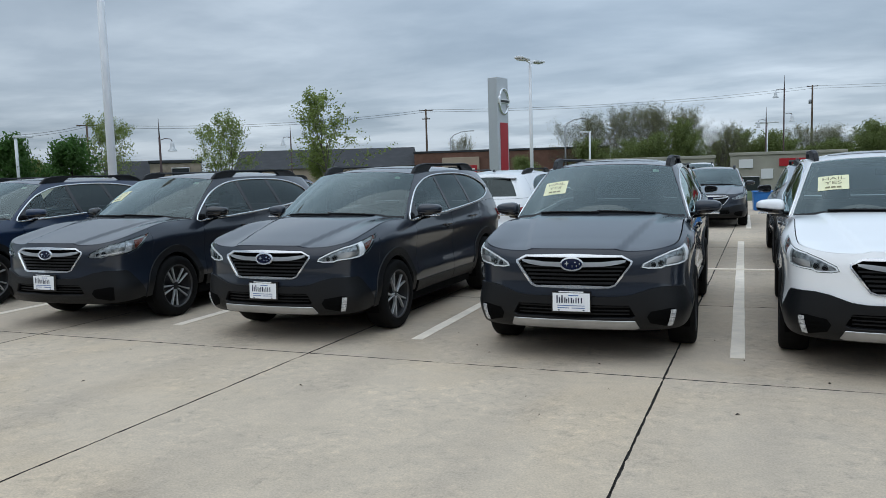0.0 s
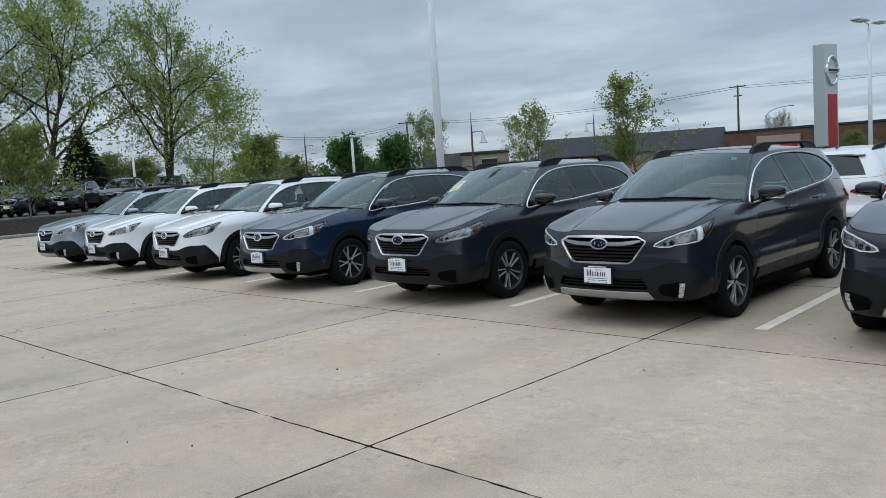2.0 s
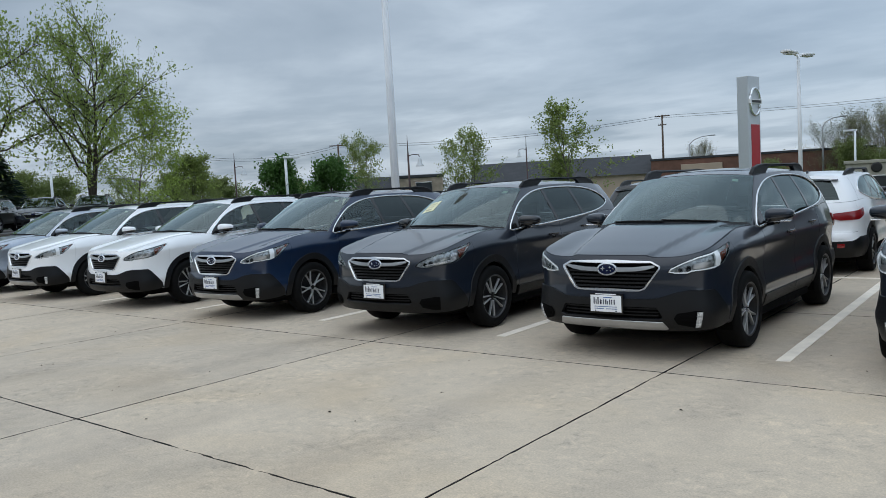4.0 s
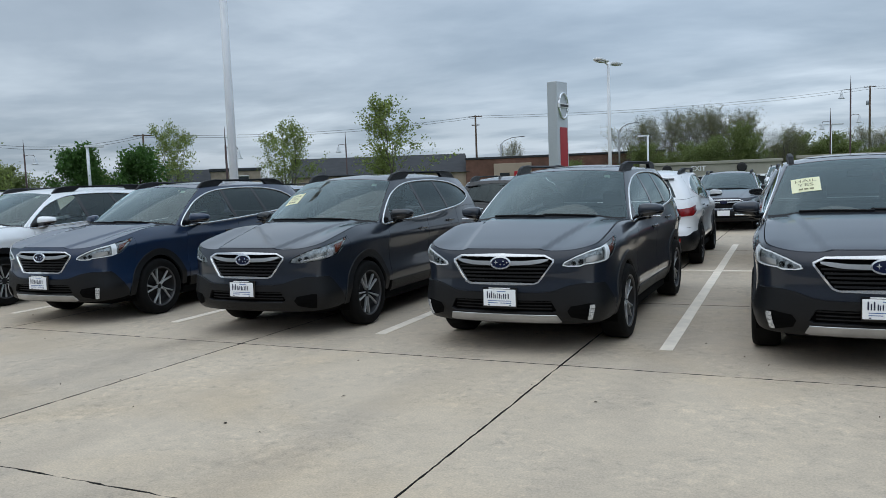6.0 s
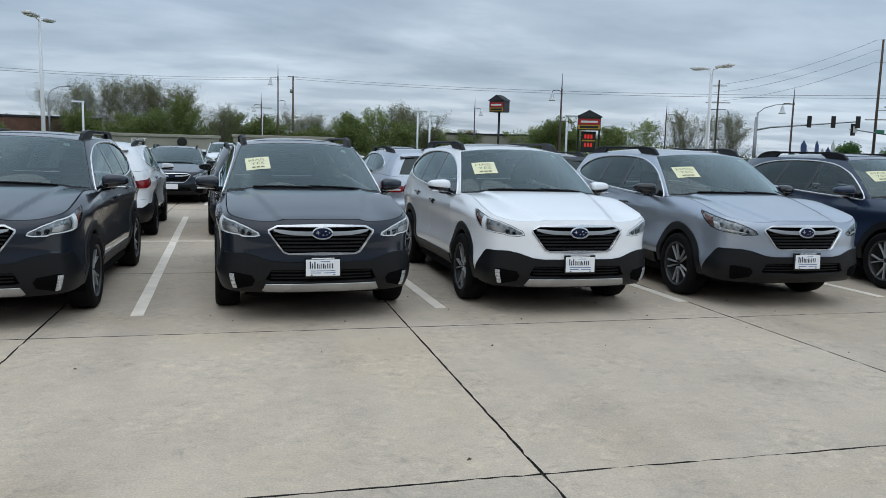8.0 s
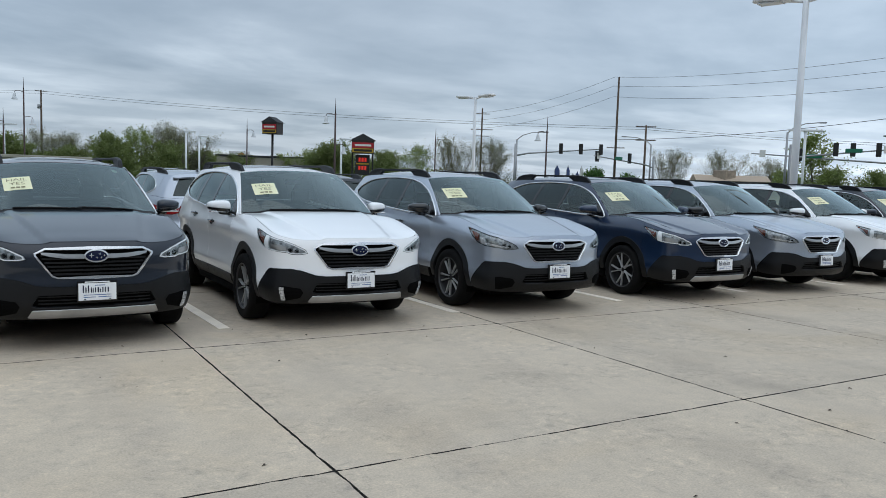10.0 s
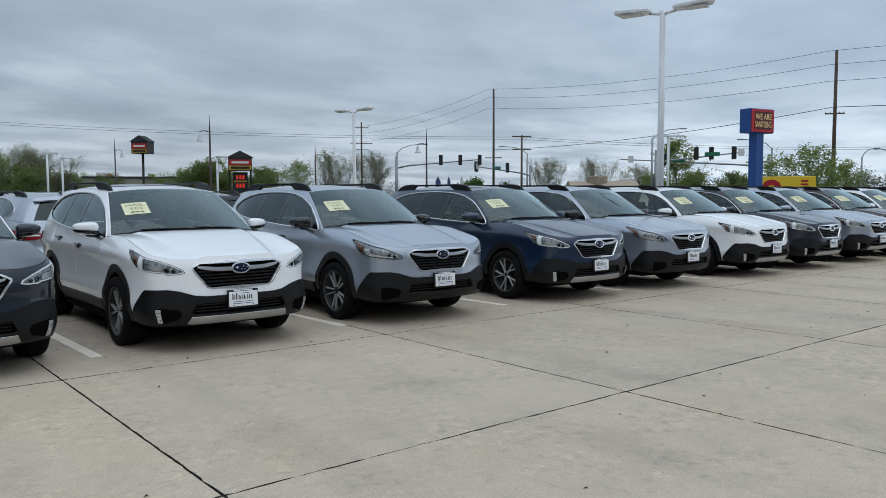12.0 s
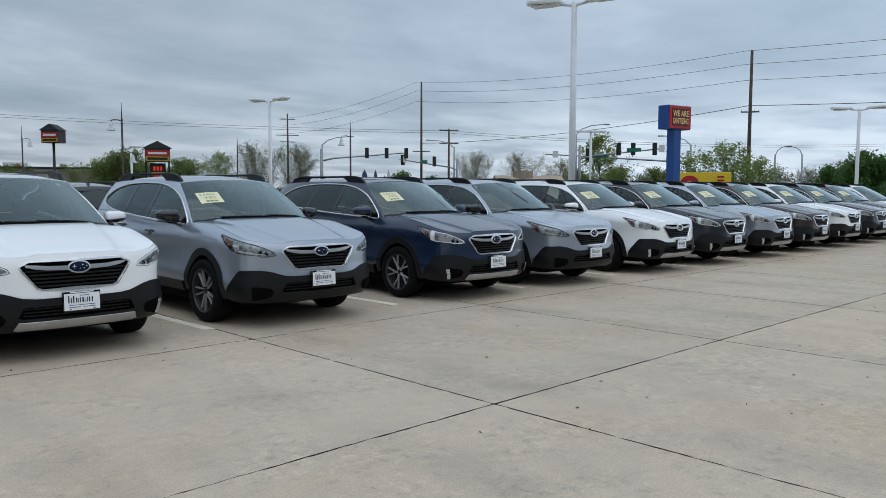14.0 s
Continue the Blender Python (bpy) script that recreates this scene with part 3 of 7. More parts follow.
SIDE_WINDOW = round_loop([(0.575, 1.102), (0.865, 1.33), (1.12, 1.472), (1.43, 1.548), (1.85, 1.575), (2.35, 1.570), (2.75, 1.535), (3.05, 1.465), (3.22, 1.375), (3.17, 1.300), (2.75, 1.215), (2.0, 1.155), (1.2, 1.112), (0.80, 1.096)], 5)
B_POST = ((1.73, 1.0), (1.54, 1.7))
C_POST = ((2.47, 1.0), (2.20, 1.7))
ARCH_Z, ARCH_R, CLAD_R, TYRE_R = 0.36, 0.40, 0.485, 0.357
AXLE = 0.08
BASE_LINE = AXLE + 2.745


# ---- more materials: outdoors ----
def leafy(name, colour):
    """Thin spring leaves that let some light through, leaf by leaf a little different."""
    m = material(name, colour, 0.6, vary=0.25, scale=0.8, island=True)
    n, l = m.node_tree.nodes, m.node_tree.links
    b, out = n["Principled BSDF"], n["Material Output"]
    tr = n.new("ShaderNodeBsdfTranslucent")
    tr.inputs[0].default_value = (*(min(1, c * 1.5) for c in colour), 1)
    mx = n.new("ShaderNodeMixShader")
    mx.inputs[0].default_value = 0.42
    l.new(b.outputs[0], mx.inputs[1])
    l.new(tr.outputs[0], mx.inputs[2])
    l.new(mx.outputs[0], out.inputs[0])
    return m


M.update(
    leaf_far=leafy("leaf_far", (0.095, 0.105, 0.052)),
    showroom=material("unseen_wall_grey", (0.16, 0.16, 0.165), 0.5, vary=0.15, scale=0.3),
    bark=material("bark", (0.055, 0.043, 0.033), 0.9, vary=0.35, scale=6, bump=0.5, bump_scale=25),
    bark_grey=material("bark_grey", (0.12, 0.105, 0.09), 0.9, vary=0.3, scale=6),
    leaf_light=leafy("leaf_light", (0.195, 0.245, 0.072)),
    leaf_airy=leafy("leaf_airy", (0.250, 0.330, 0.075)),
    leaf_wood=leafy("leaf_wood", (0.165, 0.205, 0.070)),
    leaf_mid=leafy("leaf_mid", (0.215, 0.285, 0.075)),
    leaf_dark=leafy("leaf_dark", (0.06, 0.135, 0.03)),
    leaf_bud=leafy("leaf_bud", (0.175, 0.180, 0.095)),
    needle=leafy("needle", (0.014, 0.030, 0.018)),
    leaf_red=leafy("leaf_red", (0.085, 0.022, 0.024)),
    grass=material("grass", (0.055, 0.085, 0.022), 0.9, vary=0.4, scale=0.15, bump=0.6, bump_scale=8),
    mulch=material("mulch", (0.040, 0.030, 0.024), 0.95, vary=0.5, scale=12, bump=0.8, bump_scale=30),
    kerb=material("kerb_concrete", (0.36, 0.34, 0.31), 0.85, vary=0.15, scale=3, bump=0.2),
    asphalt=material("asphalt", (0.085, 0.084, 0.082), 0.9, vary=0.25, scale=0.4, bump=0.3),
    worn_asphalt=material("worn_asphalt", (0.25, 0.245, 0.24), 0.9, vary=0.2, scale=0.4, bump=0.3),
    white_metal=material("white_powder_coat", (0.74, 0.76, 0.78), 0.4, vary=0.05, scale=2),
    steel=material("galvanised_steel", (0.30, 0.31, 0.32), 0.45, 0.7, vary=0.12, scale=3),
    dark_post=material("dark_red_post", (0.050, 0.022, 0.020), 0.5, vary=0.15, scale=3),
    frosted=material("frosted_lamp", (0.62, 0.64, 0.66), 0.35),
    pole_wood=material("weathered_pole", (0.10, 0.070, 0.050), 0.9, vary=0.3, scale=2),
    wire=material("wire", (0.05, 0.05, 0.055), 0.6),
    sign_grey=material("sign_silver", (0.54, 0.56, 0.58), 0.35, 0.3, vary=0.04),
    sign_red=material("sign_red", (0.42, 0.012, 0.020), 0.4, vary=0.05),
    sign_dark_red=material("sign_dark_red", (0.085, 0.010, 0.012), 0.5, vary=0.1),
    sign_yellow=material("sign_yellow", (0.50, 0.31, 0.02), 0.5, vary=0.05),
    sign_blue=material("sign_blue", (0.006, 0.058, 0.25), 0.4, vary=0.05),
    sign_black=material("sign_black", (0.012, 0.011, 0.011), 0.5, vary=0.1),
    sign_brown=material("sign_brown", (0.030, 0.018, 0.016), 0.5, vary=0.1),
    sign_orange=material("sign_orange", (0.55, 0.13, 0.03), 0.5),
    flag_blue=material("flag_blue", (0.05, 0.08, 0.20), 0.7),
    sign_white=material("sign_white", (0.75, 0.75, 0.74), 0.5),
    led_red=material("led_red", (0.2, 0.01, 0.01), 0.5, emit=((1.0, 0.05, 0.03), 0.5)),
    led_yellow=material("led_yellow", (0.3, 0.22, 0.10), 0.5, emit=((1.0, 0.72, 0.38), 0.3)),
    brick_wall=material("brown_brick", (0.15, 0.075, 0.052), 0.85, vary=0.18, scale=1.5),
    tan_wall=material("tan_stucco", (0.42, 0.33, 0.25), 0.85, vary=0.08, scale=0.7),
    beige_wall=material("beige_stucco", (0.36, 0.34, 0.28), 0.85, vary=0.08, scale=0.7),
    roof_dark=material("dark_shingle", (0.040, 0.042, 0.046), 0.9, vary=0.2, scale=1.0),
    window_dark=material("dark_window", (0.03, 0.035, 0.04), 0.1, coat=0.5),
    stone=material("pale_stone", (0.33, 0.27, 0.21), 0.85, vary=0.25, scale=2),
    truck_yellow=material("truck_yellow", (0.82, 0.55, 0.03), 0.4, vary=0.04),
    bin_blue=material("bin_blue", (0.015, 0.14, 0.42), 0.45, vary=0.05),
    debris=material("dry_leaf", (0.045, 0.032, 0.022), 0.9, vary=0.3, island=True),
    green_sign=material("green_sign", (0.01, 0.16, 0.09), 0.4),
)


# ---- ground ----
def ground_z(x, y):
    """The land falls away a little beyond the lot."""
    t = min(1.0, max(0.0, (y - 48) / 30, (x - 52) / 30))
    return -1.8 * t * t * (3 - 2 * t)


def ground_sheet():
    verts, faces = [(0, 0, -0.06)], []
    radii = [10, 25, 40, 48, 52, 56, 60, 64, 68, 72, 76, 80, 88, 100, 120, 140, 180, 250, 600, 2500]
    k = 96
    for r in radii:
        for i in range(k):
            a = 2 * math.pi * i / k
            x, y = r * math.cos(a), r * math.sin(a)
            verts.append((x, y, ground_z(x, y) - 0.06))
    for i in range(k):
        faces.append((0, 1 + i, 1 + (i + 1) % k))
    for j in range(len(radii) - 1):
        for i in range(k):
            a, b = 1 + j * k + i, 1 + j * k + (i + 1) % k
            faces.append((a, a + k, b + k, b))
    ob = part("ground", raw("ground", verts, faces, M["grass"], True))
    return tagged(ob, "grass and bare ground around the car lot", "ground", kind="structure")


ground_sheet()
PITCH_X, PITCH_Y = 3.29, 3.266
JOINT_Y = 5.746
COLUMNS = [-10.62, -7.10, -3.755, -0.634, 2.664, 6.05, 9.285]


def strip(name, x0, y0, x1, y1, w, mat, z=0.004):
    """A band of paint from one point to another."""
    d = Vector((x1 - x0, y1 - y0, 0))
    k = max(2, int(d.length / 0.35))
    n = Vector((-d.y, d.x, 0)).normalized() * w / 2
    rnd = random.Random(int(1000 * (x0 + 50)))
    verts, faces = [], []
    for i in range(k + 1):
        c = Vector((x0, y0, z)) + d * (i / k)
        for sg in (1, -1):
            verts.append(c + n * sg * (1 + rnd.uniform(-0.03, 0.03)))
        for sg in (1, -1):
            verts.append(Vector((verts[-2].x, verts[-2].y, -0.002)))
    for i in range(k):
        a, b = 4 * i, 4 * i + 4
        faces += [(a, a + 1, b + 1, b), (a + 2, a, b, b + 2), (a + 1, a + 3, b + 3, b + 1)]
    faces += [(1, 0, 2, 3), (4 * k, 4 * k + 1, 4 * k + 3, 4 * k + 2)]
    return part(name, raw(name, verts, faces, mat))


for x in (-20.16, -17.28, -14.45, -11.62, -8.76, -5.93, -3.03, -0.14, 2.61, 5.23, 7.81, 10.33, 12.82, 15.26, 17.66, 20.06, 22.46, 24.77, 27.07, 29.38):
    tagged(strip("parking_line", x, 6.53, x - 0.024 * 10.3, 16.8, 0.115, M["line"]), "worn white parking line on concrete", "parking line", kind="structure")
tagged(strip("parking_line", -24, 12.29, 30, 12.29, 0.10, M["line"], 0.008), "worn white cross line between the rows", "parking line", kind="structure")
for x in (-8.6, -5.8, -3.0, -0.3, 2.4, 5.1, 7.8):
    tagged(strip("parking_line", x, 20.2, x - 0.13, 25.5, 0.115, M["line"]), "worn white parking line on concrete", "parking line", kind="structure")


def island():
    """Planted bed behind a kerb at the lot's end; it climbs to the neighbouring lot."""
    out = [(-59.4, 5.4), (-39.7, 4.8), (-38.2, 9.7), (-37.4, 10.4), (-36.9, 12.4), (-35.9, 30.0), (-39.1, 33.0), (-58.2, 33.9)]
    kerb = prism(out, 0.15, lambda u, v, d: (u, v, d - 0.02), 0.03)
    tagged(part("kerb", kerb, M["kerb"]), "pale concrete kerb round a planted bed", "kerb", kind="structure")
    rise = lambda u, v, d: (u - (0.9 if d > 0 else 0.0), v + (0.2 if d > 0 else 0), 0.06 + d)
    bed = prism(shrink(out, 0.18), 0.68, rise, 0.0)
    tagged(part("mulch_bed", bed, M["mulch"]), "dark bark mulch bed behind the kerb", "mulch bed", kind="structure")
    lot = block(-80, -40.9, 3.5, 32.5, -0.1, 0.78)
    tagged(part("neighbour_lot", lot, M["worn_asphalt"]), "pale worn asphalt of the neighbouring lot", "lot", kind="structure")


island()


# ---- the estate cars ----
PAINTED = ("hood", "front_bumper", "fender", "front_door", "rear_door", "quarter_panel", "tailgate", "roof", "side_frame", "rear_frame", "mirror_cap", "rear_bumper")


def text_mesh(name, words, size, weight=0.018):
    """Flat lettering in the built-in font, centred on the origin."""
    cu = bpy.data.curves.new(name, "FONT")
    cu.body, cu.size, cu.align_x, cu.align_y, cu.resolution_u = words, size, "CENTER", "CENTER", 3
    cu.offset = size * weight
    ob = new(name, cu)
    bpy.context.view_layer.update()
    me = bpy.data.meshes.new_from_object(ob.evaluated_get(bpy.context.evaluated_depsgraph_get()))
    bpy.data.objects.remove(ob)
    bpy.data.curves.remove(cu)
    me.name = name
    return me


def spoke_mesh(style):
    """One arm of an alloy wheel, in the plane across the axle, reaching up from the hub."""
    if style == "twin":
        lines = [[(0.002, 0.03), (0.018, 0.03), (0.014, 0.085), (0.050, 0.160), (0.082, 0.222), (0.062, 0.230), (0.036, 0.176), (0.003, 0.105)], [(-0.003, 0.03), (-0.003, 0.10), (-0.012, 0.165), (-0.020, 0.234), (-0.040, 0.231), (-0.027, 0.160), (-0.014, 0.085), (-0.018, 0.03)]]
    else:
        lines = [[(0.010, 0.045), (0.020, 0.045), (0.040, 0.150), (0.057, 0.223), (0.034, 0.229), (0.024, 0.150)], [(-0.010, 0.045), (-0.024, 0.150), (-0.034, 0.229), (-0.057, 0.223), (-0.040, 0.150), (-0.020, 0.045)]]
    bm = bmesh.new()
    for ln in lines:
        b = prism(ln, 0.028, lambda u, v, d: (0.058 + d - 0.10 * (0.23 - v) * 0.35, u, v), 0.003)
        me = bpy.data.meshes.new("x")
        b.to_mesh(me)
        b.free()
        bm.from_mesh(me)
        bpy.data.meshes.remove(me)
    return bm


_wheel_parts = {}


def wheel(style, parent, x, y):
    """Tyre on an alloy rim with five arms; it faces outwards."""
    if style not in _wheel_parts:
        hub = lathe([(0.252, 0.104), (0.244, 0.100), (0.222, 0.05), (0.212, 0.0), (0.16, -0.01), (0.001, -0.01)], 40, "x", False)
        tyre = lathe([(0.238, -0.100), (0.262, -0.113), (0.305, -0.118), (0.335, -0.112), (0.351, -0.094), (0.356, -0.06), (0.357, 0.0), (0.356, 0.06), (0.351, 0.094), (0.335, 0.112), (0.305, 0.118), (0.262, 0.113), (0.238, 0.100)], 48, "x", False)
        lip = lathe([(0.253, 0.106), (0.250, 0.110), (0.238, 0.104), (0.235, 0.094)], 48, "x", False)
        cap = lathe([(0.046, 0.030), (0.044, 0.058), (0.030, 0.066), (0.004, 0.067)], 20, "x")
        meshes = {}
        for nm, b, mt in (("wheel", hub, M["alloy_dark"]), ("tyre", tyre, M["rubber"]), ("rim", lip, M["rim"]), ("hub_cap", cap, M["alloy_dark"]), ("spoke", spoke_mesh(style), M["alloy"])):
            me = bpy.data.meshes.new(nm)
            b.to_mesh(me)
            b.free()
            me.materials.append(mt)
            meshes[nm] = me
        _wheel_parts[style] = meshes
    ms = _wheel_parts[style]
    w = part("wheel", ms["wheel"], None, parent, "dark alloy wheel with silver spokes")
    w.matrix_basis = pose(x, y, TYRE_R, 25, 0, 0 if x > 0 else 180)
    part("tyre", ms["tyre"], None, w, "black rubber tyre")
    part("rim", ms["rim"], None, w)
    part("hub_cap", ms["hub_cap"], None, w)
    for i in range(5):
        part("spoke", ms["spoke"], None, w).matrix_basis = pose(0, 0, 0, 72 * i, 0, 0)
    return w


def zt_at(s):
    return float(ztop(np.array([s]))[0])


GRILLE = mirrored([(0.0, 0.675), (SX(0.30), 0.678), (SX(0.345), 0.695), (SX(0.475), 0.868), (SX(0.478), 0.89), (SX(0.40), 0.930), (0.0, 0.938)])
HEADLIGHT = [(SX(0.545), 0.838), (SX(0.60), 0.826), (SX(0.70), 0.826), (SX(0.735), 0.840), (SX(0.80), 0.846), (S(-0.62), 0.858), (S(-0.50), 0.886), (S(-0.375), zt_at(S(-0.375)) - 0.085), (S(-0.305), zt_at(S(-0.305)) - 0.056), (S(-0.30), zt_at(S(-0.30)) - 0.044), (S(-0.42), zt_at(S(-0.42)) - 0.040), (S(-0.60), zt_at(S(-0.60)) - 0.036), (SX(0.78), zt_at(SX(0.78)) - 0.032), (SX(0.67), 0.922), (SX(0.565), 0.872)]
LAMP_FRONT = clip(HEADLIGHT, (S(-0.52), 0.0), (S(-0.56), 1.0))
LAMP_REAR = clip(HEADLIGHT, (S(-0.545), 1.0), (S(-0.505), 0.0))
CLAD = mirrored([(0.0, 0.335), (SX(0.60), 0.335), (S(-0.50), 0.345), (S(-0.415), 0.36), (S(-0.44), 0.44), (S(-0.60), 0.64), (S(-0.645), 0.676), (SX(0.70), 0.682), (SX(0.60), 0.665), (SX(0.46), 0.618), (SX(0.36), 0.606), (0.0, 0.604)])
LOW_GRILLE = mirrored([(0.0, 0.430), (SX(0.46), 0.432), (SX(0.50), 0.450), (SX(0.45), 0.540), (0.0, 0.545)])
STRIP = mirrored([(0.0, 0.352), (SX(0.50), 0.352), (SX(0.535), 0.362), (SX(0.495), 0.418), (0.0, 0.420)])
POCKET = [(SX(0.60), 0.43), (S(-0.68), 0.36), (S(-0.62), 0.36), (S(-0.62), 0.515), (S(-0.68), 0.525), (SX(0.60), 0.50)]


def arch(y, r):
    return disc(S(y), ARCH_Z, r, 40)


def under(poly, gap=0.003):
    return shrink(poly, gap)


def to_cabin(loop):
    return [cabin_at(y, z) for y, z in loop]


def panel_top(y0, y1, zlo, k=14, drop=0.004):
    """A side panel's outline from one door gap to the next, up to the belt."""
    a, b = S(y0) + 0.0035, S(y1) - 0.0035
    top = [(a + (b - a) * i / k, zt_at(a + (b - a) * i / k) - drop) for i in range(k, -1, -1)]
    return [(a, zlo), (b, zlo)] + top


def estate(trim):
    """A five-door estate on black cladding; trim 'full' has the silver bumper strip and bright lamps."""
    full = trim == "full"
    root = new("car")
    pc = M["grey"]
    head = under(HEADLIGHT, -0.003)
    # skin of the nose
    s1 = S(-0.28)
    k = 40
    nose = [(-s1, 0.345), (s1, 0.345)] + [(s1 - 2 * s1 * i / k, zt_at(abs(s1 - 2 * s1 * i / k)) - 0.004) for i in range(k + 1)]
    other = [(-a, b) for a, b in reversed(head)]
    part("front_bumper", sheet("front_bumper", ring, nose, (under(GRILLE, -0.004), head, other, under(CLAD, -0.002), arch(AXLE, CLAD_R - 0.02), [(-a, b) for a, b in arch(AXLE, CLAD_R - 0.02)]), mat=pc, step=0.04), None, root)
    hs = np.linspace(-S_A, S_A, 90)
    edge = np.array([ring(np.array([[s, zt_at(abs(s))]]))[0] for s in hs])
    front_edge = [(float(x), float(y)) for x, y, z in edge]
    w = np.linspace(1, -1, 24)
    cowl = [(float(a * _a0[0]), float(0.20 + (_a0[1] - 0.20) * abs(a) ** 2.2)) for a in w]
    part("hood", sheet("hood", hood_skin, under(front_edge + cowl[1:-1], 0.009), mat=pc, step=0.026, rim=0.02), None, root)
    # black carrier under the skin, so that gaps read dark
    lower = [(-S_END + 0.001, 0.28), (S_END - 0.001, 0.28)] + [(S_END - 0.001 - 2 * (S_END - 0.001) * i / 120, zt_at(abs(S_END - 0.001 - 2 * (S_END - 0.001) * i / 120)) - 0.03) for i in range(121)]
    wells = []
    for y in (AXLE, BASE_LINE):
        for sg in (1, -1):
            wells.append([(sg * a, b) for a, b in arch(y, ARCH_R - 0.004)])
    part("chassis", sheet("chassis", ring, lower, wells + [under(GRILLE, 0.01)], lift=-0.028, step=0.12, rim=0, mat=M["liner"]), None, root)
    part("floor_pan", block(-0.66, 0.66, -0.50, 3.5, 0.205, 0.30, 0.01), M["liner"], root)
    # wide hidden block, added between the axles to shade the ground below
    part("side_pan", block(-0.85, 0.85, 0.44, 2.30, 0.205, 0.30, 0.02), M["liner"], root)
    part("front_cladding", sheet("front_cladding", ring, CLAD, (under(LOW_GRILLE, 0.002),), lift=0.016, step=0.05, rim=0.035, mat=M["cladding"]), None, root, "grained black plastic lower bumper")
    low = part("lower_grille", sheet("lower_grille", ring, under(LOW_GRILLE, -0.01), lift=-0.03, rim=0, mat=M["liner"]), None, root)
    for z in (0.462, 0.492, 0.522):
        part("grille_bar", sheet("grille_bar", ring, mirrored([(0, z - 0.005), (SX(0.455), z - 0.005), (SX(0.455), z + 0.005), (0, z + 0.005)]), lift=-0.012, rim=0.012, mat=M["cladding"]), None, low)
    if full:
        part("bumper_strip", sheet("bumper_strip", ring, STRIP, lift=0.024, step=0.05, rim=0.02, mat=M["satin"]), None, root, "brushed silver lower bumper strip")
    # grille
    g = part("grille", sheet("grille", ring, under(GRILLE, -0.006), lift=-0.045, rim=0, mat=M["liner"]), None, root, "black grille in a chrome frame")
    part("grille_frame", sheet("grille_frame", ring, under(GRILLE, -0.004), (under(GRILLE, 0.010),), lift=0.010, step=0.04, rim=0.035, mat=M["chrome"]), None, g, "chrome grille surround")
    for i in range(6):
        z = 0.712 + 0.033 * i
        hw = float(np.interp(z, [0.69, 0.87, 0.93], [0.335, 0.455, 0.40])) - 0.012
        if z < 0.89:
            part("grille_bar", sheet("grille_bar", ring, mirrored([(0, z - 0.008), (SX(hw), z - 0.008), (SX(hw), z + 0.008), (0, z + 0.008)]), lift=-0.018, rim=0.02, mat=M["cladding"]), None, g)
    wing = [(SX(0.085), 0.842), (SX(0.26), 0.848), (SX(0.36), 0.862), (SX(0.425), 0.882), (SX(0.432), 0.898), (SX(0.35), 0.894), (SX(0.24), 0.882), (SX(0.085), 0.880)]
    for mir in (False, True):
        part("grille_wing", sheet("grille_wing", ring, wing, lift=0.012, step=0.03, rim=0.03, mat=M["satin"], mirror=mir), None, g, "chrome wing bar")
    em = [(0.090 * math.cos(a), 0.864 + 0.049 * math.sin(a)) for a in np.linspace(0, 2 * math.pi, 33)[:-1]]
    eb = part("emblem", sheet("emblem", ring, em, lift=0.022, step=0.03, rim=0.02, mat=M["emblem_blue"]), None, g, "dark blue oval badge")
    part("emblem_rim", sheet("emblem_rim", ring, under(em, -0.006), (under(em, 0.006),), lift=0.027, step=0.03, rim=0.02, mat=M["chrome"]), None, eb)
    for cx, cz, r in ((-0.040, 0.867, 0.022), (0.004, 0.850, 0.011), (0.028, 0.878, 0.011), (0.038, 0.850, 0.011), (0.063, 0.867, 0.011)):
        star = [(cx + (r if i % 2 == 0 else r * 0.3) * math.cos(math.pi * i / 4), cz + (r if i % 2 == 0 else r * 0.3) * math.sin(math.pi * i / 4)) for i in range(8)]
        part("emblem_mark", sheet("emblem_mark", ring, star, lift=0.025, step=0.03, rim=0, mat=M["chrome"]), None, eb)
    # headlights, fenders, doors, quarter panels: one for each side
    s_f = S(-0.37) + 0.006
    for mir in (False, True):
        sg = -1 if mir else 1
        hl = part("headlight", sheet("headlight", ring, HEADLIGHT, lift=-0.021, rim=0, mat=M["lamp_inside"], mirror=mir), None, root, "dark headlight with a white C-shaped light strip" if full else "dark halogen headlight with an amber corner")
        part("lamp_lens", sheet("lamp_lens", ring, HEADLIGHT, lift=0.002, step=0.04, rim=0.004, mat=M["lens"], mirror=mir), None, hl)
        inner = under(HEADLIGHT, 0.012)
        if full:
            # C of light: thin along the top and bottom, broad at the outer end
            core = clip(under(LAMP_FRONT, 0.012), (S(-0.56) - 0.026, 0.0), (S(-0.60) - 0.026, 1.0))
            part("light_strip", sheet("light_strip", ring, under(LAMP_FRONT, 0.003), (core,), lift=0.005, step=0.03, rim=0.02, mat=M["lamp_white"], mirror=mir), None, hl, "white C-shaped light strip")
            part("lamp_bezel", sheet("lamp_bezel", ring, [(SX(0.74), 0.862), (SX(0.80), 0.866), (S(-0.665), 0.880), (S(-0.675), 0.915), (SX(0.80), 0.918), (SX(0.745), 0.902)], lift=0.004, step=0.03, rim=0.012, mat=M["satin"], mirror=mir), None, hl, "satin silver lamp bezel")
        else:
            part("light_strip", sheet("light_strip", ring, [(SX(0.655), 0.842), (SX(0.76), 0.856), (S(-0.585), 0.876), (S(-0.565), 0.955), (S(-0.640), 0.952), (S(-0.650), 0.892), (SX(0.76), 0.872), (SX(0.655), 0.852)], lift=0.004, step=0.03, rim=0.02, mat=M["lamp_clear"], mirror=mir), None, hl, "clear angled light strip")
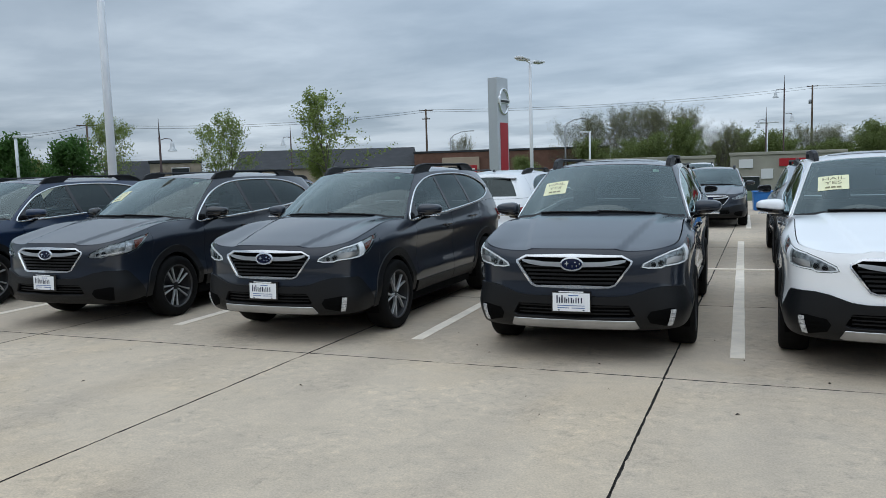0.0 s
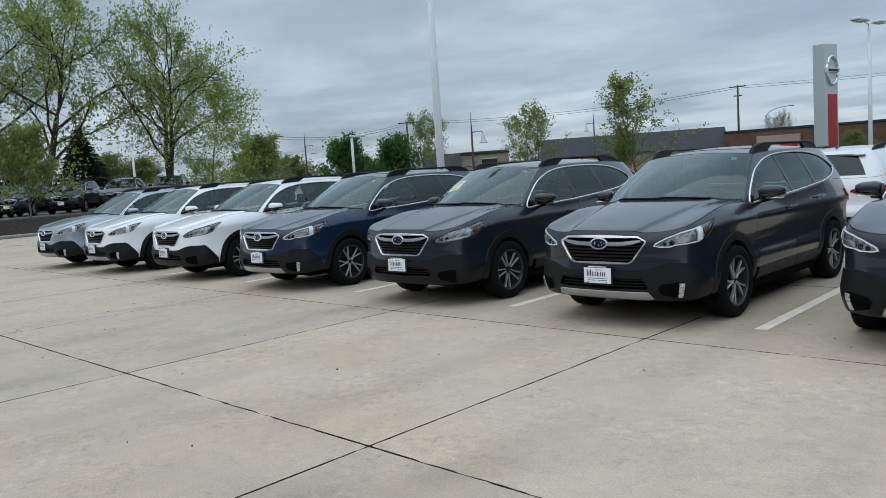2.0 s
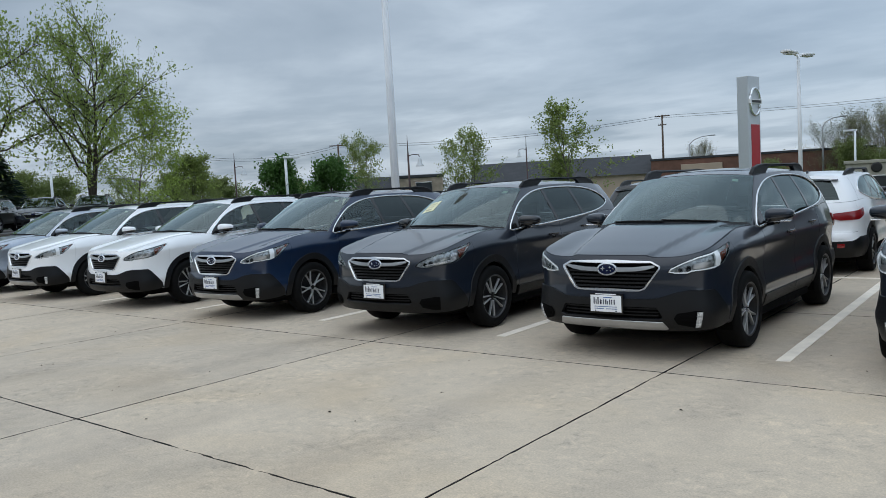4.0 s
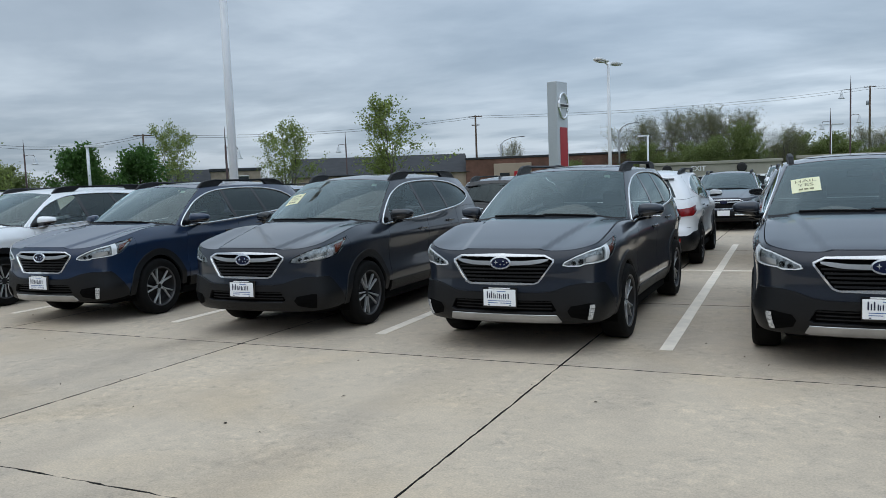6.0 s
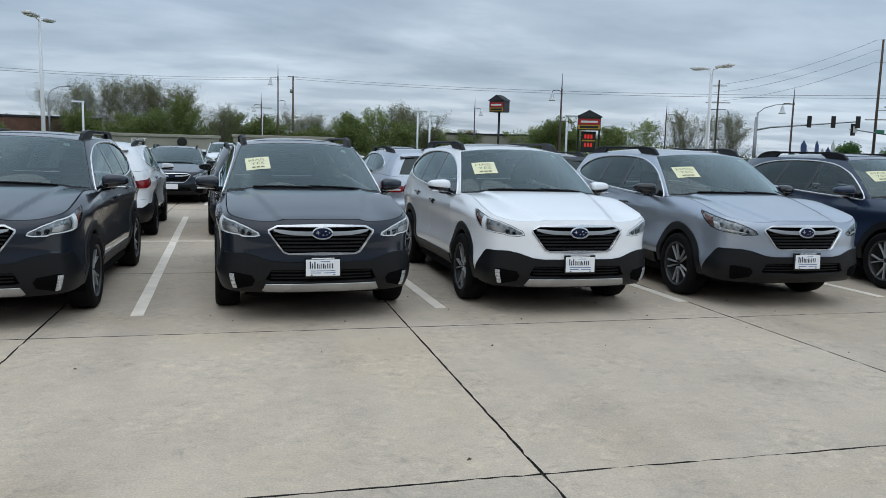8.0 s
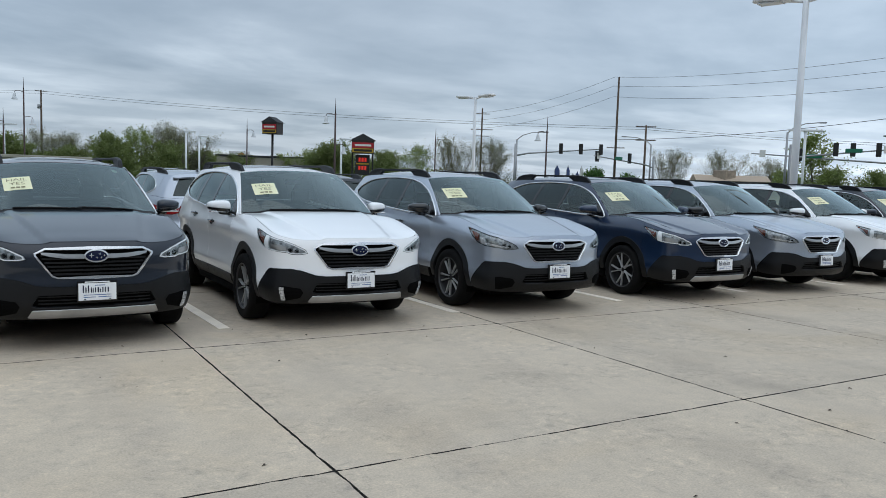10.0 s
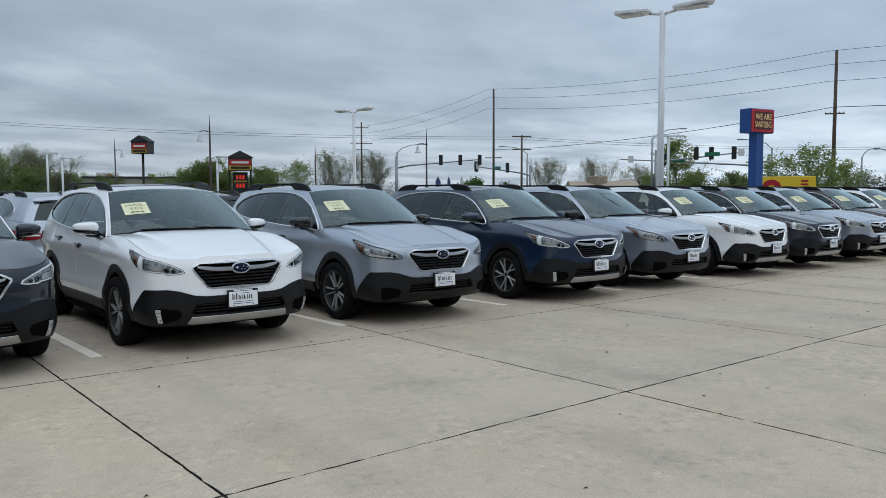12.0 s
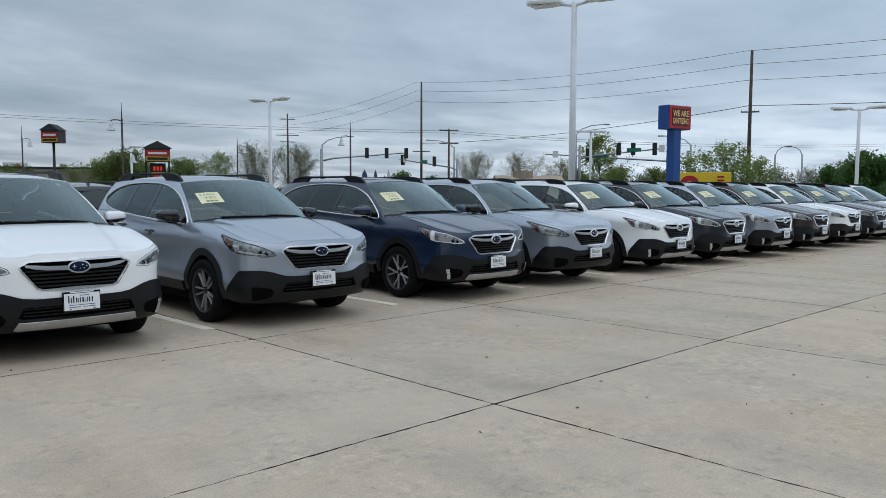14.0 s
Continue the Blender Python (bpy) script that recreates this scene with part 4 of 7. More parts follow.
        part("side_marker", sheet("side_marker", ring, under(LAMP_REAR, 0.026 if full else 0.020), lift=-0.006, step=0.03, rim=0.01, mat=M["lamp_amber"], mirror=mir), None, hl, "dark amber side marker")
        for cx, cz, r in ((0.648, 0.858, 0.022), (0.710, 0.868, 0.026)):
            dk = disc(SX(cx), cz, r, 20)
            part("projector", sheet("projector", ring, dk, (under(dk, 0.005),), lift=-0.018, step=0.03, rim=0.012, mat=M["cladding"], mirror=mir), None, hl)
            part("bulb_lens", sheet("bulb_lens", ring, under(dk, 0.008), lift=-0.012, step=0.02, rim=0.01, mat=M["gloss_black"], mirror=mir), None, hl)
        fend = panel_top(-0.28, 0.63, 0.36)
        fend[0], fend[1] = (S(-0.28) + 0.003, 0.36), (S(0.63) - 0.003, 0.36)
        part("fender", sheet("fender", ring, fend, (head, arch(AXLE, CLAD_R - 0.02), [(S(0.2), 0.30), (S(0.66), 0.30), (S(0.66), 0.425), (S(0.2), 0.425)]), step=0.045, mat=pc, mirror=mir), None, root)
        for nm, y0, y1, hy, hz, cut in (("front_door", 0.63, 1.70, 1.50, 0.965, None), ("rear_door", 1.70, 2.62, 2.36, 1.015, BASE_LINE)):
            d = part(nm, sheet(nm, ring, panel_top(y0, y1, 0.425), (arch(cut, CLAD_R - 0.02),) if cut else (), step=0.045, wide=2.0, mat=pc, mirror=mir), None, root)
            # shade of the handle bowl, put in as a flat gloss-black oval
            bowl = [(S(hy) + 0.062 * math.cos(a), hz + 0.034 * math.sin(a)) for a in np.linspace(0, 2 * math.pi, 17)[:-1]]
            part("handle_recess", sheet("handle_recess", ring, bowl, lift=0.0015, step=0.05, rim=0, mat=M["gloss_black"], mirror=mir), None, d)
            hp = on_surface(ring, [(S(hy) - 0.11 + 0.22 * i / 10, hz + 0.012) for i in range(11)], 0.022)
            hp[0] = on_surface(ring, [(S(hy) - 0.115, hz + 0.010)], 0.002)[0]
            hp[-1] = on_surface(ring, [(S(hy) + 0.115, hz + 0.010)], 0.002)[0]
            part("door_handle", tube([(sg * p[0], p[1], p[2]) for p in hp], 0.012, 8), M["gloss_black"], d, "dark door handle")
            part("door_moulding", sheet("door_moulding", ring, [(S(max(y0, 0.66)) + 0.006, 0.262), (S(min(y1, 2.44)) - 0.006, 0.262), (S(min(y1, 2.36)) - 0.006, 0.420), (S(max(y0, 0.60)) + 0.006, 0.420)], (arch(BASE_LINE, ARCH_R), arch(AXLE, ARCH_R)), lift=0.010, step=0.07, rim=0.02, mat=M["cladding"], mirror=mir), None, d, "grained black plastic sill cladding")
        quarter = panel_top(2.62, 3.60, 0.62)
        part("quarter_panel", sheet("quarter_panel", ring, quarter, (arch(BASE_LINE, CLAD_R - 0.02),), step=0.05, mat=pc, mirror=mir), None, root)
        for y in (AXLE, BASE_LINE):
            out = [(a, b) for a, b in arch(y, CLAD_R)]
            band = clip(out, (-9, 0.335), (9, 0.335))
            part("arch_cladding", sheet("arch_cladding", ring, band, (arch(y, ARCH_R),), lift=0.012, step=0.06, rim=0.03, mat=M["cladding"], mirror=mir), None, root, "grained black plastic wheel arch trim")
            tub = bmesh.new()
            rows = []
            for xx in (0.885, 0.50):
                rows.append([tub.verts.new((sg * xx, y + (ARCH_R + 0.01) * math.cos(a), ARCH_Z + (ARCH_R + 0.01) * math.sin(a))) for a in np.linspace(-0.35, math.pi + 0.35, 22)])
            for i in range(21):
                tub.faces.new((rows[0][i], rows[0][i + 1], rows[1][i + 1], rows[1][i]))
            tub.faces.new(rows[1])
            part("wheel_well", tub, M["liner"], root)
            wheel("twin" if full else "paired", root, sg * 0.808, y)
        # fog lamp pocket
        fx = S(-0.735) - 0.080
        pk = [(fx - 0.20, 0.45), (fx - 0.17, 0.40), (fx - 0.02, 0.37), (fx + 0.03, 0.37), (fx + 0.03, 0.505), (fx - 0.02, 0.51), (fx - 0.17, 0.49)]
        fp = part("fog_pocket", sheet("fog_pocket", ring, pk, lift=0.019, step=0.05, rim=0.0, mat=M["liner"], mirror=mir), None, root, "black fog lamp recess")
        for z in (0.405, 0.435, 0.465):
            part("fin", sheet("fin", ring, [(fx - 0.15, z), (fx - 0.03, z - 0.012), (fx - 0.03, z + 0.004), (fx - 0.15, z + 0.012)], lift=0.022, step=0.05, rim=0.006, mat=M["liner"], mirror=mir), None, fp)
        if full:
            for j in range(4):
                z = 0.378 + 0.031 * j
                part("fog_lamp", sheet("fog_lamp", ring, [(fx - 0.020 + 0.003 * j, z), (fx + 0.024 + 0.003 * j, z), (fx + 0.024 + 0.003 * j, z + 0.027), (fx - 0.020 + 0.003 * j, z + 0.027)], lift=0.030, step=0.03, rim=0.008, mat=M["lamp_clear"], mirror=mir), None, fp, "clear segmented fog lamp")
        # cabin side
        dlo = to_cabin(SIDE_WINDOW)
        gs = cabin_at(3.40, 1.30)[0]
        frame_poly = [(WS * 0.985, 0.0), (gs, 0.0)] + [(gs - (gs - WS * 0.985) * i / 30, 1.0) for i in range(31)]
        part("side_frame", sheet("side_frame", cabin, frame_poly, (dlo,), step=0.06, rim=0.0, mat=pc, mirror=mir), None, root)
        panes = (("front_side_window", [(B_POST[0], B_POST[1])], M["side_glass"], 0.0), ("rear_side_window", [(C_POST[0], C_POST[1]), (B_POST[1], B_POST[0])], M["dark_glass"], 0.0), ("quarter_window", [(C_POST[1], C_POST[0])], M["dark_glass"], 0.0))
        for nm, cuts, mt, lf in panes:
            loop = list(SIDE_WINDOW)
            for p, q in cuts:
                sh = 0.028 if q[1] > p[1] else -0.028
                loop = clip(loop, (p[0] - sh, p[1]), (q[0] - sh, q[1]))
            part(nm, sheet(nm, cabin, to_cabin(loop), lift=-0.006, step=0.08, rim=0, mat=mt, mirror=mir), None, root)
        for p, q in (B_POST, C_POST):
            loop = clip(clip(list(SIDE_WINDOW), (p[0] + 0.03, p[1]), (q[0] + 0.03, q[1])), (q[0] - 0.03, q[1]), (p[0] - 0.03, p[1]))
            part("door_post", sheet("door_post", cabin, to_cabin(loop), lift=-0.003, step=0.06, rim=0.02, mat=M["gloss_black"], mirror=mir), None, root)
        loop = clip(list(SIDE_WINDOW), (0.80, 1.0), (0.87, 1.7))
        part("mirror_sail", sheet("mirror_sail", cabin, to_cabin(loop), lift=-0.002, step=0.06, rim=0.01, mat=M["gloss_black"], mirror=mir), None, root)
        trim_line = on_surface(cabin, dlo, 0.004)
        part("window_trim", tube([(sg * p[0], p[1], p[2]) for p in trim_line], 0.0105, 6, True), M["chrome"], root, "thin chrome window trim")
        # roof rail with its raised feet
        top = [(1.19, -0.012), (1.22, 0.024), (1.29, 0.058), (1.40, 0.074), (1.56, 0.078), (1.68, 0.070), (2.62, 0.066), (2.76, 0.078), (2.98, 0.074), (3.14, 0.048), (3.24, 0.012), (3.30, -0.018)]
        low_line = [(2.74, -0.012), (2.62, 0.036), (1.70, 0.040), (1.58, -0.012)]
        rail = top + low_line
        def rail3(u, v, d):
            x = float(np.interp(u, [1.1, 1.3, 1.7, 2.4, 3.0, 3.3], [0.590, 0.608, 0.624, 0.622, 0.596, 0.565]))
            return (sg * (x - 0.035 + d), u, float(roof_height(np.array([x]), np.array([u]))[0]) + v)
        part("roof_rail", prism([(u, v + 0.015) if v > 0.03 else (u, v) for u, v in rail], 0.046, rail3, 0.008), M["cladding"], root, "black roof rail with raised feet")
        # mirror
        mx, my, mz = sg * 0.99, 0.76, 1.185
        def shell(z0, z1, k):
            """A slice of the mirror's housing, between two heights."""
            bm = bmesh.new()
            bmesh.ops.create_uvsphere(bm, u_segments=20, v_segments=16, radius=1)
            q = lambda c, e: math.copysign(abs(c) ** e, c)
            for v in bm.verts:
                x, y, z = q(v.co.x, 0.6), q(v.co.y, 0.8), q(v.co.z, 0.62)
                y, z = min(y, 0.55), min(max(z, z0), z1)
                v.co = Vector((mx + sg * (0.124 * x * k + 0.008), my + 0.085 * y * k + 0.035 * x, mz + z * (0.070 - 0.016 * x) + 0.006 * x))
            for f in bm.faces:
                f.smooth = True
            return bm

        mo = part("mirror_cap", shell(-0.22, 1.0, 1.0), pc if full else M["gloss_black"], root)
        part("mirror_shell", shell(-0.74, -0.20, 0.97), M["gloss_black"], mo, "black lower mirror housing")
        bm = block(*((-1.10, -0.90) if mir else (0.90, 1.10)), my - 0.055, my + 0.05, mz - 0.066, mz - 0.052, 0.005)
        part("mirror_base", bm, M["chrome"] if full else M["gloss_black"], mo)
        part("mirror_arm", tube([(sg * 0.84, my + 0.10, 1.105), (sg * 0.92, my + 0.05, 1.115), (sg * 0.98, my + 0.01, 1.125)], [0.035, 0.03, 0.028], 8), M["gloss_black"], mo)
        part("mirror_glass", block(mx - 0.10, mx + 0.11, my + 0.047, my + 0.052, mz - 0.05, mz + 0.05, 0.002, 1), M["chrome"], mo)
    # windscreen, roof, tail
    ws = [(-WS * 0.985, 0.0), (WS * 0.985, 0.0), (WS * 0.975, 0.985), (0.0, 0.985), (-WS * 0.975, 0.985)]
    part("windscreen", sheet("windscreen", cabin, ws, lift=0.0, step=0.09, rim=0, mat=M["windshield"]), None, root, "greenish clear windscreen")
    band = [(-WS * 0.985, 0.0), (WS * 0.985, 0.0), (WS * 0.985, 0.985), (-WS * 0.985, 0.985)]
    part("windscreen_seal", sheet("windscreen_seal", cabin, band, (under([(-WS * 0.945, 0.03), (WS * 0.945, 0.03), (WS * 0.935, 0.955), (-WS * 0.935, 0.955)], 0.0),), lift=-0.004, step=0.09, rim=0, mat=M["gloss_black"]), None, root)
    for sg, x0, x1 in ((1, -0.62, 0.05), (1, 0.02, 0.62)):
        pts = on_surface(cabin, [(x0 + (x1 - x0) * i / 8, 0.012 + 0.022 * (1 - i / 8)) for i in range(9)], 0.012)
        part("wiper", tube(pts, 0.009, 6), M["cladding"], root)
    part("cowl_panel", sheet("cowl_panel", cabin, [(-WS * 0.97, -0.03), (WS * 0.97, -0.03), (WS * 0.97, 0.04), (-WS * 0.97, 0.04)], lift=0.004, step=0.08, rim=0.01, mat=M["cladding"]), None, root)
    gl = np.linspace(-1, 1, 160)
    loop = []
    for a in np.linspace(-G_END + 0.001, G_END - 0.001, 200):
        p = cabin(np.array([[a, 1.0]]))[0]
        loop.append((float(p[0]), float(p[1])))
    part("roof", sheet("roof", roof_skin, loop, step=0.09, rim=0.02, mat=pc), None, root)
    if full:
        part("sunroof", sheet("sunroof", roof_skin, round_loop([(-0.36, 1.42), (0.36, 1.42), (0.38, 2.0), (-0.38, 2.0)], 6), lift=0.004, step=0.1, rim=0.004, mat=M["gloss_black"]), None, root, "dark glass sunroof")
    bm = prism([(2.98, -0.02), (3.03, 0.02), (3.13, 0.065), (3.16, 0.06), (3.18, -0.03)], 0.034, lambda u, v, d: (d - 0.017, u, 1.63 + v), 0.006)
    part("antenna_fin", bm, pc, root)
    gs = cabin_at(3.40, 1.30)[0] + 0.006
    rw = [(G_END - 0.62, 0.10), (G_END + 0.62, 0.10), (G_END + 0.54, 0.50), (G_END + 0.44, 0.86), (G_END - 0.44, 0.86), (G_END - 0.54, 0.50)]
    rear = [(gs, 0.0), (2 * G_END - gs, 0.0), (2 * G_END - gs, 1.0), (gs, 1.0)]
    part("rear_frame", sheet("rear_frame", cabin, rear, (under(rw, -0.004),), step=0.07, rim=0, mat=pc), None, root)
    part("rear_window", sheet("rear_window", cabin, rw, lift=-0.004, step=0.08, rim=0, mat=M["dark_glass"]), None, root, "dark tinted rear window")
    wp = on_surface(cabin, [(G_END + 0.02 - 0.36 * i / 6, 0.07 + 0.10 * math.sin(1.4 * i / 6)) for i in range(7)], 0.014)
    part("rear_wiper", tube(wp, 0.011, 6), M["cladding"], root)
    part("spoiler", prism([(3.34, 1.590), (3.60, 1.565), (3.66, 1.545), (3.62, 1.535), (3.40, 1.545)], 1.06, lambda u, v, d: (d - 0.53, u - 0.05 * ((d - 0.53) / 0.53) ** 2, v - 0.03 * ((d - 0.53) / 0.53) ** 2), 0.008), M["gloss_black"], root)
    s2 = S(3.60) + 0.004
    e2 = 2 * S_END - s2
    gate = [(s2, 0.70), (e2, 0.70)] + [(e2 - (e2 - s2) * i / 30, zt_at(min(e2 - (e2 - s2) * i / 30, 2 * S_END - (e2 - (e2 - s2) * i / 30))) - 0.004) for i in range(31)]
    part("tailgate", sheet("tailgate", ring, gate, step=0.07, mat=pc), None, root)
    sb = S(3.22)
    part("rear_bumper", sheet("rear_bumper", ring, [(s2 + 0.002, 0.56), (2 * S_END - s2, 0.56), (2 * S_END - s2, 0.695), (s2 + 0.002, 0.695)], lift=0.004, step=0.07, rim=0.03, mat=pc), None, root)
    part("rear_cladding", sheet("rear_cladding", ring, [(sb, 0.30), (2 * S_END - sb, 0.30), (2 * S_END - sb, 0.61), (2 * S_END - s2, 0.61), (2 * S_END - s2 - 0.2, 0.555), (s2 + 0.2, 0.555), (s2, 0.61), (sb, 0.61)], lift=0.010, step=0.08, rim=0.03, mat=M["cladding"]), None, root, "grained black plastic rear bumper")
    for mir in (False, True):
        sg = -1 if mir else 1
        tl = [(S(3.40), 1.065), (S(3.60), 1.035), (S_END - 0.40, 0.985), (S_END - 0.38, 0.945), (S_END - 0.50, 0.915), (S_END - 0.62, 0.885), (S(3.62), 0.895), (S(3.46), 0.965)]
        lamp = part("tail_light", sheet("tail_light", ring, tl, lift=0.014, step=0.05, rim=0.02, mat=M["lamp_red"], mirror=mir), None, root, "red tail light")
        part("lamp_bar", sheet("lamp_bar", ring, [(S_END - 0.66, 0.925), (S_END - 0.50, 0.935), (S_END - 0.50, 0.960), (S_END - 0.66, 0.958)], lift=0.017, step=0.04, rim=0, mat=M["lamp_white"], mirror=mir), None, lamp)
        part("reflector", sheet("reflector", ring, [(S_END - 0.66, 0.46), (S_END - 0.56, 0.46), (S_END - 0.56, 0.52), (S_END - 0.66, 0.52)], lift=0.014, step=0.05, rim=0.01, mat=M["lamp_red"], mirror=mir), None, root, "red bumper reflector")
    part("rear_plate", sheet("rear_plate", ring, [(S_END - 0.155, 0.76), (S_END + 0.155, 0.76), (S_END + 0.155, 0.90), (S_END - 0.155, 0.90)], lift=0.008, step=0.1, rim=0.004, mat=M["plate"]), None, root, "white dealer plate")
    part("rear_emblem", sheet("rear_emblem", ring, [(S_END + 0.06 * math.cos(a), 1.02 + 0.032 * math.sin(a)) for a in np.linspace(0, 2 * math.pi, 21)[:-1]], lift=0.012, step=0.05, rim=0.01, mat=M["chrome"]), None, root, "chrome oval badge")
    # cabin inside
    part("dashboard", prism([(0.42, 0.80), (0.42, 1.09), (0.62, 1.12), (0.86, 1.10), (0.92, 1.00), (0.88, 0.80)], 1.44, lambda u, v, d: (d - 0.72, u, v), 0.02), M["interior"], root)
    wheel_ring = [(0.37 + 0.18 * math.cos(a), 1.02 + 0.07 * math.sin(a), 1.02 + 0.165 * math.sin(a)) for a in np.linspace(0, 2 * math.pi, 25)[:-1]]
    part("steering_wheel", tube(wheel_ring, 0.016, 6, True), M["interior"], root)
    for x in (-0.37, 0.37):
        part("seat_back", prism([(-0.24, 0.55), (0.24, 0.55), (0.25, 0.95), (0.19, 1.17), (-0.19, 1.17), (-0.25, 0.95)], 0.13, lambda u, v, d: (x + u, 1.55 + d + (v - 0.55) * 0.32, v), 0.03), M["cloth"], root)
        part("headrest", block(x - 0.13, x + 0.13, 1.76, 1.86, 1.20, 1.37, 0.035), M["cloth"], root)
    part("rear_seat", prism([(-0.62, 0.6), (0.62, 0.6), (0.62, 1.12), (-0.62, 1.12)], 0.14, lambda u, v, d: (u, 2.45 + d + (v - 0.6) * 0.3, v), 0.03), M["cloth"], root)
    part("cabin_mirror", block(-0.11, 0.11, 1.04, 1.06, 1.45, 1.51, 0.01), M["interior"], root)
    # plate on the nose: frame, white plate, bars where the dealer's name stands
    pl = part("number_plate_frame", sheet("number_plate_frame", ring, [(-0.158, 0.482), (0.158, 0.482), (0.158, 0.648), (-0.158, 0.648)], lift=0.040, step=0.1, rim=0.03, mat=M["gloss_black"]), None, root, "white dealer plate in a black frame")
    part("plate", sheet("plate", ring, [(-0.150, 0.490), (0.150, 0.490), (0.150, 0.632), (-0.150, 0.632)], lift=0.043, step=0.1, rim=0.0, mat=M["plate"]), None, pl)
    bars = [(-0.10, 0.10, 0.637, 0.645, "plate"), (-0.11, 0.11, 0.533, 0.538, "ink_blue"), (-0.11, -0.015, 0.514, 0.520, "ink_blue"), (0.005, 0.11, 0.514, 0.520, "ink_blue"), (-0.108, -0.092, 0.494, 0.502, "ink"), (0.092, 0.108, 0.494, 0.502, "ink"), (-0.02, 0.06, 0.612, 0.617, "ink_blue")]
    bars += [(x - w / 2, x + w / 2, 0.556, z1, "ink") for x, w, z1 in ((-0.112, 0.011, 0.615), (-0.092, 0.009, 0.600), (-0.072, 0.011, 0.615), (-0.048, 0.010, 0.598), (-0.034, 0.007, 0.590), (-0.016, 0.008, 0.598), (0.004, 0.010, 0.598), (0.020, 0.007, 0.585), (0.040, 0.009, 0.598), (0.060, 0.009, 0.598), (0.084, 0.010, 0.598))]
    for x0, x1, z0, z1, mt in bars:
        part("name_bar", sheet("name_bar", ring, [(x0, z0), (x1, z0), (x1, z1), (x0, z1)], lift=0.0445, step=0.1, rim=0.0, mat=M[mt]), None, pl)
    sg = part("sticker", sheet("sticker", cabin, [(0.66, 0.84), (0.74, 0.84), (0.74, 0.90), (0.66, 0.90)], lift=-0.003, step=0.1, rim=0, mat=M["sticker"]), None, root, "small pale inspection sticker")
    return root


_sign_mesh = {}


def hail_sign(root, tilt, x0=-0.475, v0=0.52):
    """The yellow sale paper taped inside the windscreen."""
    if tilt not in _sign_mesh:
        def at(u, v):
            c, s = math.cos(radians(tilt)), math.sin(radians(tilt))
            vv = v0 + 0.98 * (u * s + v * c)
            return (x0 + u * c - v * s) / (_a0[0] * (1 - vv) + 0.640 * vv) * WS, vv
        sheet_poly = [at(u, v) for u, v in ((-0.122, -0.135), (0.122, -0.135), (0.122, 0.135), (-0.122, 0.135))]
        meshes = [("hail_sign", sheet("hail_sign", cabin, sheet_poly, lift=0.003, step=0.12, rim=0, mat=M["paper"]))]
        for words, h, y in (("HAIL", 0.078, 0.072), ("YES", 0.078, -0.010)):
            me = text_mesh("lettering", words, h, -0.004)
            p = np.array([at(v.co.x * 1.12, v.co.y + y) for v in me.vertices])
            q = cabin(p) + normals_at(cabin, p) * 0.005
            for v, c in zip(me.vertices, q):
                v.co = c
            me.materials.clear()
            me.materials.append(M["ink_paper"])
            meshes.append(("lettering", me))
        for x in (-0.045, 0.0, 0.045):
            bar = [at(u, v) for u, v in ((x - 0.017, -0.105), (x + 0.017, -0.105), (x + 0.017, -0.075), (x - 0.017, -0.075))]
            meshes.append(("print_bar", sheet("print_bar", cabin, bar, lift=0.005, step=0.1, rim=0, mat=M["ink_paper"])))
        _sign_mesh[tilt] = meshes
    ms = _sign_mesh[tilt]
    p = part("hail_sign", ms[0][1], None, root, "pale yellow paper sign reading HAIL YES")
    for nm, me in ms[1:]:
        part(nm, me, None, p)


def repaint(root, colour):
    for o in root.children_recursive:
        if o.name.split(".")[0] in PAINTED:
            black = o.data.materials[0] == M["gloss_black"] and colour != "white"
            o.material_slots[0].link = "OBJECT"
            o.material_slots[0].material = M["gloss_black" if black else colour]


masters = {"full": estate("full"), "plain": estate("plain")}
masters_used = set()


SMALL = ("emblem_mark", "name_bar", "fin", "fog_lamp", "emblem_rim", "handle_recess", "cabin_mirror", "hub_cap", "projector", "mirror_glass", "sticker", "mirror_arm", "lamp_bar", "door_moulding")


def park(trim, colour, m, label, sign=None, group="cars in the front row", category="car", far=False):
    """One parked car; the first of a trim is the model itself."""
    root = masters[trim]
    if trim in masters_used:
        root = copy_thing(root, m)
        for o in list(root.children):
            if o.name.startswith("hail_sign"):
                for c in list(o.children):
                    bpy.data.objects.remove(c)
                bpy.data.objects.remove(o)
    else:
        masters_used.add(trim)
        root.matrix_basis = m
    if far:
        for o in list(root.children_recursive):
            if o.name.split(".")[0] in SMALL:
                bpy.data.objects.remove(o)
    repaint(root, colour)
    if sign is not None:
        hail_sign(root, sign)
    return tagged(root, label, category, group)

# trim, colour, x of the middle, heading, sign tilt
FRONT_ROW = [
    ("full", "silver", -19.16, 0.3, None), ("full", "white", -16.40, 0.3, None), ("plain", "white", -13.30, 0.3, None), ("full", "blue", -10.32, 0.2, None), ("plain", "grey", -7.23, 0.3, 5),
    ("full", "grey", -4.355, -0.5, None), ("full", "grey", -1.42, 2.0, 2), ("full", "white", 1.10, 0.0, -3), ("plain", "silver", 3.70, -0.3, -4), ("full", "blue", 6.61, -0.5, -4),
    ("plain", "silver", 8.92, -0.5, None), ("full", "white", 11.60, -0.4, -4), ("full", "grey", 13.87, -0.4, -4), ("full", "silver", 16.25, -0.4, -4), ("full", "brown", 18.50, -0.4, -4), ("full", "white", 20.79, -0.4, -4), ("full", "grey", 23.00, -0.4, -4), ("full", "brown", 25.19, -0.4, -4), ("full", "white", 27.39, -0.4, None),
]
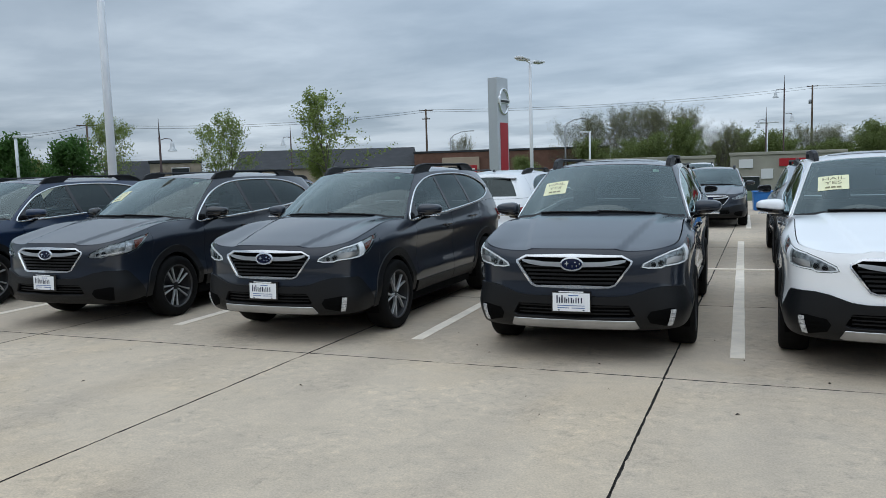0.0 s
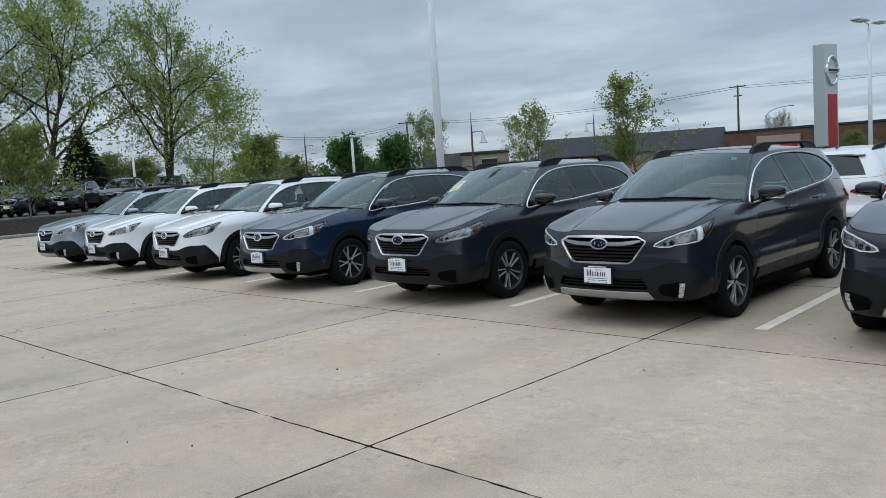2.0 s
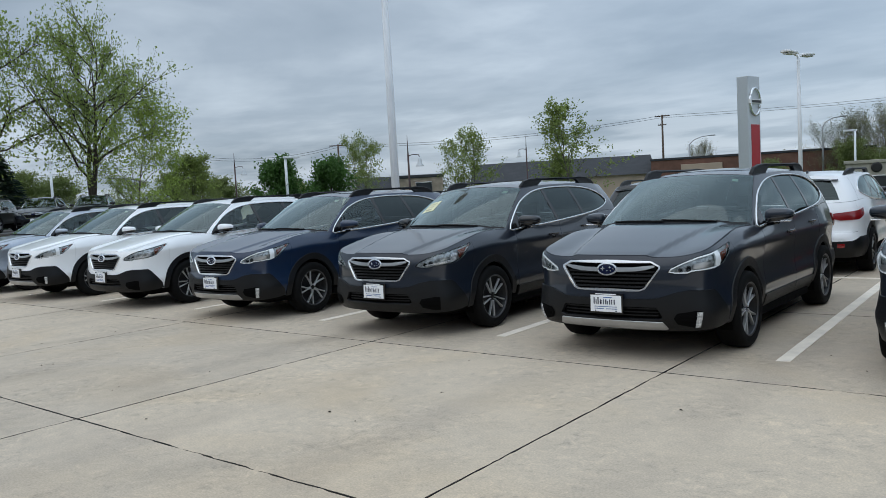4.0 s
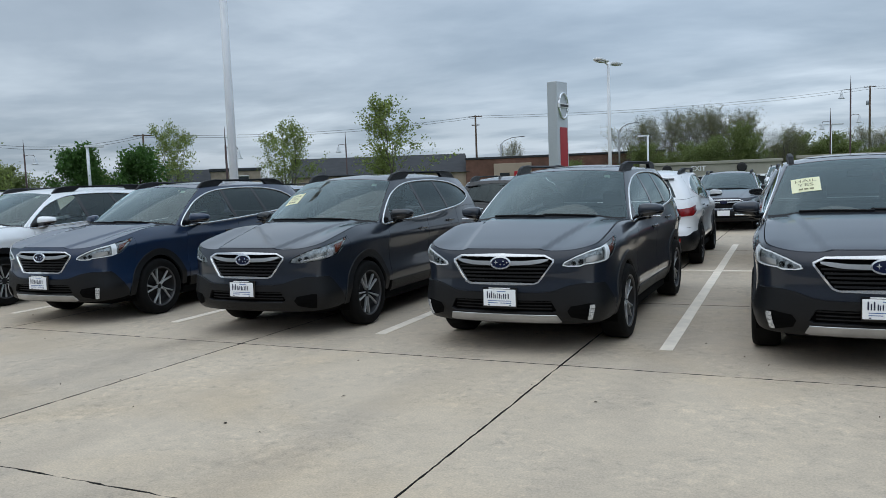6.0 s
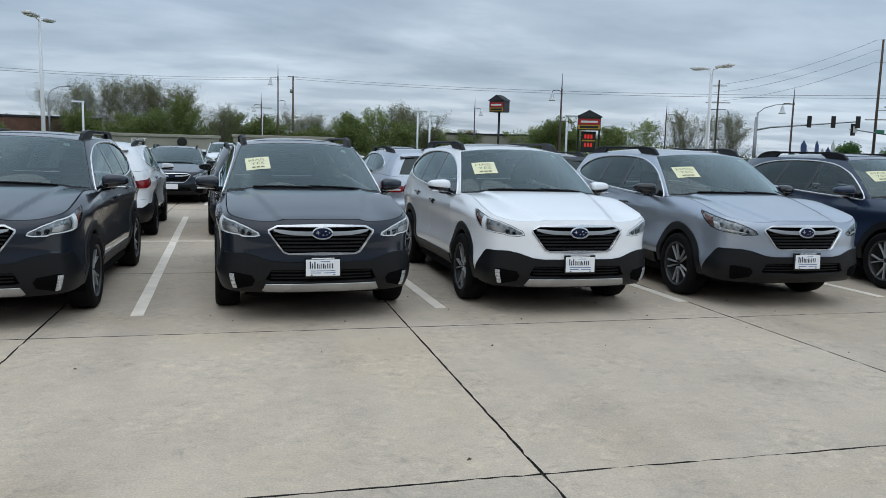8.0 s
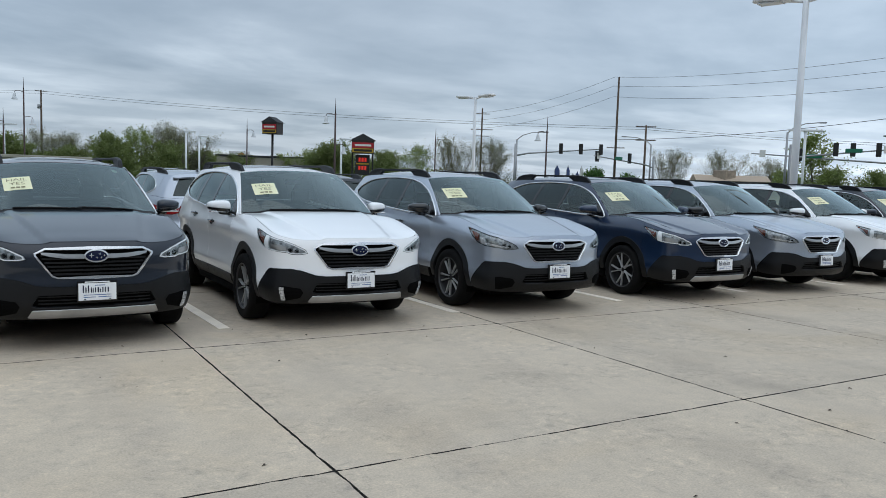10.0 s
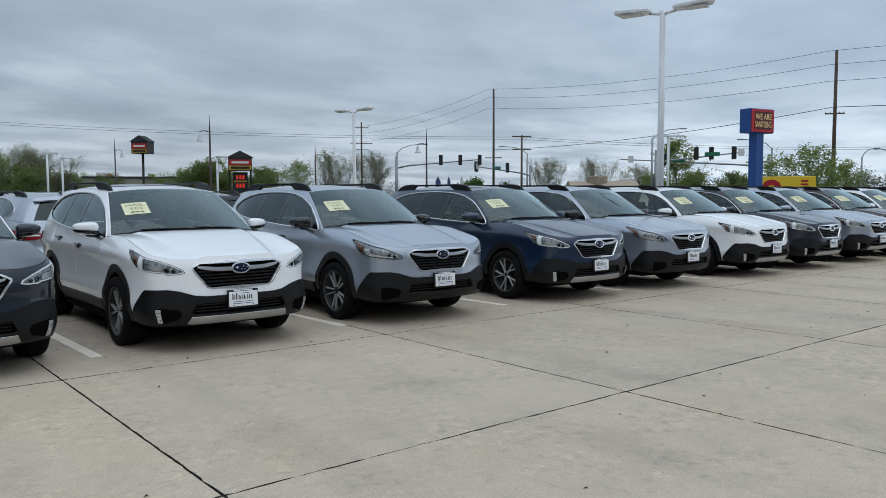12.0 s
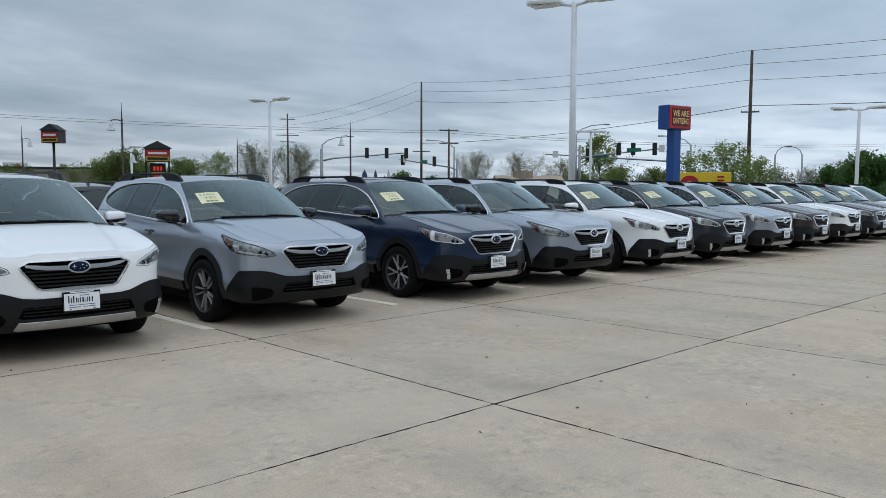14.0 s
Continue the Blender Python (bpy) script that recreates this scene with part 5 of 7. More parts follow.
NAMES = dict(grey="dark grey", blue="dark blue", white="white", silver="light silver", brown="dark brown", black="black", maroon="dark maroon")
for trim, colour, x, turn, tilt in FRONT_ROW:
    park(trim, colour, pose(x, 6.94, 0, 0, 0, turn), f"{NAMES[colour]} estate car with {'silver bumper strip' if trim == 'full' else 'plain black bumper'}" + (" and yellow windscreen sign" if tilt is not None else ""), tilt)


# second row, tails towards the first; third row beyond the next aisle; a few on the neighbouring lot
def squash(m, k, w=1.0, h=1.0):
    """The same body a little shorter, narrower or lower."""
    return m @ Matrix.Diagonal((w, k, h, 1.0))


for colour, x, y, turn in (("black", -7.14, 15.98, 181.7), ("white", -4.48, 15.92, 181.7), ("grey", -1.86, 15.97, 181.8), ("silver", 0.98, 15.76, 181.9), ("grey", 3.64, 15.79, 181.2), ("blue", -10.11, 16.16, 180.7), ("silver", -13.13, 16.29, 180.6), ("grey", 6.33, 15.77, 181.3)):
    park("plain", colour, squash(pose(x, y, 0, 0, 0, turn), 0.92, 0.96, 0.95), f"{NAMES[colour]} hatchback parked with its tail to the front row", None, "cars in the second row", far=True)
for colour, x, y, k in (("grey", -3.89, 21.40, 1.04), ("grey", -1.25, 21.23, 1.04), ("grey", -6.76, 21.49, 1.04), ("white", 1.87, 31.34, 1.0), ("white", -3.03, 41.06, 1.0), ("black", 4.72, 31.30, 1.0)):
    park("plain", colour, squash(pose(x, y, 0, 0, 0, 2), k, 0.97, 0.90 if y < 30 else 1.0), f"{NAMES[colour]} sport utility car facing the aisle", None, "cars in the third row", far=True)
for x, y, turn, colour in ((-44.4, 8.8, 53.7, "black"), (-43.7, 11.1, 53.7, "black"), (-43.1, 12.9, 52.7, "black"), (-42.4, 15.2, 52.8, "black"), (-41.6, 17.6, 54.8, "grey"), (-40.7, 19.9, 54.9, "grey")):
    park("plain", colour, pose(x, y, 0.78, 0, 0, turn), f"{NAMES[colour]} sport utility car on the neighbouring lot", None, "cars on the neighbouring lot", far=True)


# ---- trees ----
def grow(seed, height, spread, trunk_r, first, limbs, twigs, leaves, leaf, droop=0.0, upright=0.55, leaf_spread=0.35, stems=1):
    """Wood and leaves of a broad-leaved tree: a tapered trunk, limbs, twigs, and single leaves round the twigs' ends."""
    rnd = np.random.RandomState(seed)
    wv, wf, lv, lf = [], [], [], []

    def limb(pts, r0, r1, sides):
        o = len(wv)
        k = len(pts)
        for i, p in enumerate(pts):
            d = pts[min(i + 1, k - 1)] - pts[max(i - 1, 0)]
            d = d / (np.linalg.norm(d) + 1e-9)
            u = np.cross(d, [0.3, 0.2, 1.0] if abs(d[2]) < 0.95 else [1.0, 0, 0])
            u /= np.linalg.norm(u) + 1e-9
            w = np.cross(d, u)
            r = r0 + (r1 - r0) * i / (k - 1)
            for j in range(sides):
                a = 2 * math.pi * j / sides
                wv.append(p + r * (math.cos(a) * u + math.sin(a) * w))
        for i in range(k - 1):
            for j in range(sides):
                a, b = o + i * sides + j, o + i * sides + (j + 1) % sides
                wf.append((a, b, b + sides, a + sides))

    def path(p, d, length, k, wander, lift):
        pts = [p]
        for _ in range(k):
            d = d + rnd.normal(0, wander, 3) + np.array([0, 0, lift])
            d = d / np.linalg.norm(d)
            pts.append(pts[-1] + d * length / k)
        return pts, d

    tips = []
    for st in range(stems):
        lean = rnd.normal(0, 0.05 if stems == 1 else 0.22, 3)
        trunk, _ = path(np.array([0.0, 0, -0.1]) + (0 if stems == 1 else 1) * rnd.normal(0, 0.15, 3) * [1, 1, 0], np.array([lean[0], lean[1], 1.0]), height * 0.9, 9, 0.07, 0.05)
        limb(trunk, trunk_r, trunk_r * 0.12, 8)
        for i in range(limbs):
            f = first + (1 - first) * (i + rnd.rand()) / limbs
            q = f * (len(trunk) - 1)
            j = min(int(q), len(trunk) - 2)
            p = trunk[j] + (trunk[j + 1] - trunk[j]) * (q - j)
            a = i * 2.4 + rnd.rand() * 0.9
            ln = spread * (0.55 + 0.45 * rnd.rand()) * (1.0 - 0.62 * ((f - first) / (1 - first)) ** 1.6)
            d = np.array([math.cos(a), math.sin(a), upright + 0.5 * f + rnd.normal(0, 0.12)])
            pts, d2 = path(p, d / np.linalg.norm(d), ln, 6, 0.16, 0.03 - droop)
            limb(pts, trunk_r * 0.42 * (1.1 - f * 0.75), trunk_r * 0.06, 5)
            for t in range(twigs):
                ff = 0.3 + 0.7 * (t + rnd.rand()) / twigs
                q2 = ff * (len(pts) - 1)
                j2 = min(int(q2), len(pts) - 2)
                p2 = pts[j2] + (pts[j2 + 1] - pts[j2]) * (q2 - j2)
                dd = d2 + rnd.normal(0, 0.75, 3) + [0, 0, 0.25 - droop]
                tw, _ = path(p2, dd / np.linalg.norm(dd), ln * (0.22 + 0.25 * rnd.rand()), 3, 0.2, 0.0)
                limb(tw, trunk_r * 0.07, trunk_r * 0.02, 3)
                tips += [tw[1], tw[2], tw[3]]
    tips = np.array(tips)
    for _ in range(leaves):
        c = tips[rnd.randint(len(tips))] + rnd.normal(0, leaf_spread, 3) * [1, 1, 0.8]
        if c[2] < 0.25:
            continue
        u = rnd.normal(0, 1, 3)
        u /= np.linalg.norm(u)
        w = np.cross(u, rnd.normal(0, 1, 3))
        w /= np.linalg.norm(w) + 1e-9
        s = leaf * (0.6 + 0.8 * rnd.rand())
        o = len(lv)
        n = np.cross(u, w) * s * 0.18
        lv.extend([c - u * s, c - w * s * 0.55 + n, c + u * s, c + w * s * 0.55 + n])
        lf.append((o, o + 1, o + 2, o + 3))
    return (wv, wf), (lv, lf)


def conifer(seed, height, spread):
    """Spruce: whorls of drooping boughs clothed in needles."""
    rnd = np.random.RandomState(seed)
    wv, wf, lv, lf = [], [], [], []
    for i in range(7):
        for j in range(6):
            a = 2 * math.pi * j / 6
            r = 0.16 * (1 - i / 6.3)
            wv.append((r * math.cos(a), r * math.sin(a), height * i / 6.2))
    for i in range(6):
        for j in range(6):
            a, b = i * 6 + j, i * 6 + (j + 1) % 6
            wf.append((a, b, b + 6, a + 6))
    for _ in range(2600):
        f = rnd.rand() ** 0.7
        z = height * (1 - f) + 0.25
        r = spread * f * (0.35 + 0.65 * rnd.rand())
        a = (int(rnd.rand() * 9) + f * 3.1) * 0.7 + rnd.normal(0, 0.22)
        c = np.array([r * math.cos(a), r * math.sin(a), z - 0.22 * r])
        u = np.array([math.cos(a), math.sin(a), -0.35]) + rnd.normal(0, 0.3, 3)
        u /= np.linalg.norm(u)
        w = np.cross(u, rnd.normal(0, 1, 3))
        w /= np.linalg.norm(w)
        s = 0.24 * (0.6 + 0.7 * rnd.rand())
        o = len(lv)
        lv.extend([c - u * s, c - w * s * 0.3, c + u * s, c + w * s * 0.3])
        lf.append((o, o + 1, o + 2, o + 3))
    return (wv, wf), (lv, lf)


def tree(wood, crown, bark, leaf, label):
    root = new("tree")
    part("trunk", raw("trunk", *wood, M[bark], True), None, root, "tapered trunk and limbs")
    part("crown", raw("crown", *crown, M[leaf]), None, root, "loose crown of small leaves")
    return tagged(root, label, "tree")


KINDS = {}
LABELS = dict(big="tall broad tree in young spring leaf", light="slender young tree with sparse pale leaves", bushy="dense rounded green tree", sparse="multi-stemmed tree with thin spring leaf", bud="grey budding tree, almost bare", spruce="dark spruce with drooping boughs", shrub="low leafy green shrub", red="low shrub with dark red leaves")
BUILD = dict(
    big=(lambda: grow(3, 12.0, 9.6, 0.30, 0.30, 12, 22, 14500, 0.100, 0.01, 0.45, 0.24, 2), "bark", "leaf_mid"),
    light=(lambda: grow(5, 7.0, 3.6, 0.09, 0.15, 22, 9, 4200, 0.085, 0.0, 1.1, 0.15), "bark_grey", "leaf_light"),
    bushy=(lambda: grow(8, 5.2, 3.4, 0.14, 0.12, 22, 9, 8000, 0.14, 0.0, 0.5, 0.33), "bark", "leaf_dark"),
    sparse=(lambda: grow(11, 7.0, 3.4, 0.07, 0.18, 10, 8, 6000, 0.085, 0.0, 1.0, 0.18, 4), "bark_grey", "leaf_light"),
    bud=(lambda: grow(14, 9.0, 6.0, 0.12, 0.10, 16, 15, 12500, 0.060, 0.0, 1.15, 0.20, 5), "bark_grey", "leaf_bud"),
    wood=(lambda: grow(17, 8.0, 5.6, 0.15, 0.08, 26, 10, 13000, 0.14, 0.0, 0.55, 0.36), "bark", "leaf_wood"),
    young=(lambda: grow(6, 5.6, 3.2, 0.07, 0.26, 26, 10, 9500, 0.085, 0.0, 0.75, 0.18), "bark_grey", "leaf_light"),
    airy=(lambda: grow(6, 7.6, 5.4, 0.08, 0.14, 24, 12, 7500, 0.085, 0.0, 0.55, 0.26), "bark_grey", "leaf_airy"),
    spruce=(lambda: conifer(21, 6.5, 2.3), "bark", "needle"),
    red=(lambda: grow(25, 2.2, 1.9, 0.05, 0.05, 12, 6, 1500, 0.13, 0.0, 0.7, 0.25), "bark", "leaf_red"),
)
NOMINAL = dict(airy=8.4, young=6.3, big=12.6, light=7.3, bushy=6.2, sparse=7.4, bud=9.6, wood=9.0, spruce=6.9, red=2.8)
LABELS["young"] = "young tree in full pale green leaf"
LABELS["airy"] = "feathery young tree in pale green leaf"
LABELS["wood"] = "broad green tree of a far belt of woods"


def plant(kind, x, y, top, turn, wide=1.0, group="trees beyond the lot"):
    """A tree whose top stands at the given height."""
    z = ground_z(x, y)
    k = (top - z) / NOMINAL[kind]
    m = pose(x, y, z, 0, 0, turn) @ Matrix.Diagonal((k * wide, k * wide, k, 1))
    if kind in KINDS:
        ob = copy_thing(KINDS[kind], Matrix())
    else:
        make, bark, leaf = BUILD[kind]
        wood, crown = make()
        ob = KINDS[kind] = tree(wood, crown, bark, leaf, LABELS[kind])
    ob.matrix_basis = m
    return tagged(ob, group=group)


for kind, x, y, top, turn, wide in (
    ("big", -50.8, 17.0, 13.91, 20, 0.9), ("big", -46.6, 22.9, 12.18, 140, 0.70), ("big", -60.6, 11.1, 9.74, 70, 0.9), ("airy", -43.6, 24.2, 8.2, 30, 0.95), ("young", -44.2, 28.6, 5.15, 110, 1.0), ("young", -38.8, 12.2, 5.42, 80, 0.85), ("spruce", -55.6, 16.0, 6.42, 0, 1.7), ("spruce", -52.4, 20.1, 6.25, 60, 1.5), ("spruce", -54.4, 9.6, 6.49, 60, 1.0),
    ("bushy", -46.8, 37.1, 5.21, 0, 0.95), ("bushy", -44.1, 40.1, 5.04, 75, 0.95), ("sparse", -51.1, 50.7, 7.49, 20, 0.8), ("sparse", -36.5, 47.0, 6.51, 80, 0.95), ("light", -26.7, 45.3, 7.26, 0, 1.15), ("young", -27.9, 46.6, 3.78, 150, 0.9),
    ("wood", -84.7, 53.3, 5.54, 0, 1.1), ("wood", -79.1, 56.4, 4.83, 70, 1.2), ("wood", -93.5, 43.5, 5.82, 150, 1.2), ("wood", -89.9, 37.8, 6.18, 150, 1.2), ("wood", -72.0, 61.6, 4.27, 20, 1.1), ("sparse", -70.6, 38.9, 4.90, 20, 1.2), ("red", -60.0, 44.5, 1.90, 0, 1.3), ("red", -62.0, 41.2, 1.96, 90, 1.3), ("red", -57.5, 46.8, 1.80, 190, 1.3),
    ("bud", -22.2, 102.7, 8.09, 10, 0.95), ("bud", -18.9, 106.1, 9.27, 80, 0.9), ("bud", -15.5, 108.5, 9.49, 150, 0.95), ("bud", -12.3, 106.0, 9.30, 200, 0.9), ("bud", -9.8, 109.2, 8.78, 290, 0.9), ("wood", -8.1, 94.9, 6.66, 20, 0.6), ("wood", -15.8, 96.1, 4.84, 220, 0.95), ("wood", -12.1, 94.0, 5.21, 120, 0.9), ("wood", -19.5, 97.1, 5.01, 60, 0.9), ("bud", -5.0, 106.6, 6.48, 0, 1.0),
    ("wood", -2.2, 117.2, 6.03, 30, 0.95), ("wood", 0.8, 114.3, 5.64, 90, 0.95), ("bud", 5.4, 118.8, 6.45, 160, 1.3), ("bud", 8.9, 114.8, 6.04, 240, 1.3), ("wood", 3.4, 112.0, 4.49, 40, 1.2), ("wood", 7.1, 112.8, 4.32, 120, 1.3), ("wood", 10.8, 110.8, 4.69, 210, 1.1), ("wood", -5.0, 114.1, 4.48, 300, 1.2), ("wood", 25.6, 115.4, 4.64, 80, 1.2), ("wood", 30.3, 116.3, 4.38, 190, 1.2), ("wood", 12.4, 103.8, 5.95, 300, 0.95), ("sparse", 15.8, 108.1, 7.37, 20, 1.1), ("bud", 19.7, 110.3, 7.87, 100, 1.0), ("bud", 22.6, 111.9, 7.07, 190, 1.1), ("wood", 17.7, 105.0, 5.26, 190, 1.1), ("sparse", 29.1, 120.0, 4.95, 0, 1.2), ("sparse", 40.3, 113.4, 5.68, 80, 1.3), ("wood", 39.0, 94.2, 5.98, 0, 0.9), ("wood", 36.6, 96.0, 5.41, 80, 0.9), ("wood", 43.1, 92.2, 5.02, 200, 0.9), ("wood", 42.5, 105.4, 5.19, 160, 1.0),
    ("sparse", 48.2, 92.7, 6.27, 60, 1.1), ("bud", 52.7, 89.1, 7.18, 150, 0.95), ("bud", 56.5, 85.1, 6.88, 250, 0.95), ("wood", 45.7, 96.3, 3.96, 20, 1.2), ("bushy", 73.0, 83.7, 4.20, 0, 0.9), ("bushy", 76.6, 80.3, 3.48, 70, 0.9), ("bud", 81.7, 77.9, 6.64, 30, 0.95), ("bud", 85.3, 71.6, 6.40, 130, 0.95), ("bud", 88.8, 66.8, 5.49, 230, 1.1), ("light", 77.5, 52.8, 8.01, 0, 1.3), ("wood", 82.5, 54.7, 4.17, 90, 1.0), ("wood", 85.4, 50.6, 4.10, 180, 1.0), ("wood", 79.5, 56.8, 3.84, 290, 1.0),
    ("sparse", 71.1, 35.5, 6.24, 40, 1.45), ("sparse", 76.5, 34.0, 5.18, 140, 1.3), ("wood", 73.5, 38.3, 3.26, 40, 0.9), ("bud", 104.1, 43.7, 4.06, 0, 1.2), ("bud", 105.4, 38.8, 4.25, 100, 1.2), ("wood", 96.0, 31.1, 4.69, 200, 1.1), ("wood", 92.1, 24.5, 4.34, 90, 1.2), ("wood", 88.2, 16.8, 4.59, 20, 1.2), ("bushy", 75.1, 22.2, 5.30, 40, 1.0), ("bushy", 77.9, 26.6, 4.05, 120, 0.9), ("bushy", 86.4, 28.0, 4.60, 210, 1.1), ("bud", -45.0, 118.1, 7.22, 0, 0.6), ("wood", -27.6, 95.4, 3.26, 0, 1.0),
):
    plant(kind, x, y, top, turn, wide)


def far_belt():
    """Brush and low woods along the far roads: countless leaves and stems, uneven on top."""
    rnd = np.random.RandomState(31)
    verts, faces = [], []
    for _ in range(52000):
        az = radians(rnd.uniform(-60, 79))
        r = rnd.uniform(128, 150)
        x, y = r * math.sin(az), r * math.cos(az)
        top = 2.6 + 1.7 * noise.noise(Vector((x * 0.07, y * 0.07, 3.0))) + 1.3 * noise.noise(Vector((x * 0.21, y * 0.21, 9.0)))
        top += 1.6
        if 0.54 < az < 0.89:
            top -= 2.6
        z = -1.8 + max(0.3, top + 1.4) * rnd.rand() ** 0.6
        u = rnd.normal(0, 1, 3)
        u /= np.linalg.norm(u)
        w = np.cross(u, rnd.normal(0, 1, 3))
        w /= np.linalg.norm(w) + 1e-9
        s = 0.17 * (0.5 + rnd.rand())
        o = len(verts)
        c = np.array([x, y, z])
        verts.extend([c - u * s, c - w * s * 0.6, c + u * s, c + w * s * 0.6])
        faces.append((o, o + 1, o + 2, o + 3))
    tagged(part("far_woods", raw("far_woods", verts, faces, M["leaf_far"])), "far belt of brush and low spring woods", "woods", kind="stuff")


far_belt()


# ---- lamps, poles, wires ----
def lot_lamp(x, y, top, turn):
    """Tall white lot light with two flat heads."""
    z = ground_z(x, y)
    h = top - z
    root = new("lot_lamp")
    root.matrix_basis = pose(x, y, z, 0, 0, turn)
    part("pole", tube([(0, 0, 0.0), (0, 0, h * 0.5), (0, 0, h - 0.02)], [0.095, 0.085, 0.07], 14), M["white_metal"], root, "white steel pole")
    part("base_plate", lathe([(0.26, 0.0), (0.26, 0.55), (0.22, 0.60)], 20), M["kerb"], root, "round concrete footing")
    for sg in (1, -1):
        part("arm", tube([(0, 0, h - 0.10), (sg * 0.35, 0, h - 0.04)], 0.04, 8), M["white_metal"], root)
        head = prism([(0.30, -0.19), (0.55, -0.25), (1.20, -0.22), (1.30, 0.0), (1.20, 0.22), (0.55, 0.25), (0.30, 0.19)], 0.10, lambda u, v, d: (sg * u, v, h - 0.06 + d + 0.06 * u), 0.025)
        hd = part("lamp_head", head, M["white_metal"], root)
        part("lens", block(min(sg * 0.55, sg * 1.12), max(sg * 0.55, sg * 1.12), -0.16, 0.16, h - 0.055, h - 0.02, 0.005), M["frosted"], hd)
    return tagged(root, "white lot light pole with two flat lamp heads", "lamp post", "lot lights")


for x, y, top, turn in ((-12.8, 12.6, 6.91, -76), (-10.7, 37.7, 6.89, 78), (14.8, 10.8, 6.16, -74), (20.2, 33.6, 5.91, -74), (39.8, 12.2, 5.43, -76)):
    lot_lamp(x, y, top, turn)


def small_lamp(x, y, top, turn, double=False):
    z = ground_z(x, y)
    h = top - z
    root = new("lot_lamp")
    root.matrix_basis = pose(x, y, z, 0, 0, turn)
    part("pole", tube([(0, 0, 0), (0, 0, h)], 0.10, 10), M["white_metal"], root)
    ends = ((0.0, 1.25), (-1.25, 0.0)) if double else ((-0.15, 1.0),)
    for x0, x1 in ends:
        part("lamp_head", block(x0, x1, -0.18, 0.18, h - 0.06, h + 0.10, 0.03), M["white_metal"], root)
    return tagged(root, "white square lot light on a plain pole", "lamp post", "far lot lights")


for x, y, top, turn, dbl in ((-44.8, 36.5, 4.64, 60, 0), (-65.9, 29.7, 5.76, 150, 0), (-17.4, 84.1, 5.37, 180, 0), (0.2, 96.7, 6.03, 0, 1), (17.8, 83.3, 5.22, 0, 0), (28.0, 69.4, 5.10, 0, 0), (53.1, 37.2, 6.21, -40, 1), (75.2, 37.7, 4.38, 130, 0), (16.8, 84.9, 5.76, 0, 0), (81.2, 24.7, 5.07, 120, 0)):
    small_lamp(x, y, top, turn, bool(dbl))


def bell_lamp(x, y, top, turn, low=False):
    """Old-fashioned dark street lamp: spire, bracket and a bell-shaped shade."""
    z = ground_z(x, y)
    h = top - z
    root = new("street_lamp")
    root.matrix_basis = pose(x, y, z, 0, 0, turn)
    part("post", tube([(0, 0, 0), (0, 0, 1.0), (0, 0, h - 1.3)], [0.13, 0.09, 0.07], 10), M["dark_post"], root, "dark red steel post")
    part("spire", tube([(0, 0, h - 1.35), (0, 0, h)], [0.05, 0.012], 8), M["dark_post"], root)
    part("bracket", tube([(0, 0, h - 1.5), (0.35, 0, h - 1.38), (0.75, 0, h - 1.42), (0.82, 0, h - 1.6)], 0.03, 6), M["dark_post"], root)
    shade = lathe([(0.03, 0.0), (0.10, -0.05), (0.14, -0.25), (0.17, -0.45), (0.30, -0.62), (0.31, -0.66), (0.05, -0.66)], 16)
    s = part("shade", shade, M["frosted"], root, "pale bell-shaped shade")
    s.matrix_basis = pose(0.82, 0, h - 1.6)
    if low:
        part("bracket", tube([(0, 0, h - 4.0), (-0.4, 0, h - 3.9), (-0.72, 0, h - 3.95), (-0.78, 0, h - 4.1)], 0.03, 6), M["dark_post"], root)
        s2 = part("shade", s.data, None, root, "pale bell-shaped shade")
        s2.matrix_basis = pose(-0.78, 0, h - 4.1)
    return tagged(root, "dark red street lamp with a bell-shaped shade", "street lamp", "street lamps")


for x, y, top, turn, low in ((1.8, 89.5, 10.49, 180, 1), (0.1, 95.1, 7.71, 180, 0), (23.9, 61.2, 8.18, 175, 1), (26.6, 95.8, 8.31, 0, 0), (42.2, 55.6, 7.55, 150, 0), (48.2, 86.2, 7.99, -30, 1), (-38.6, 42.7, 5.82, 40, 1), (-66.2, 48.0, 6.64, 50, 0), (-47.2, 72.1, 7.19, 210, 0)):
    bell_lamp(x, y, top, turn, bool(low))


def cobra_lamp(x, y, top, turn, reach=2.2):
    z = ground_z(x, y)
    h = top - z
    root = new("street_light")
    root.matrix_basis = pose(x, y, z, 0, 0, turn)
    part("pole", tube([(0, 0, 0), (0, 0, h - 1.0)], [0.15, 0.10], 10), M["steel"], root)
    part("arm", tube([(0, 0, h - 1.1), (reach * 0.2, 0, h - 0.5), (reach * 0.55, 0, h - 0.12), (reach, 0, h)], 0.05, 8), M["steel"], root)
    part("lamp_head", block(reach - 0.1, reach + 0.55, -0.14, 0.14, h - 0.08, h + 0.06, 0.04), M["steel"], root)
    return tagged(root, "grey steel street light with a curved arm", "street light", "street lights")


for x, y, top, turn, reach in ((-24.4, 102.3, 7.98, 10, 2.0), (56.8, 80.4, 7.92, -35, 3.4), (67.9, 49.5, 8.36, -45, 3.0), (78.8, 42.0, 7.37, 118, 3.0), (76.1, 76.2, 8.12, 135, 3.4), (95.5, 39.7, 6.73, -68, 1.3), (96.7, 36.9, 6.68, 112, 1.3), (-43.5, 109.3, 7.52, 15, 3.0)):
    cobra_lamp(x, y, top, turn, reach)


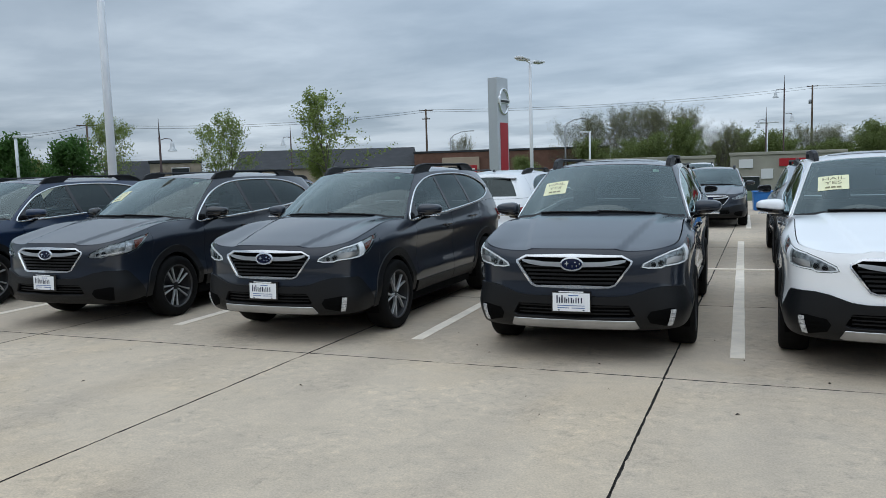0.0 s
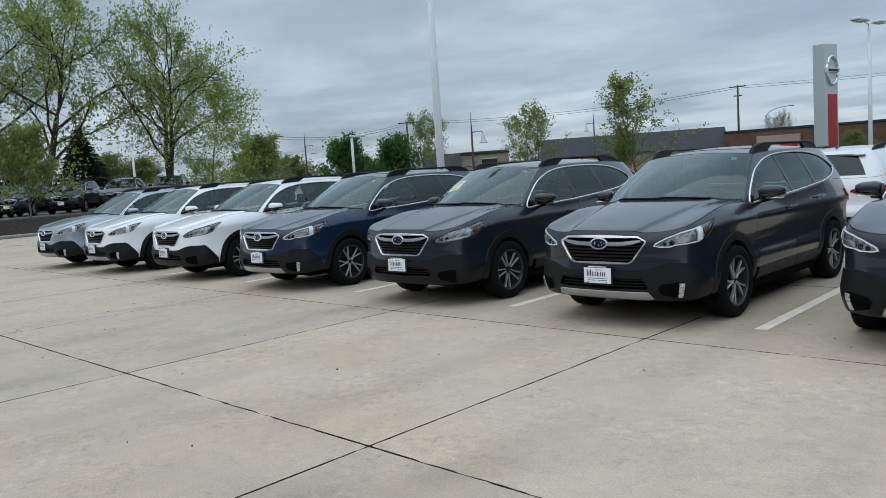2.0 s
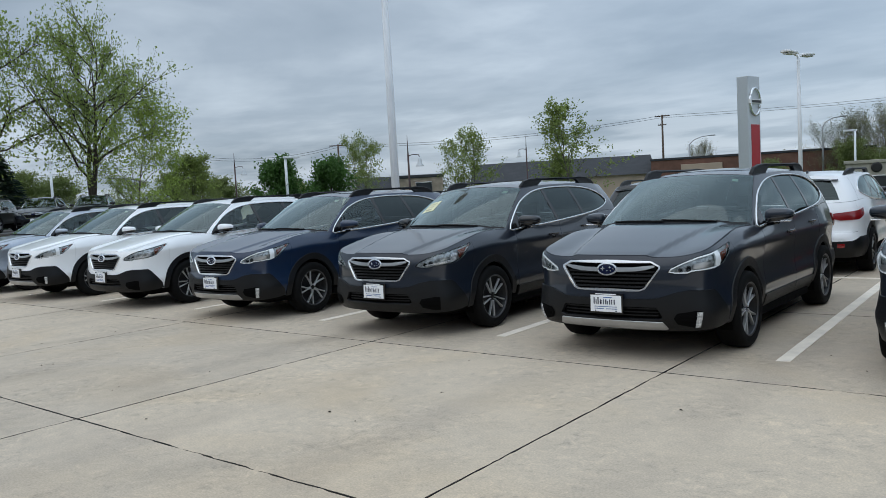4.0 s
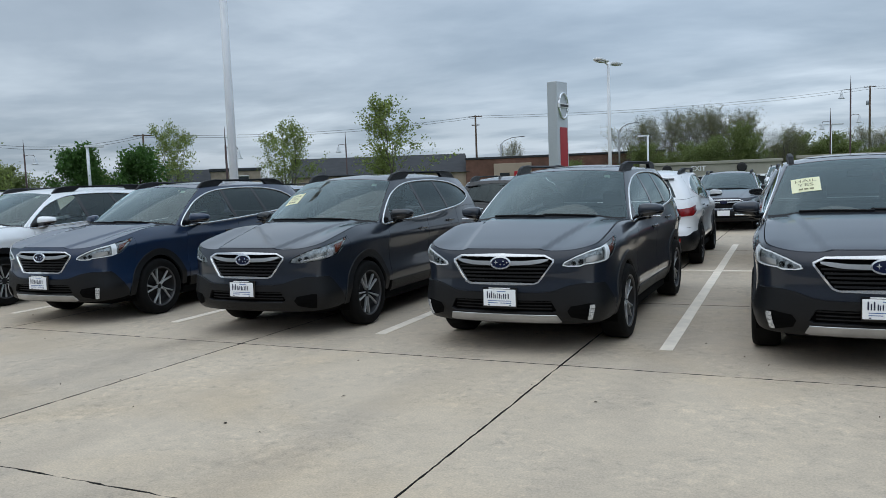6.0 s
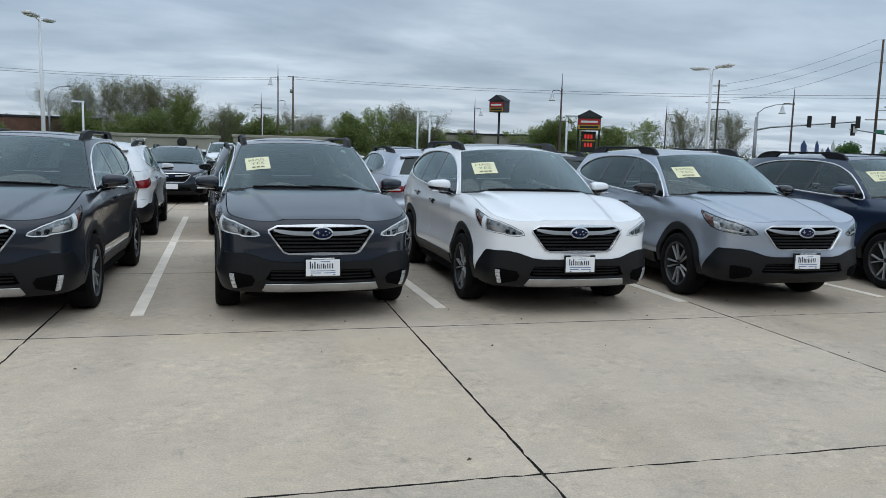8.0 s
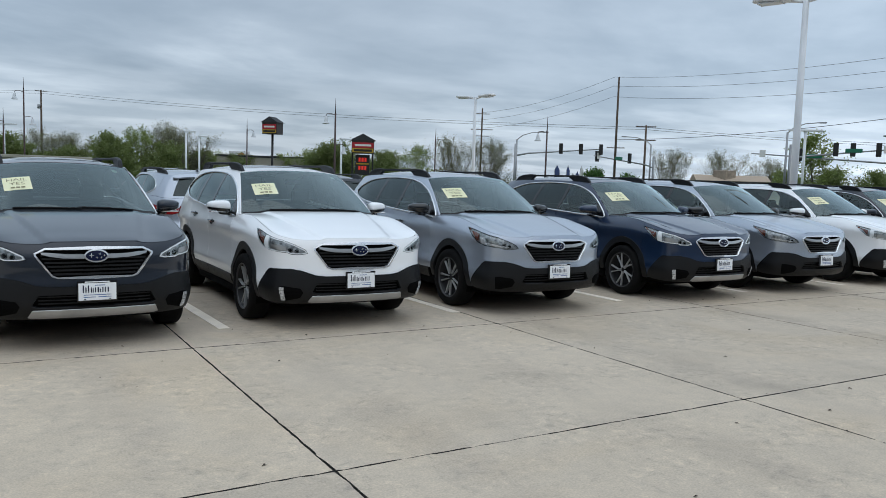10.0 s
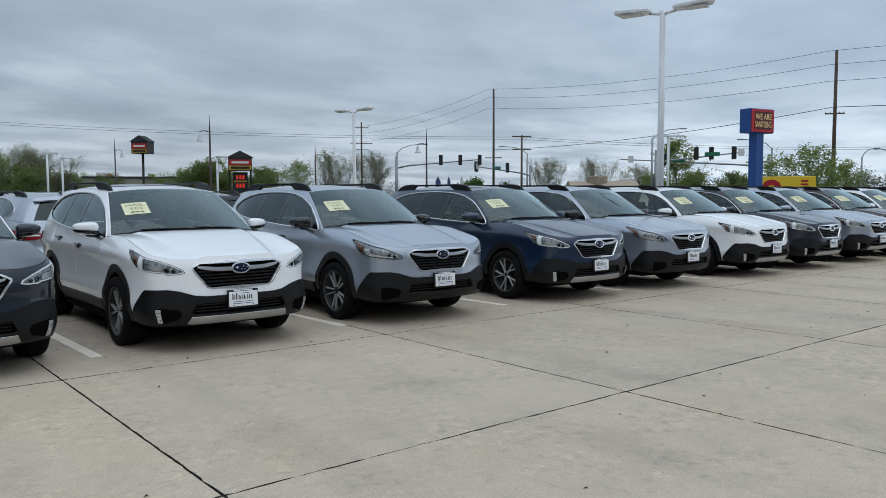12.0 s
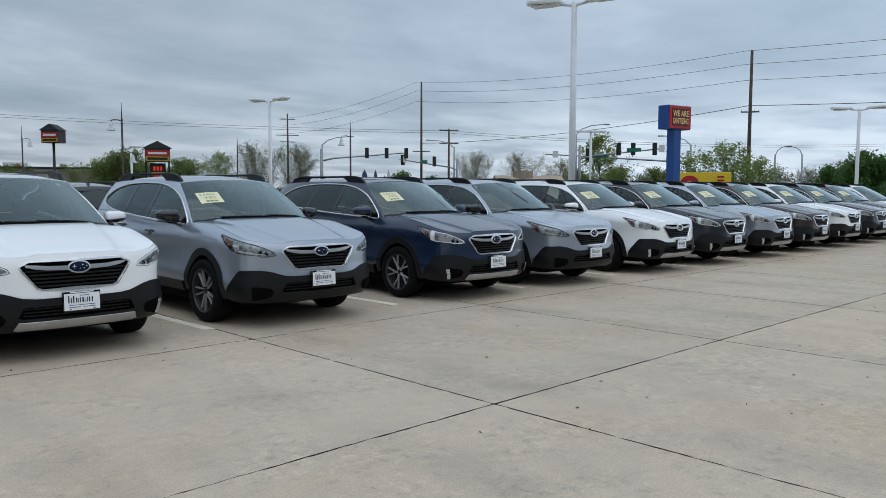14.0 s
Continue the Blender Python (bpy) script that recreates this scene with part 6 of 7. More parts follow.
def power_pole(x, y, top, turn, arms, r=0.16, mat="pole_wood", drum=False):
    z = ground_z(x, y)
    h = top - z
    root = new("power_pole")
    root.matrix_basis = pose(x, y, z, 0, 0, turn)
    part("pole", tube([(0, 0, 0), (0, 0, h * 0.5), (0, 0, h)], [r, r * 0.85, r * 0.65], 10), M[mat], root, "weathered wooden pole")
    for dz, half in arms:
        bar = part("crossarm", block(-half, half, -0.06, 0.06, h - dz - 0.07, h - dz + 0.07, 0.01, 1), M[mat], root)
        for u in (-0.9, -0.45, 0.45, 0.9):
            part("insulator", lathe([(0.05, 0.0), (0.06, 0.06), (0.03, 0.16)], 8), M["frosted"], bar).matrix_basis = pose(u * half, 0, h - dz + 0.07)
    if drum:
        part("transformer", lathe([(0.22, 0.0), (0.25, 0.05), (0.25, 0.75), (0.18, 0.82)], 16), M["steel"], root, "grey transformer drum").matrix_basis = pose(-0.42, 0, h - 3.6)
    return tagged(root, "weathered wooden power pole with cross-arms", "power pole", "power poles")


for x, y, top, turn, arms, drum in ((-48.8, 112.6, 11.32, 10, ((0.2, 1.1), (1.5, 0.6)), 0), (8.5, 172.3, 16.41, 0, ((0.2, 1.0),), 1), (79.2, 80.4, 10.06, -35, ((0.2, 1.4), (2.1, 1.4)), 0), (-95.8, 64.3, 8.46, 50, ((0.2, 1.2),), 0), (-87.1, 82.5, 9.61, 50, ((0.2, 1.3),), 0), (92.7, 143.3, 17.23, -30, ((1.2, 1.6), (4.6, 2.4), (6.0, 1.6)), 0), (92.0, 100.2, 19.85, -45, ((12.0, 1.5),), 0), (86.4, 38.9, 17.15, -60, ((6.9, 1.0),), 0)):
    power_pole(x, y, top, turn, arms, 0.24 if top > 15.9 else 0.19, drum=bool(drum))


def power_line(ends, sag, r=0.022):
    """One wire hung from pole to pole."""
    pts = []
    for (a, b) in zip(ends, ends[1:]):
        a, b = Vector(a), Vector(b)
        for i in range(14):
            t = i / 14
            pts.append(a.lerp(b, t) - Vector((0, 0, sag * 4 * t * (1 - t))))
    pts.append(Vector(ends[-1]))
    ob = part("power_line", tube(pts, r, 4), M["wire"])
    return tagged(ob, "thin dark power line hung between wooden poles", "power line", "power lines")


for dz in (0.1, 0.42):
    power_line([(-152.0, 44.2, 8.57 - dz), (-95.8, 64.3, 8.46 - dz), (-87.1, 82.5, 9.61 - dz), (-48.8, 112.6, 11.32 - dz), (8.5, 172.3, 16.41 - dz * 1.5), (79.2, 80.4, 9.87 - dz), (144.0, 37.8, 9.18 - dz)], 1.0)
for zz in (19.82, 18.32, 16.52):
    power_line([(91.8, 143.8, zz - 3.65), (91.4, 100.7, zz), (86.1, 39.5, zz - 2.71), (84, -40, zz - 2.71)], 1.1)
power_line([(92.0, 100.2, 9.25), (86.3, 39.0, 10.96), (80.3, -39.3, 9.62)], 0.9, 0.035)


def signal(x0, y0, x1, y1, z, heads, sign=False):
    """Traffic signals on a mast arm."""
    g = ground_z(x0, y0)
    root = new("traffic_signal")
    root.matrix_basis = pose(x0, y0, g)
    d = Vector((x1 - x0, y1 - y0, 0))
    top = z - g
    part("mast", tube([(0, 0, 0), (0, 0, top + 0.4)], [0.18, 0.14], 10), M["steel"], root)
    part("arm", tube([(0, 0, top - 1.1), (d.x * 0.15, d.y * 0.15, top - 0.75), (d.x, d.y, top)], [0.11, 0.10, 0.06], 8), M["steel"], root)
    ang = math.degrees(math.atan2(d.y, d.x))
    for f in heads:
        p = d * f
        hd = part("signal_head", block(-0.24, 0.24, -0.14, 0.14, -0.72, 0.60, 0.03), M["sign_black"], root)
        hd.matrix_basis = pose(p.x, p.y, top, 0, 0, ang)
        for zz in (-0.40, -0.05, 0.30):
            part("visor", lathe([(0.13, 0.0), (0.14, -0.16), (0.05, -0.02)], 12), M["sign_black"], hd).matrix_basis = pose(0, -0.12, zz, 90, 0, 0)
    if sign:
        p = d * 0.62
        part("street_sign", block(-0.75, 0.75, -0.03, 0.03, -0.2, 0.2, 0.02, 1), M["green_sign"], root, "green street name sign").matrix_basis = pose(p.x, p.y - 0.2, top - 0.15, 0, 0, ang)
        p = d * 0.94
        part("turn_sign", block(-0.3, 0.3, -0.03, 0.03, -0.38, 0.38, 0.02, 1), M["sign_white"], root).matrix_basis = pose(p.x, p.y - 0.2, top, 0, 0, ang)
    return tagged(root, "grey mast arm with black traffic signals", "traffic signal", "traffic signals")


signal(56.7, 80.5, 65.2, 73.8, 5.94, (0.53, 0.76, 0.99), False)
signal(76.5, 76.0, 64.3, 74.2, 5.10, (0.42, 0.95), True)
signal(68.3, 49.3, 73.2, 41.9, 5.75, (0.46, 0.63, 0.88), True)
signal(79.3, 42.6, 68.6, 54.2, 5.33, (0.70,), True)


# ---- signs ----
def silver_pylon():
    """Tall silver pylon sign: a red upright panel below a round mark."""
    x, y = -22.15, 67.42
    z = ground_z(x, y)
    h = 9.77 - z
    root = new("pylon_sign")
    root.matrix_basis = pose(x, y, z, 0, 0, 78.4)
    body = [(-0.46, -0.98), (0.46, -0.98), (0.52, -0.88), (0.52, 0.88), (0.46, 0.98), (-0.46, 0.98), (-0.52, 0.88), (-0.52, -0.88)]
    part("body", prism([(b, a) for a, b in body], h, lambda u, v, d: (u, v, d), 0.04), M["sign_grey"], root, "silver sign tower")
    part("panel", block(-0.62, 0.72, -0.555, -0.50, 0.4, h * 0.64, 0.02, 1), M["sign_red"], root, "red upright panel")
    part("mark_ring", tube([(0.80 * math.cos(a), -0.57, h - 2.10 + 1.10 * math.sin(a)) for a in np.linspace(0, 2 * math.pi, 33)[:-1]], 0.12, 8, True), M["chrome"], root, "chrome ring")
    part("mark_bar", block(-0.98, 0.98, -0.68, -0.52, h - 2.28, h - 1.92, 0.03), M["sign_white"], root)
    part("mark_text", block(-0.72, 0.72, -0.70, -0.675, h - 2.20, h - 2.0, 0.0), M["sign_black"], root)
    tagged(root, "tall silver pylon sign with a red panel and round mark", "pylon sign")


silver_pylon()


def store_sign(x, y, z0, z1, w, turn, post, price):
    """Gabled roadside sign: red board above a yellow one under a black roof."""
    g = ground_z(x, y)
    root = new("store_sign")
    root.matrix_basis = pose(x, y, g, 0, 0, turn)
    b, t = z0 - g, z1 - g
    d = w * 0.42
    if price:
        for sx in (-1, 1):
            part("post", block(sx * (w / 2 - 0.12) - 0.1, sx * (w / 2 - 0.12) + 0.1, -0.15, 0.15, 0, b, 0.01, 1), M["sign_black"], root)
    else:
        part("post", tube([(0, 0, 0), (0, 0, b)], 0.17, 10), M["sign_black"], root)
    hgt = t - b
    part("cabinet", block(-w / 2, w / 2, -d, d, b, b + hgt * 0.68, 0.02, 1), M["sign_brown"], root)
    roof = prism([(-w / 2 - 0.2, b + hgt * 0.66), (w / 2 + 0.2, b + hgt * 0.66), (0, t)], 2 * d + 0.2, lambda u, v, dd: (u, -d - 0.1 + dd, v), 0.0)
    part("roof", roof, M["roof_dark"], root, "black gabled roof")
    red = part("red_board", block(-w / 2 + 0.08, w / 2 - 0.08, -d - 0.05, -d, b + hgt * 0.27, b + hgt * 0.55, 0.01, 1), M["sign_red"], root, "red board with pale bars")
    part("name_bar", block(-w * 0.36, w * 0.36, -d - 0.06, -d - 0.04, b + hgt * 0.36, b + hgt * 0.46, 0.0), M["sign_white"], red)
    yel = part("yellow_board", block(-w / 2 + 0.08, w / 2 - 0.08, -d - 0.05, -d, b + hgt * 0.04, b + hgt * 0.25, 0.01, 1), M["sign_yellow"], root, "yellow board with dark bars")
    part("name_bar", block(-w * 0.40, w * 0.40, -d - 0.06, -d - 0.04, b + hgt * 0.085, b + hgt * 0.205, 0.0), M["sign_black"], yel)
    if price:
        pb = part("price_board", block(-w * 0.32, w * 0.32, -0.2, 0.2, b - 2.6, b - 0.15, 0.01, 1), M["sign_black"], root, "black price board with red lit bars")
        for k, zz in ((0, b - 0.75), (1, b - 1.75)):
            for u in (-0.36, 0.0, 0.36):
                part("figure_bar", block(u - 0.12, u + 0.12, -0.22, -0.19, zz - 0.24, zz + 0.24, 0.0), M["led_red"], pb)
        part("rate_bar", block(-w * 0.28, w * 0.28, -0.22, -0.19, b - 1.32, b - 1.16, 0.0), M["sign_yellow"], pb)
    tagged(root, "black gabled store sign with red and yellow boards", "store sign", "store signs")


store_sign(34.1, 108.6, 7.20, 9.65, 2.3, -46, True, False)
store_sign(38.1, 86.4, 4.36, 6.71, 2.7, -24, False, True)


def message_sign():
    """Blue post with a lit red message board."""
    x, y = 44.11, 24.52
    g = ground_z(x, y)
    root = new("message_sign")
    root.matrix_basis = pose(x, y, g, 0, 0, -9)
    b, t = 5.25 - g, 6.74 - g
    part("post", block(-0.34, 0.34, -0.29, 0.29, 0, b + 0.1, 0.02, 1), M["sign_blue"], root, "blue square post")
    part("cabinet", block(-1.08, 1.08, -0.42, 0.42, b, t, 0.03, 1), M["sign_blue"], root, "blue cabinet")
    face = part("message_board", block(-1.04, 1.04, -0.48, -0.42, b + 0.04, t - 0.04, 0.02, 1), M["sign_red"], root, "red board with lit yellow words")
    part("screen", block(-0.80, 0.80, -0.50, -0.47, b + 0.22, t - 0.20, 0.0), M["sign_dark_red"], face)
    for words, zz, size in (("WE ARE", t - 0.52, 0.50), ("SANITIZING", b + 0.50, 0.50)):
        me = text_mesh("lettering", words, size)
        wd = max(v.co.x for v in me.vertices) - min(v.co.x for v in me.vertices)
        k = min(0.85, 1.50 / wd)
        for v in me.vertices:
            v.co = Vector((v.co.x * k, -0.512, zz + v.co.y))
        me.materials.clear()
        me.materials.append(M["led_yellow"])
        part("lettering", me, None, face)
    tagged(root, "blue post sign with a red board reading WE ARE SANITIZING", "message sign")


message_sign()


# ---- far buildings and other things ----
def building(name, x, y, turn, w, d, top, wall, roof, windows, label, gable=0.0, base=None):
    g = ground_z(x, y) if base is None else base
    h = top - g
    root = new(name)
    root.matrix_basis = pose(x, y, g, 0, 0, turn)
    part("wall", block(-w / 2, w / 2, -d / 2, d / 2, -0.2, h - (gable or 0.0), 0.03, 1), M[wall], root)
    if gable:
        part("roof", prism([(-d / 2 - 0.5, h - gable - 0.05), (d / 2 + 0.5, h - gable - 0.05), (d / 2 * 0.15, h), (-d / 2 * 0.15, h)], w + 1.0, lambda u, v, dd: (dd - w / 2 - 0.5, u, v), 0.0), M[roof], root)
    else:
        part("roof", block(-w / 2 - 0.12, w / 2 + 0.12, -d / 2 - 0.12, d / 2 + 0.12, h, h + 0.28, 0.03, 1), M[roof], root)
    for u, z, ww, hh in windows:
        wn = part("window", block(u - ww / 2, u + ww / 2, -d / 2 - 0.06, -d / 2 + 0.05, z, z + hh, 0.01, 1), M["window_dark"], root)
        part("frame", tube([(u - ww / 2, -d / 2 - 0.07, z), (u + ww / 2, -d / 2 - 0.07, z), (u + ww / 2, -d / 2 - 0.07, z + hh), (u - ww / 2, -d / 2 - 0.07, z + hh)], 0.06, 4, True), M["sign_white"], wn)
    return tagged(root, label, "building")


building("dark_roof_hall", -57.7, 97.7, 29.1, 23.5, 14, 5.23, "tan_wall", "roof_dark", ((-6, 1.2, 2, 1.6), (4, 1.2, 2, 1.6)), "low hall with a dark shingle roof", 2.6)
hall = building("brick_store", -33.6, 107.5, 17.3, 26.0, 14, 4.12, "brick_wall", "roof_dark", ((6, 1.0, 2.5, 2.2), (10, 1.0, 2.5, 2.2)), "long low brown brick store with a tan entrance")
part("entrance", block(-9.2, -4.2, -7.6, -7.0, 0, 5.25, 0.03, 1), M["tan_wall"], hall, "tan entrance front")
part("sign_board", block(-6.5, -4.5, -7.75, -7.6, 3.15, 4.15, 0.02, 1), M["sign_red"], hall, "red sign with a pale bar")
part("name_bar", block(-6.2, -4.8, -7.79, -7.74, 3.55, 3.75, 0.0), M["sign_white"], hall)
part("sign_board", block(-8.4, -7.1, -7.75, -7.6, 3.25, 4.0, 0.02, 1), M["window_dark"], hall)
canopy = building("service_canopy", -10.3, 76.7, 4.5, 11.8, 8, 2.05, "beige_wall", "beige_wall", ((-4.0, 0.4, 3.0, 2.4), (0.2, 0.4, 3.6, 2.4), (4.2, 0.4, 3.0, 2.4)), "low beige service building with an exit sign")
me = text_mesh("lettering", "EXIT", 0.62)
for v in me.vertices:
    v.co = Vector((v.co.x - 0.9, -4.10, v.co.y + 3.48))
me.materials.clear()
me.materials.append(M["sign_white"])
part("lettering", me, None, canopy, "pale letters reading EXIT")
for u in (-3.6, 2.7):
    part("round_mark", lathe([(0.42, 0.0), (0.42, 0.06), (0.30, 0.08)], 20), M["sign_black"], canopy).matrix_basis = pose(u, -4.06, 3.48, 90, 0, 0)
shop = building("beige_shop", 1.9, 80.3, -1.4, 9.5, 7, 2.25, "beige_wall", "beige_wall", ((-3, 0.3, 1.6, 1.8), (3.4, 0.3, 1.6, 1.8)), "low beige shop with small painted signs")
for u, z, w, h, mt in ((0.6, 3.0, 2.4, 0.7, "sign_red"), (-1.6, 1.9, 1.0, 0.9, "sign_white"), (-3.4, 2.9, 1.2, 0.8, "sign_white"), (1.4, 1.8, 1.2, 0.7, "sign_red")):
    part("sign_board", block(u - w / 2, u + w / 2, -3.62, -3.54, z, z + h, 0.01, 1), M[mt], shop)
building("grey_shed", -50.7, 58.1, 40.0, 4.4, 5, 3.07, "stone", "roof_dark", ((0.4, 2.2, 1.5, 0.9),), "small grey shed with a flat roof")
building("tan_house", -56.8, 62.0, 40.0, 8, 6, 3.53, "brick_wall", "roof_dark", ((0, 1.5, 1.5, 1.2),), "brown house with a dark pitched roof", 1.8)
store = building("corner_store", 39.1, 118.1, -18.0, 20.0, 8, 3.95, "beige_wall", "roof_dark", ((-6, 0.6, 3, 2), (0, 0.6, 3, 2), (7, 0.6, 3, 2)), "long low corner store with a red gable sign")
part("gable_front", prism([(2.6, 5.4), (6.8, 5.4), (4.7, 6.85)], 0.5, lambda u, v, d: (u, -4.6 + d, v), 0.0), M["roof_dark"], store)
part("sign_board", block(3.5, 5.9, -4.72, -4.58, 5.25, 5.95, 0.01, 1), M["sign_red"], store, "red gable sign with a pale bar")
part("name_bar", block(3.8, 5.6, -4.76, -4.70, 5.48, 5.72), M["sign_white"], store)
building("stone_pier_house", 80.7, 66.8, -40.2, 8.0, 5, 3.21, "stone", "tan_wall", ((0, 0.8, 2, 1.4),), "low house with a stone chimney block", 0.7)
tagged(part("chimney_block", block(78.3, 80.3, 65.4, 67.4, -1.9, 3.81, 0.06, 1), M["stone"]), "square pale stone pier beside a low house", "stone pier")


def billboard(x, y, turn):
    """White board with an orange mark on two posts."""
    g = ground_z(x, y)
    root = new("billboard")
    root.matrix_basis = pose(x, y, g, 0, 0, turn)
    for u in (-1.1, 1.1):
        part("post", tube([(u, 0.1, 0), (u, 0.1, 6.7)], 0.09, 8), M["steel"], root)
    board = part("panel", block(-1.6, 1.6, -0.08, 0.08, 5.55, 6.75, 0.02, 1), M["sign_white"], root, "white panel with an orange mark")
    part("mark", prism([(-0.2, 5.85), (0.7, 5.80), (0.9, 6.15), (0.5, 6.5), (-0.1, 6.4)], 0.03, lambda u, v, d: (u, -0.12 + d, v)), M["sign_orange"], board)
    tagged(root, "white roadside board with an orange mark", "billboard")


billboard(33.3, 122.4, -14)


def feather_flag(x, y, turn, mat):
    """Tall narrow banner on a bending rod."""
    g = ground_z(x, y)
    root = new("banner_flag")
    root.matrix_basis = pose(x, y, g, 0, 0, turn) @ Matrix.Scale(1.08 + 0.12 * math.sin(9 * x), 4)
    part("pole", tube([(0, 0, 0), (0, 0, 3.0), (0.08, 0, 4.4), (0.35, 0, 4.9)], 0.03, 6), M["steel"], root)
    part("cloth", prism([(0.03, 1.3), (0.62, 1.5), (0.66, 4.3), (0.36, 4.88), (0.10, 4.4)], 0.03, lambda u, v, d: (u, d - 0.015 + 0.06 * math.sin(3 * v), v)), M[mat], root)
    return tagged(root, "tall narrow banner flag in dull blue and white", "banner", "banner flags")


for k, (x, y, mat) in enumerate(((68.6, 87.4, "flag_blue"), (69.0, 87.1, "sign_white"), (70.0, 86.4, "flag_blue"), (70.4, 85.9, "frosted"), (70.9, 85.5, "flag_blue"), (71.4, 85.1, "sign_white"))):
    feather_flag(x, y, -40 + 25 * (k % 3), mat)


def box_truck():
    x, y = 61.2, 31.8
    g = ground_z(x, y)
    root = new("box_truck")
    root.matrix_basis = pose(x, y, g, 0, 0, -62) @ Matrix.Scale(0.74, 4)
    part("cargo_box", block(-2.6, 3.6, -1.25, 1.25, 0.95, 4.45, 0.06), M["truck_yellow"], root, "yellow cargo box")
    part("cab", prism([(-4.7, 0.5), (-2.7, 0.5), (-2.7, 2.9), (-3.7, 2.9), (-4.5, 1.9), (-4.75, 1.5)], 2.2, lambda u, v, d: (u, d - 1.1, v), 0.05), M["truck_yellow"], root)
    part("windscreen", prism([(-4.48, 1.95), (-4.40, 1.98), (-3.75, 2.78), (-3.80, 2.80)], 1.8, lambda u, v, d: (u - 0.03, d - 0.9, v + 0.02), 0.0), M["window_dark"], root)
    part("side_window", block(-3.75, -2.95, -1.13, -1.08, 1.9, 2.6, 0.02, 1), M["window_dark"], root)
    swirl = [(-0.9 + 1.0 * math.cos(a), 3.25 + 0.85 * math.sin(a)) for a in np.linspace(-0.3, math.pi + 0.2, 15)] + [(-0.9 + 0.40 * math.cos(a), 3.15 + 0.35 * math.sin(a)) for a in np.linspace(math.pi + 0.2, -0.3, 10)]
    part("red_swirl", prism(swirl, 0.03, lambda u, v, d: (u, -1.28 + d, v), 0.0), M["sign_red"], root)
    for zz in (3.05, 3.45, 3.85):
        part("red_stroke", block(2.1, 2.85, -1.285, -1.245, zz, zz + 0.2, 0.0), M["sign_red"], root)
    for u in (-3.9, 2.2):
        for sg in (-1, 1):
            wl = part("wheel", lathe([(0.46, -0.13), (0.50, -0.09), (0.50, 0.09), (0.46, 0.13)], 20), M["rubber"], root)
            wl.matrix_basis = pose(u, sg * 1.05, 0.5, 90, 0, 0)
    part("chassis", block(-4.6, 3.5, -0.5, 0.5, 0.55, 0.98, 0.02, 1), M["sign_black"], root)
    tagged(root, "yellow box truck with a red swirl on its side", "truck")


box_truck()


def bin_box(x, y, turn, s):
    root = new("bin")
    root.matrix_basis = pose(x, y, 0, 0, 0, turn)
    part("body", prism([(-0.45 * s, 0), (0.45 * s, 0), (0.5 * s, 0.9 * s), (-0.5 * s, 0.9 * s)], 0.9 * s, lambda u, v, d: (u, d - 0.45 * s, v), 0.02), M["bin_blue"], root)
    part("lid", block(-0.53 * s, 0.53 * s, -0.50 * s, 0.50 * s, 0.9 * s, 0.98 * s, 0.02), M["bin_blue"], root)
    tagged(root, "plain blue plastic bin standing on the lot", "bin", "bins")


bin_box(0.00, 28.1, 5, 0.66)
bin_box(-38.4, 9.0, 15, 1.35)
bpy.data.objects["bin.001"].location.z = 0.13


def scatter():
    """Dry leaves and twigs blown over the concrete."""
    rnd = np.random.RandomState(4)
    verts, faces = [], []
    for _ in range(140):
        x, y = rnd.uniform(-13, 16), rnd.uniform(0.8, 7.5)
        a, s = rnd.uniform(0, 6.28), rnd.uniform(0.007, 0.02)
        w = s * rnd.uniform(0.25, 0.7)
        c, sn = math.cos(a), math.sin(a)
        o = len(verts)
        for u, v, z in ((-s, 0, 0.002), (0, -w, 0.006), (s, 0, 0.002), (0, w, 0.007), (0, 0, 0.012)):
            verts.append((x + u * c - v * sn, y + u * sn + v * c, z))
        faces += [(o, o + 1, o + 4), (o + 1, o + 2, o + 4), (o + 2, o + 3, o + 4), (o + 3, o, o + 4)]
    tagged(part("dry_leaves", raw("dry_leaves", verts, faces, M["debris"])), "small dry leaves scattered on the concrete", "leaves", kind="stuff")


scatter()


# unseen wall, added behind the camera to darken reflections and light from there
back = tagged(part("wall_showroom", block(-45, 45, -24.6, -24.0, -0.1, 6.5, 0.02, 1), M["showroom"]), "plain grey unseen wall added behind the camera", "wall", kind="structure")


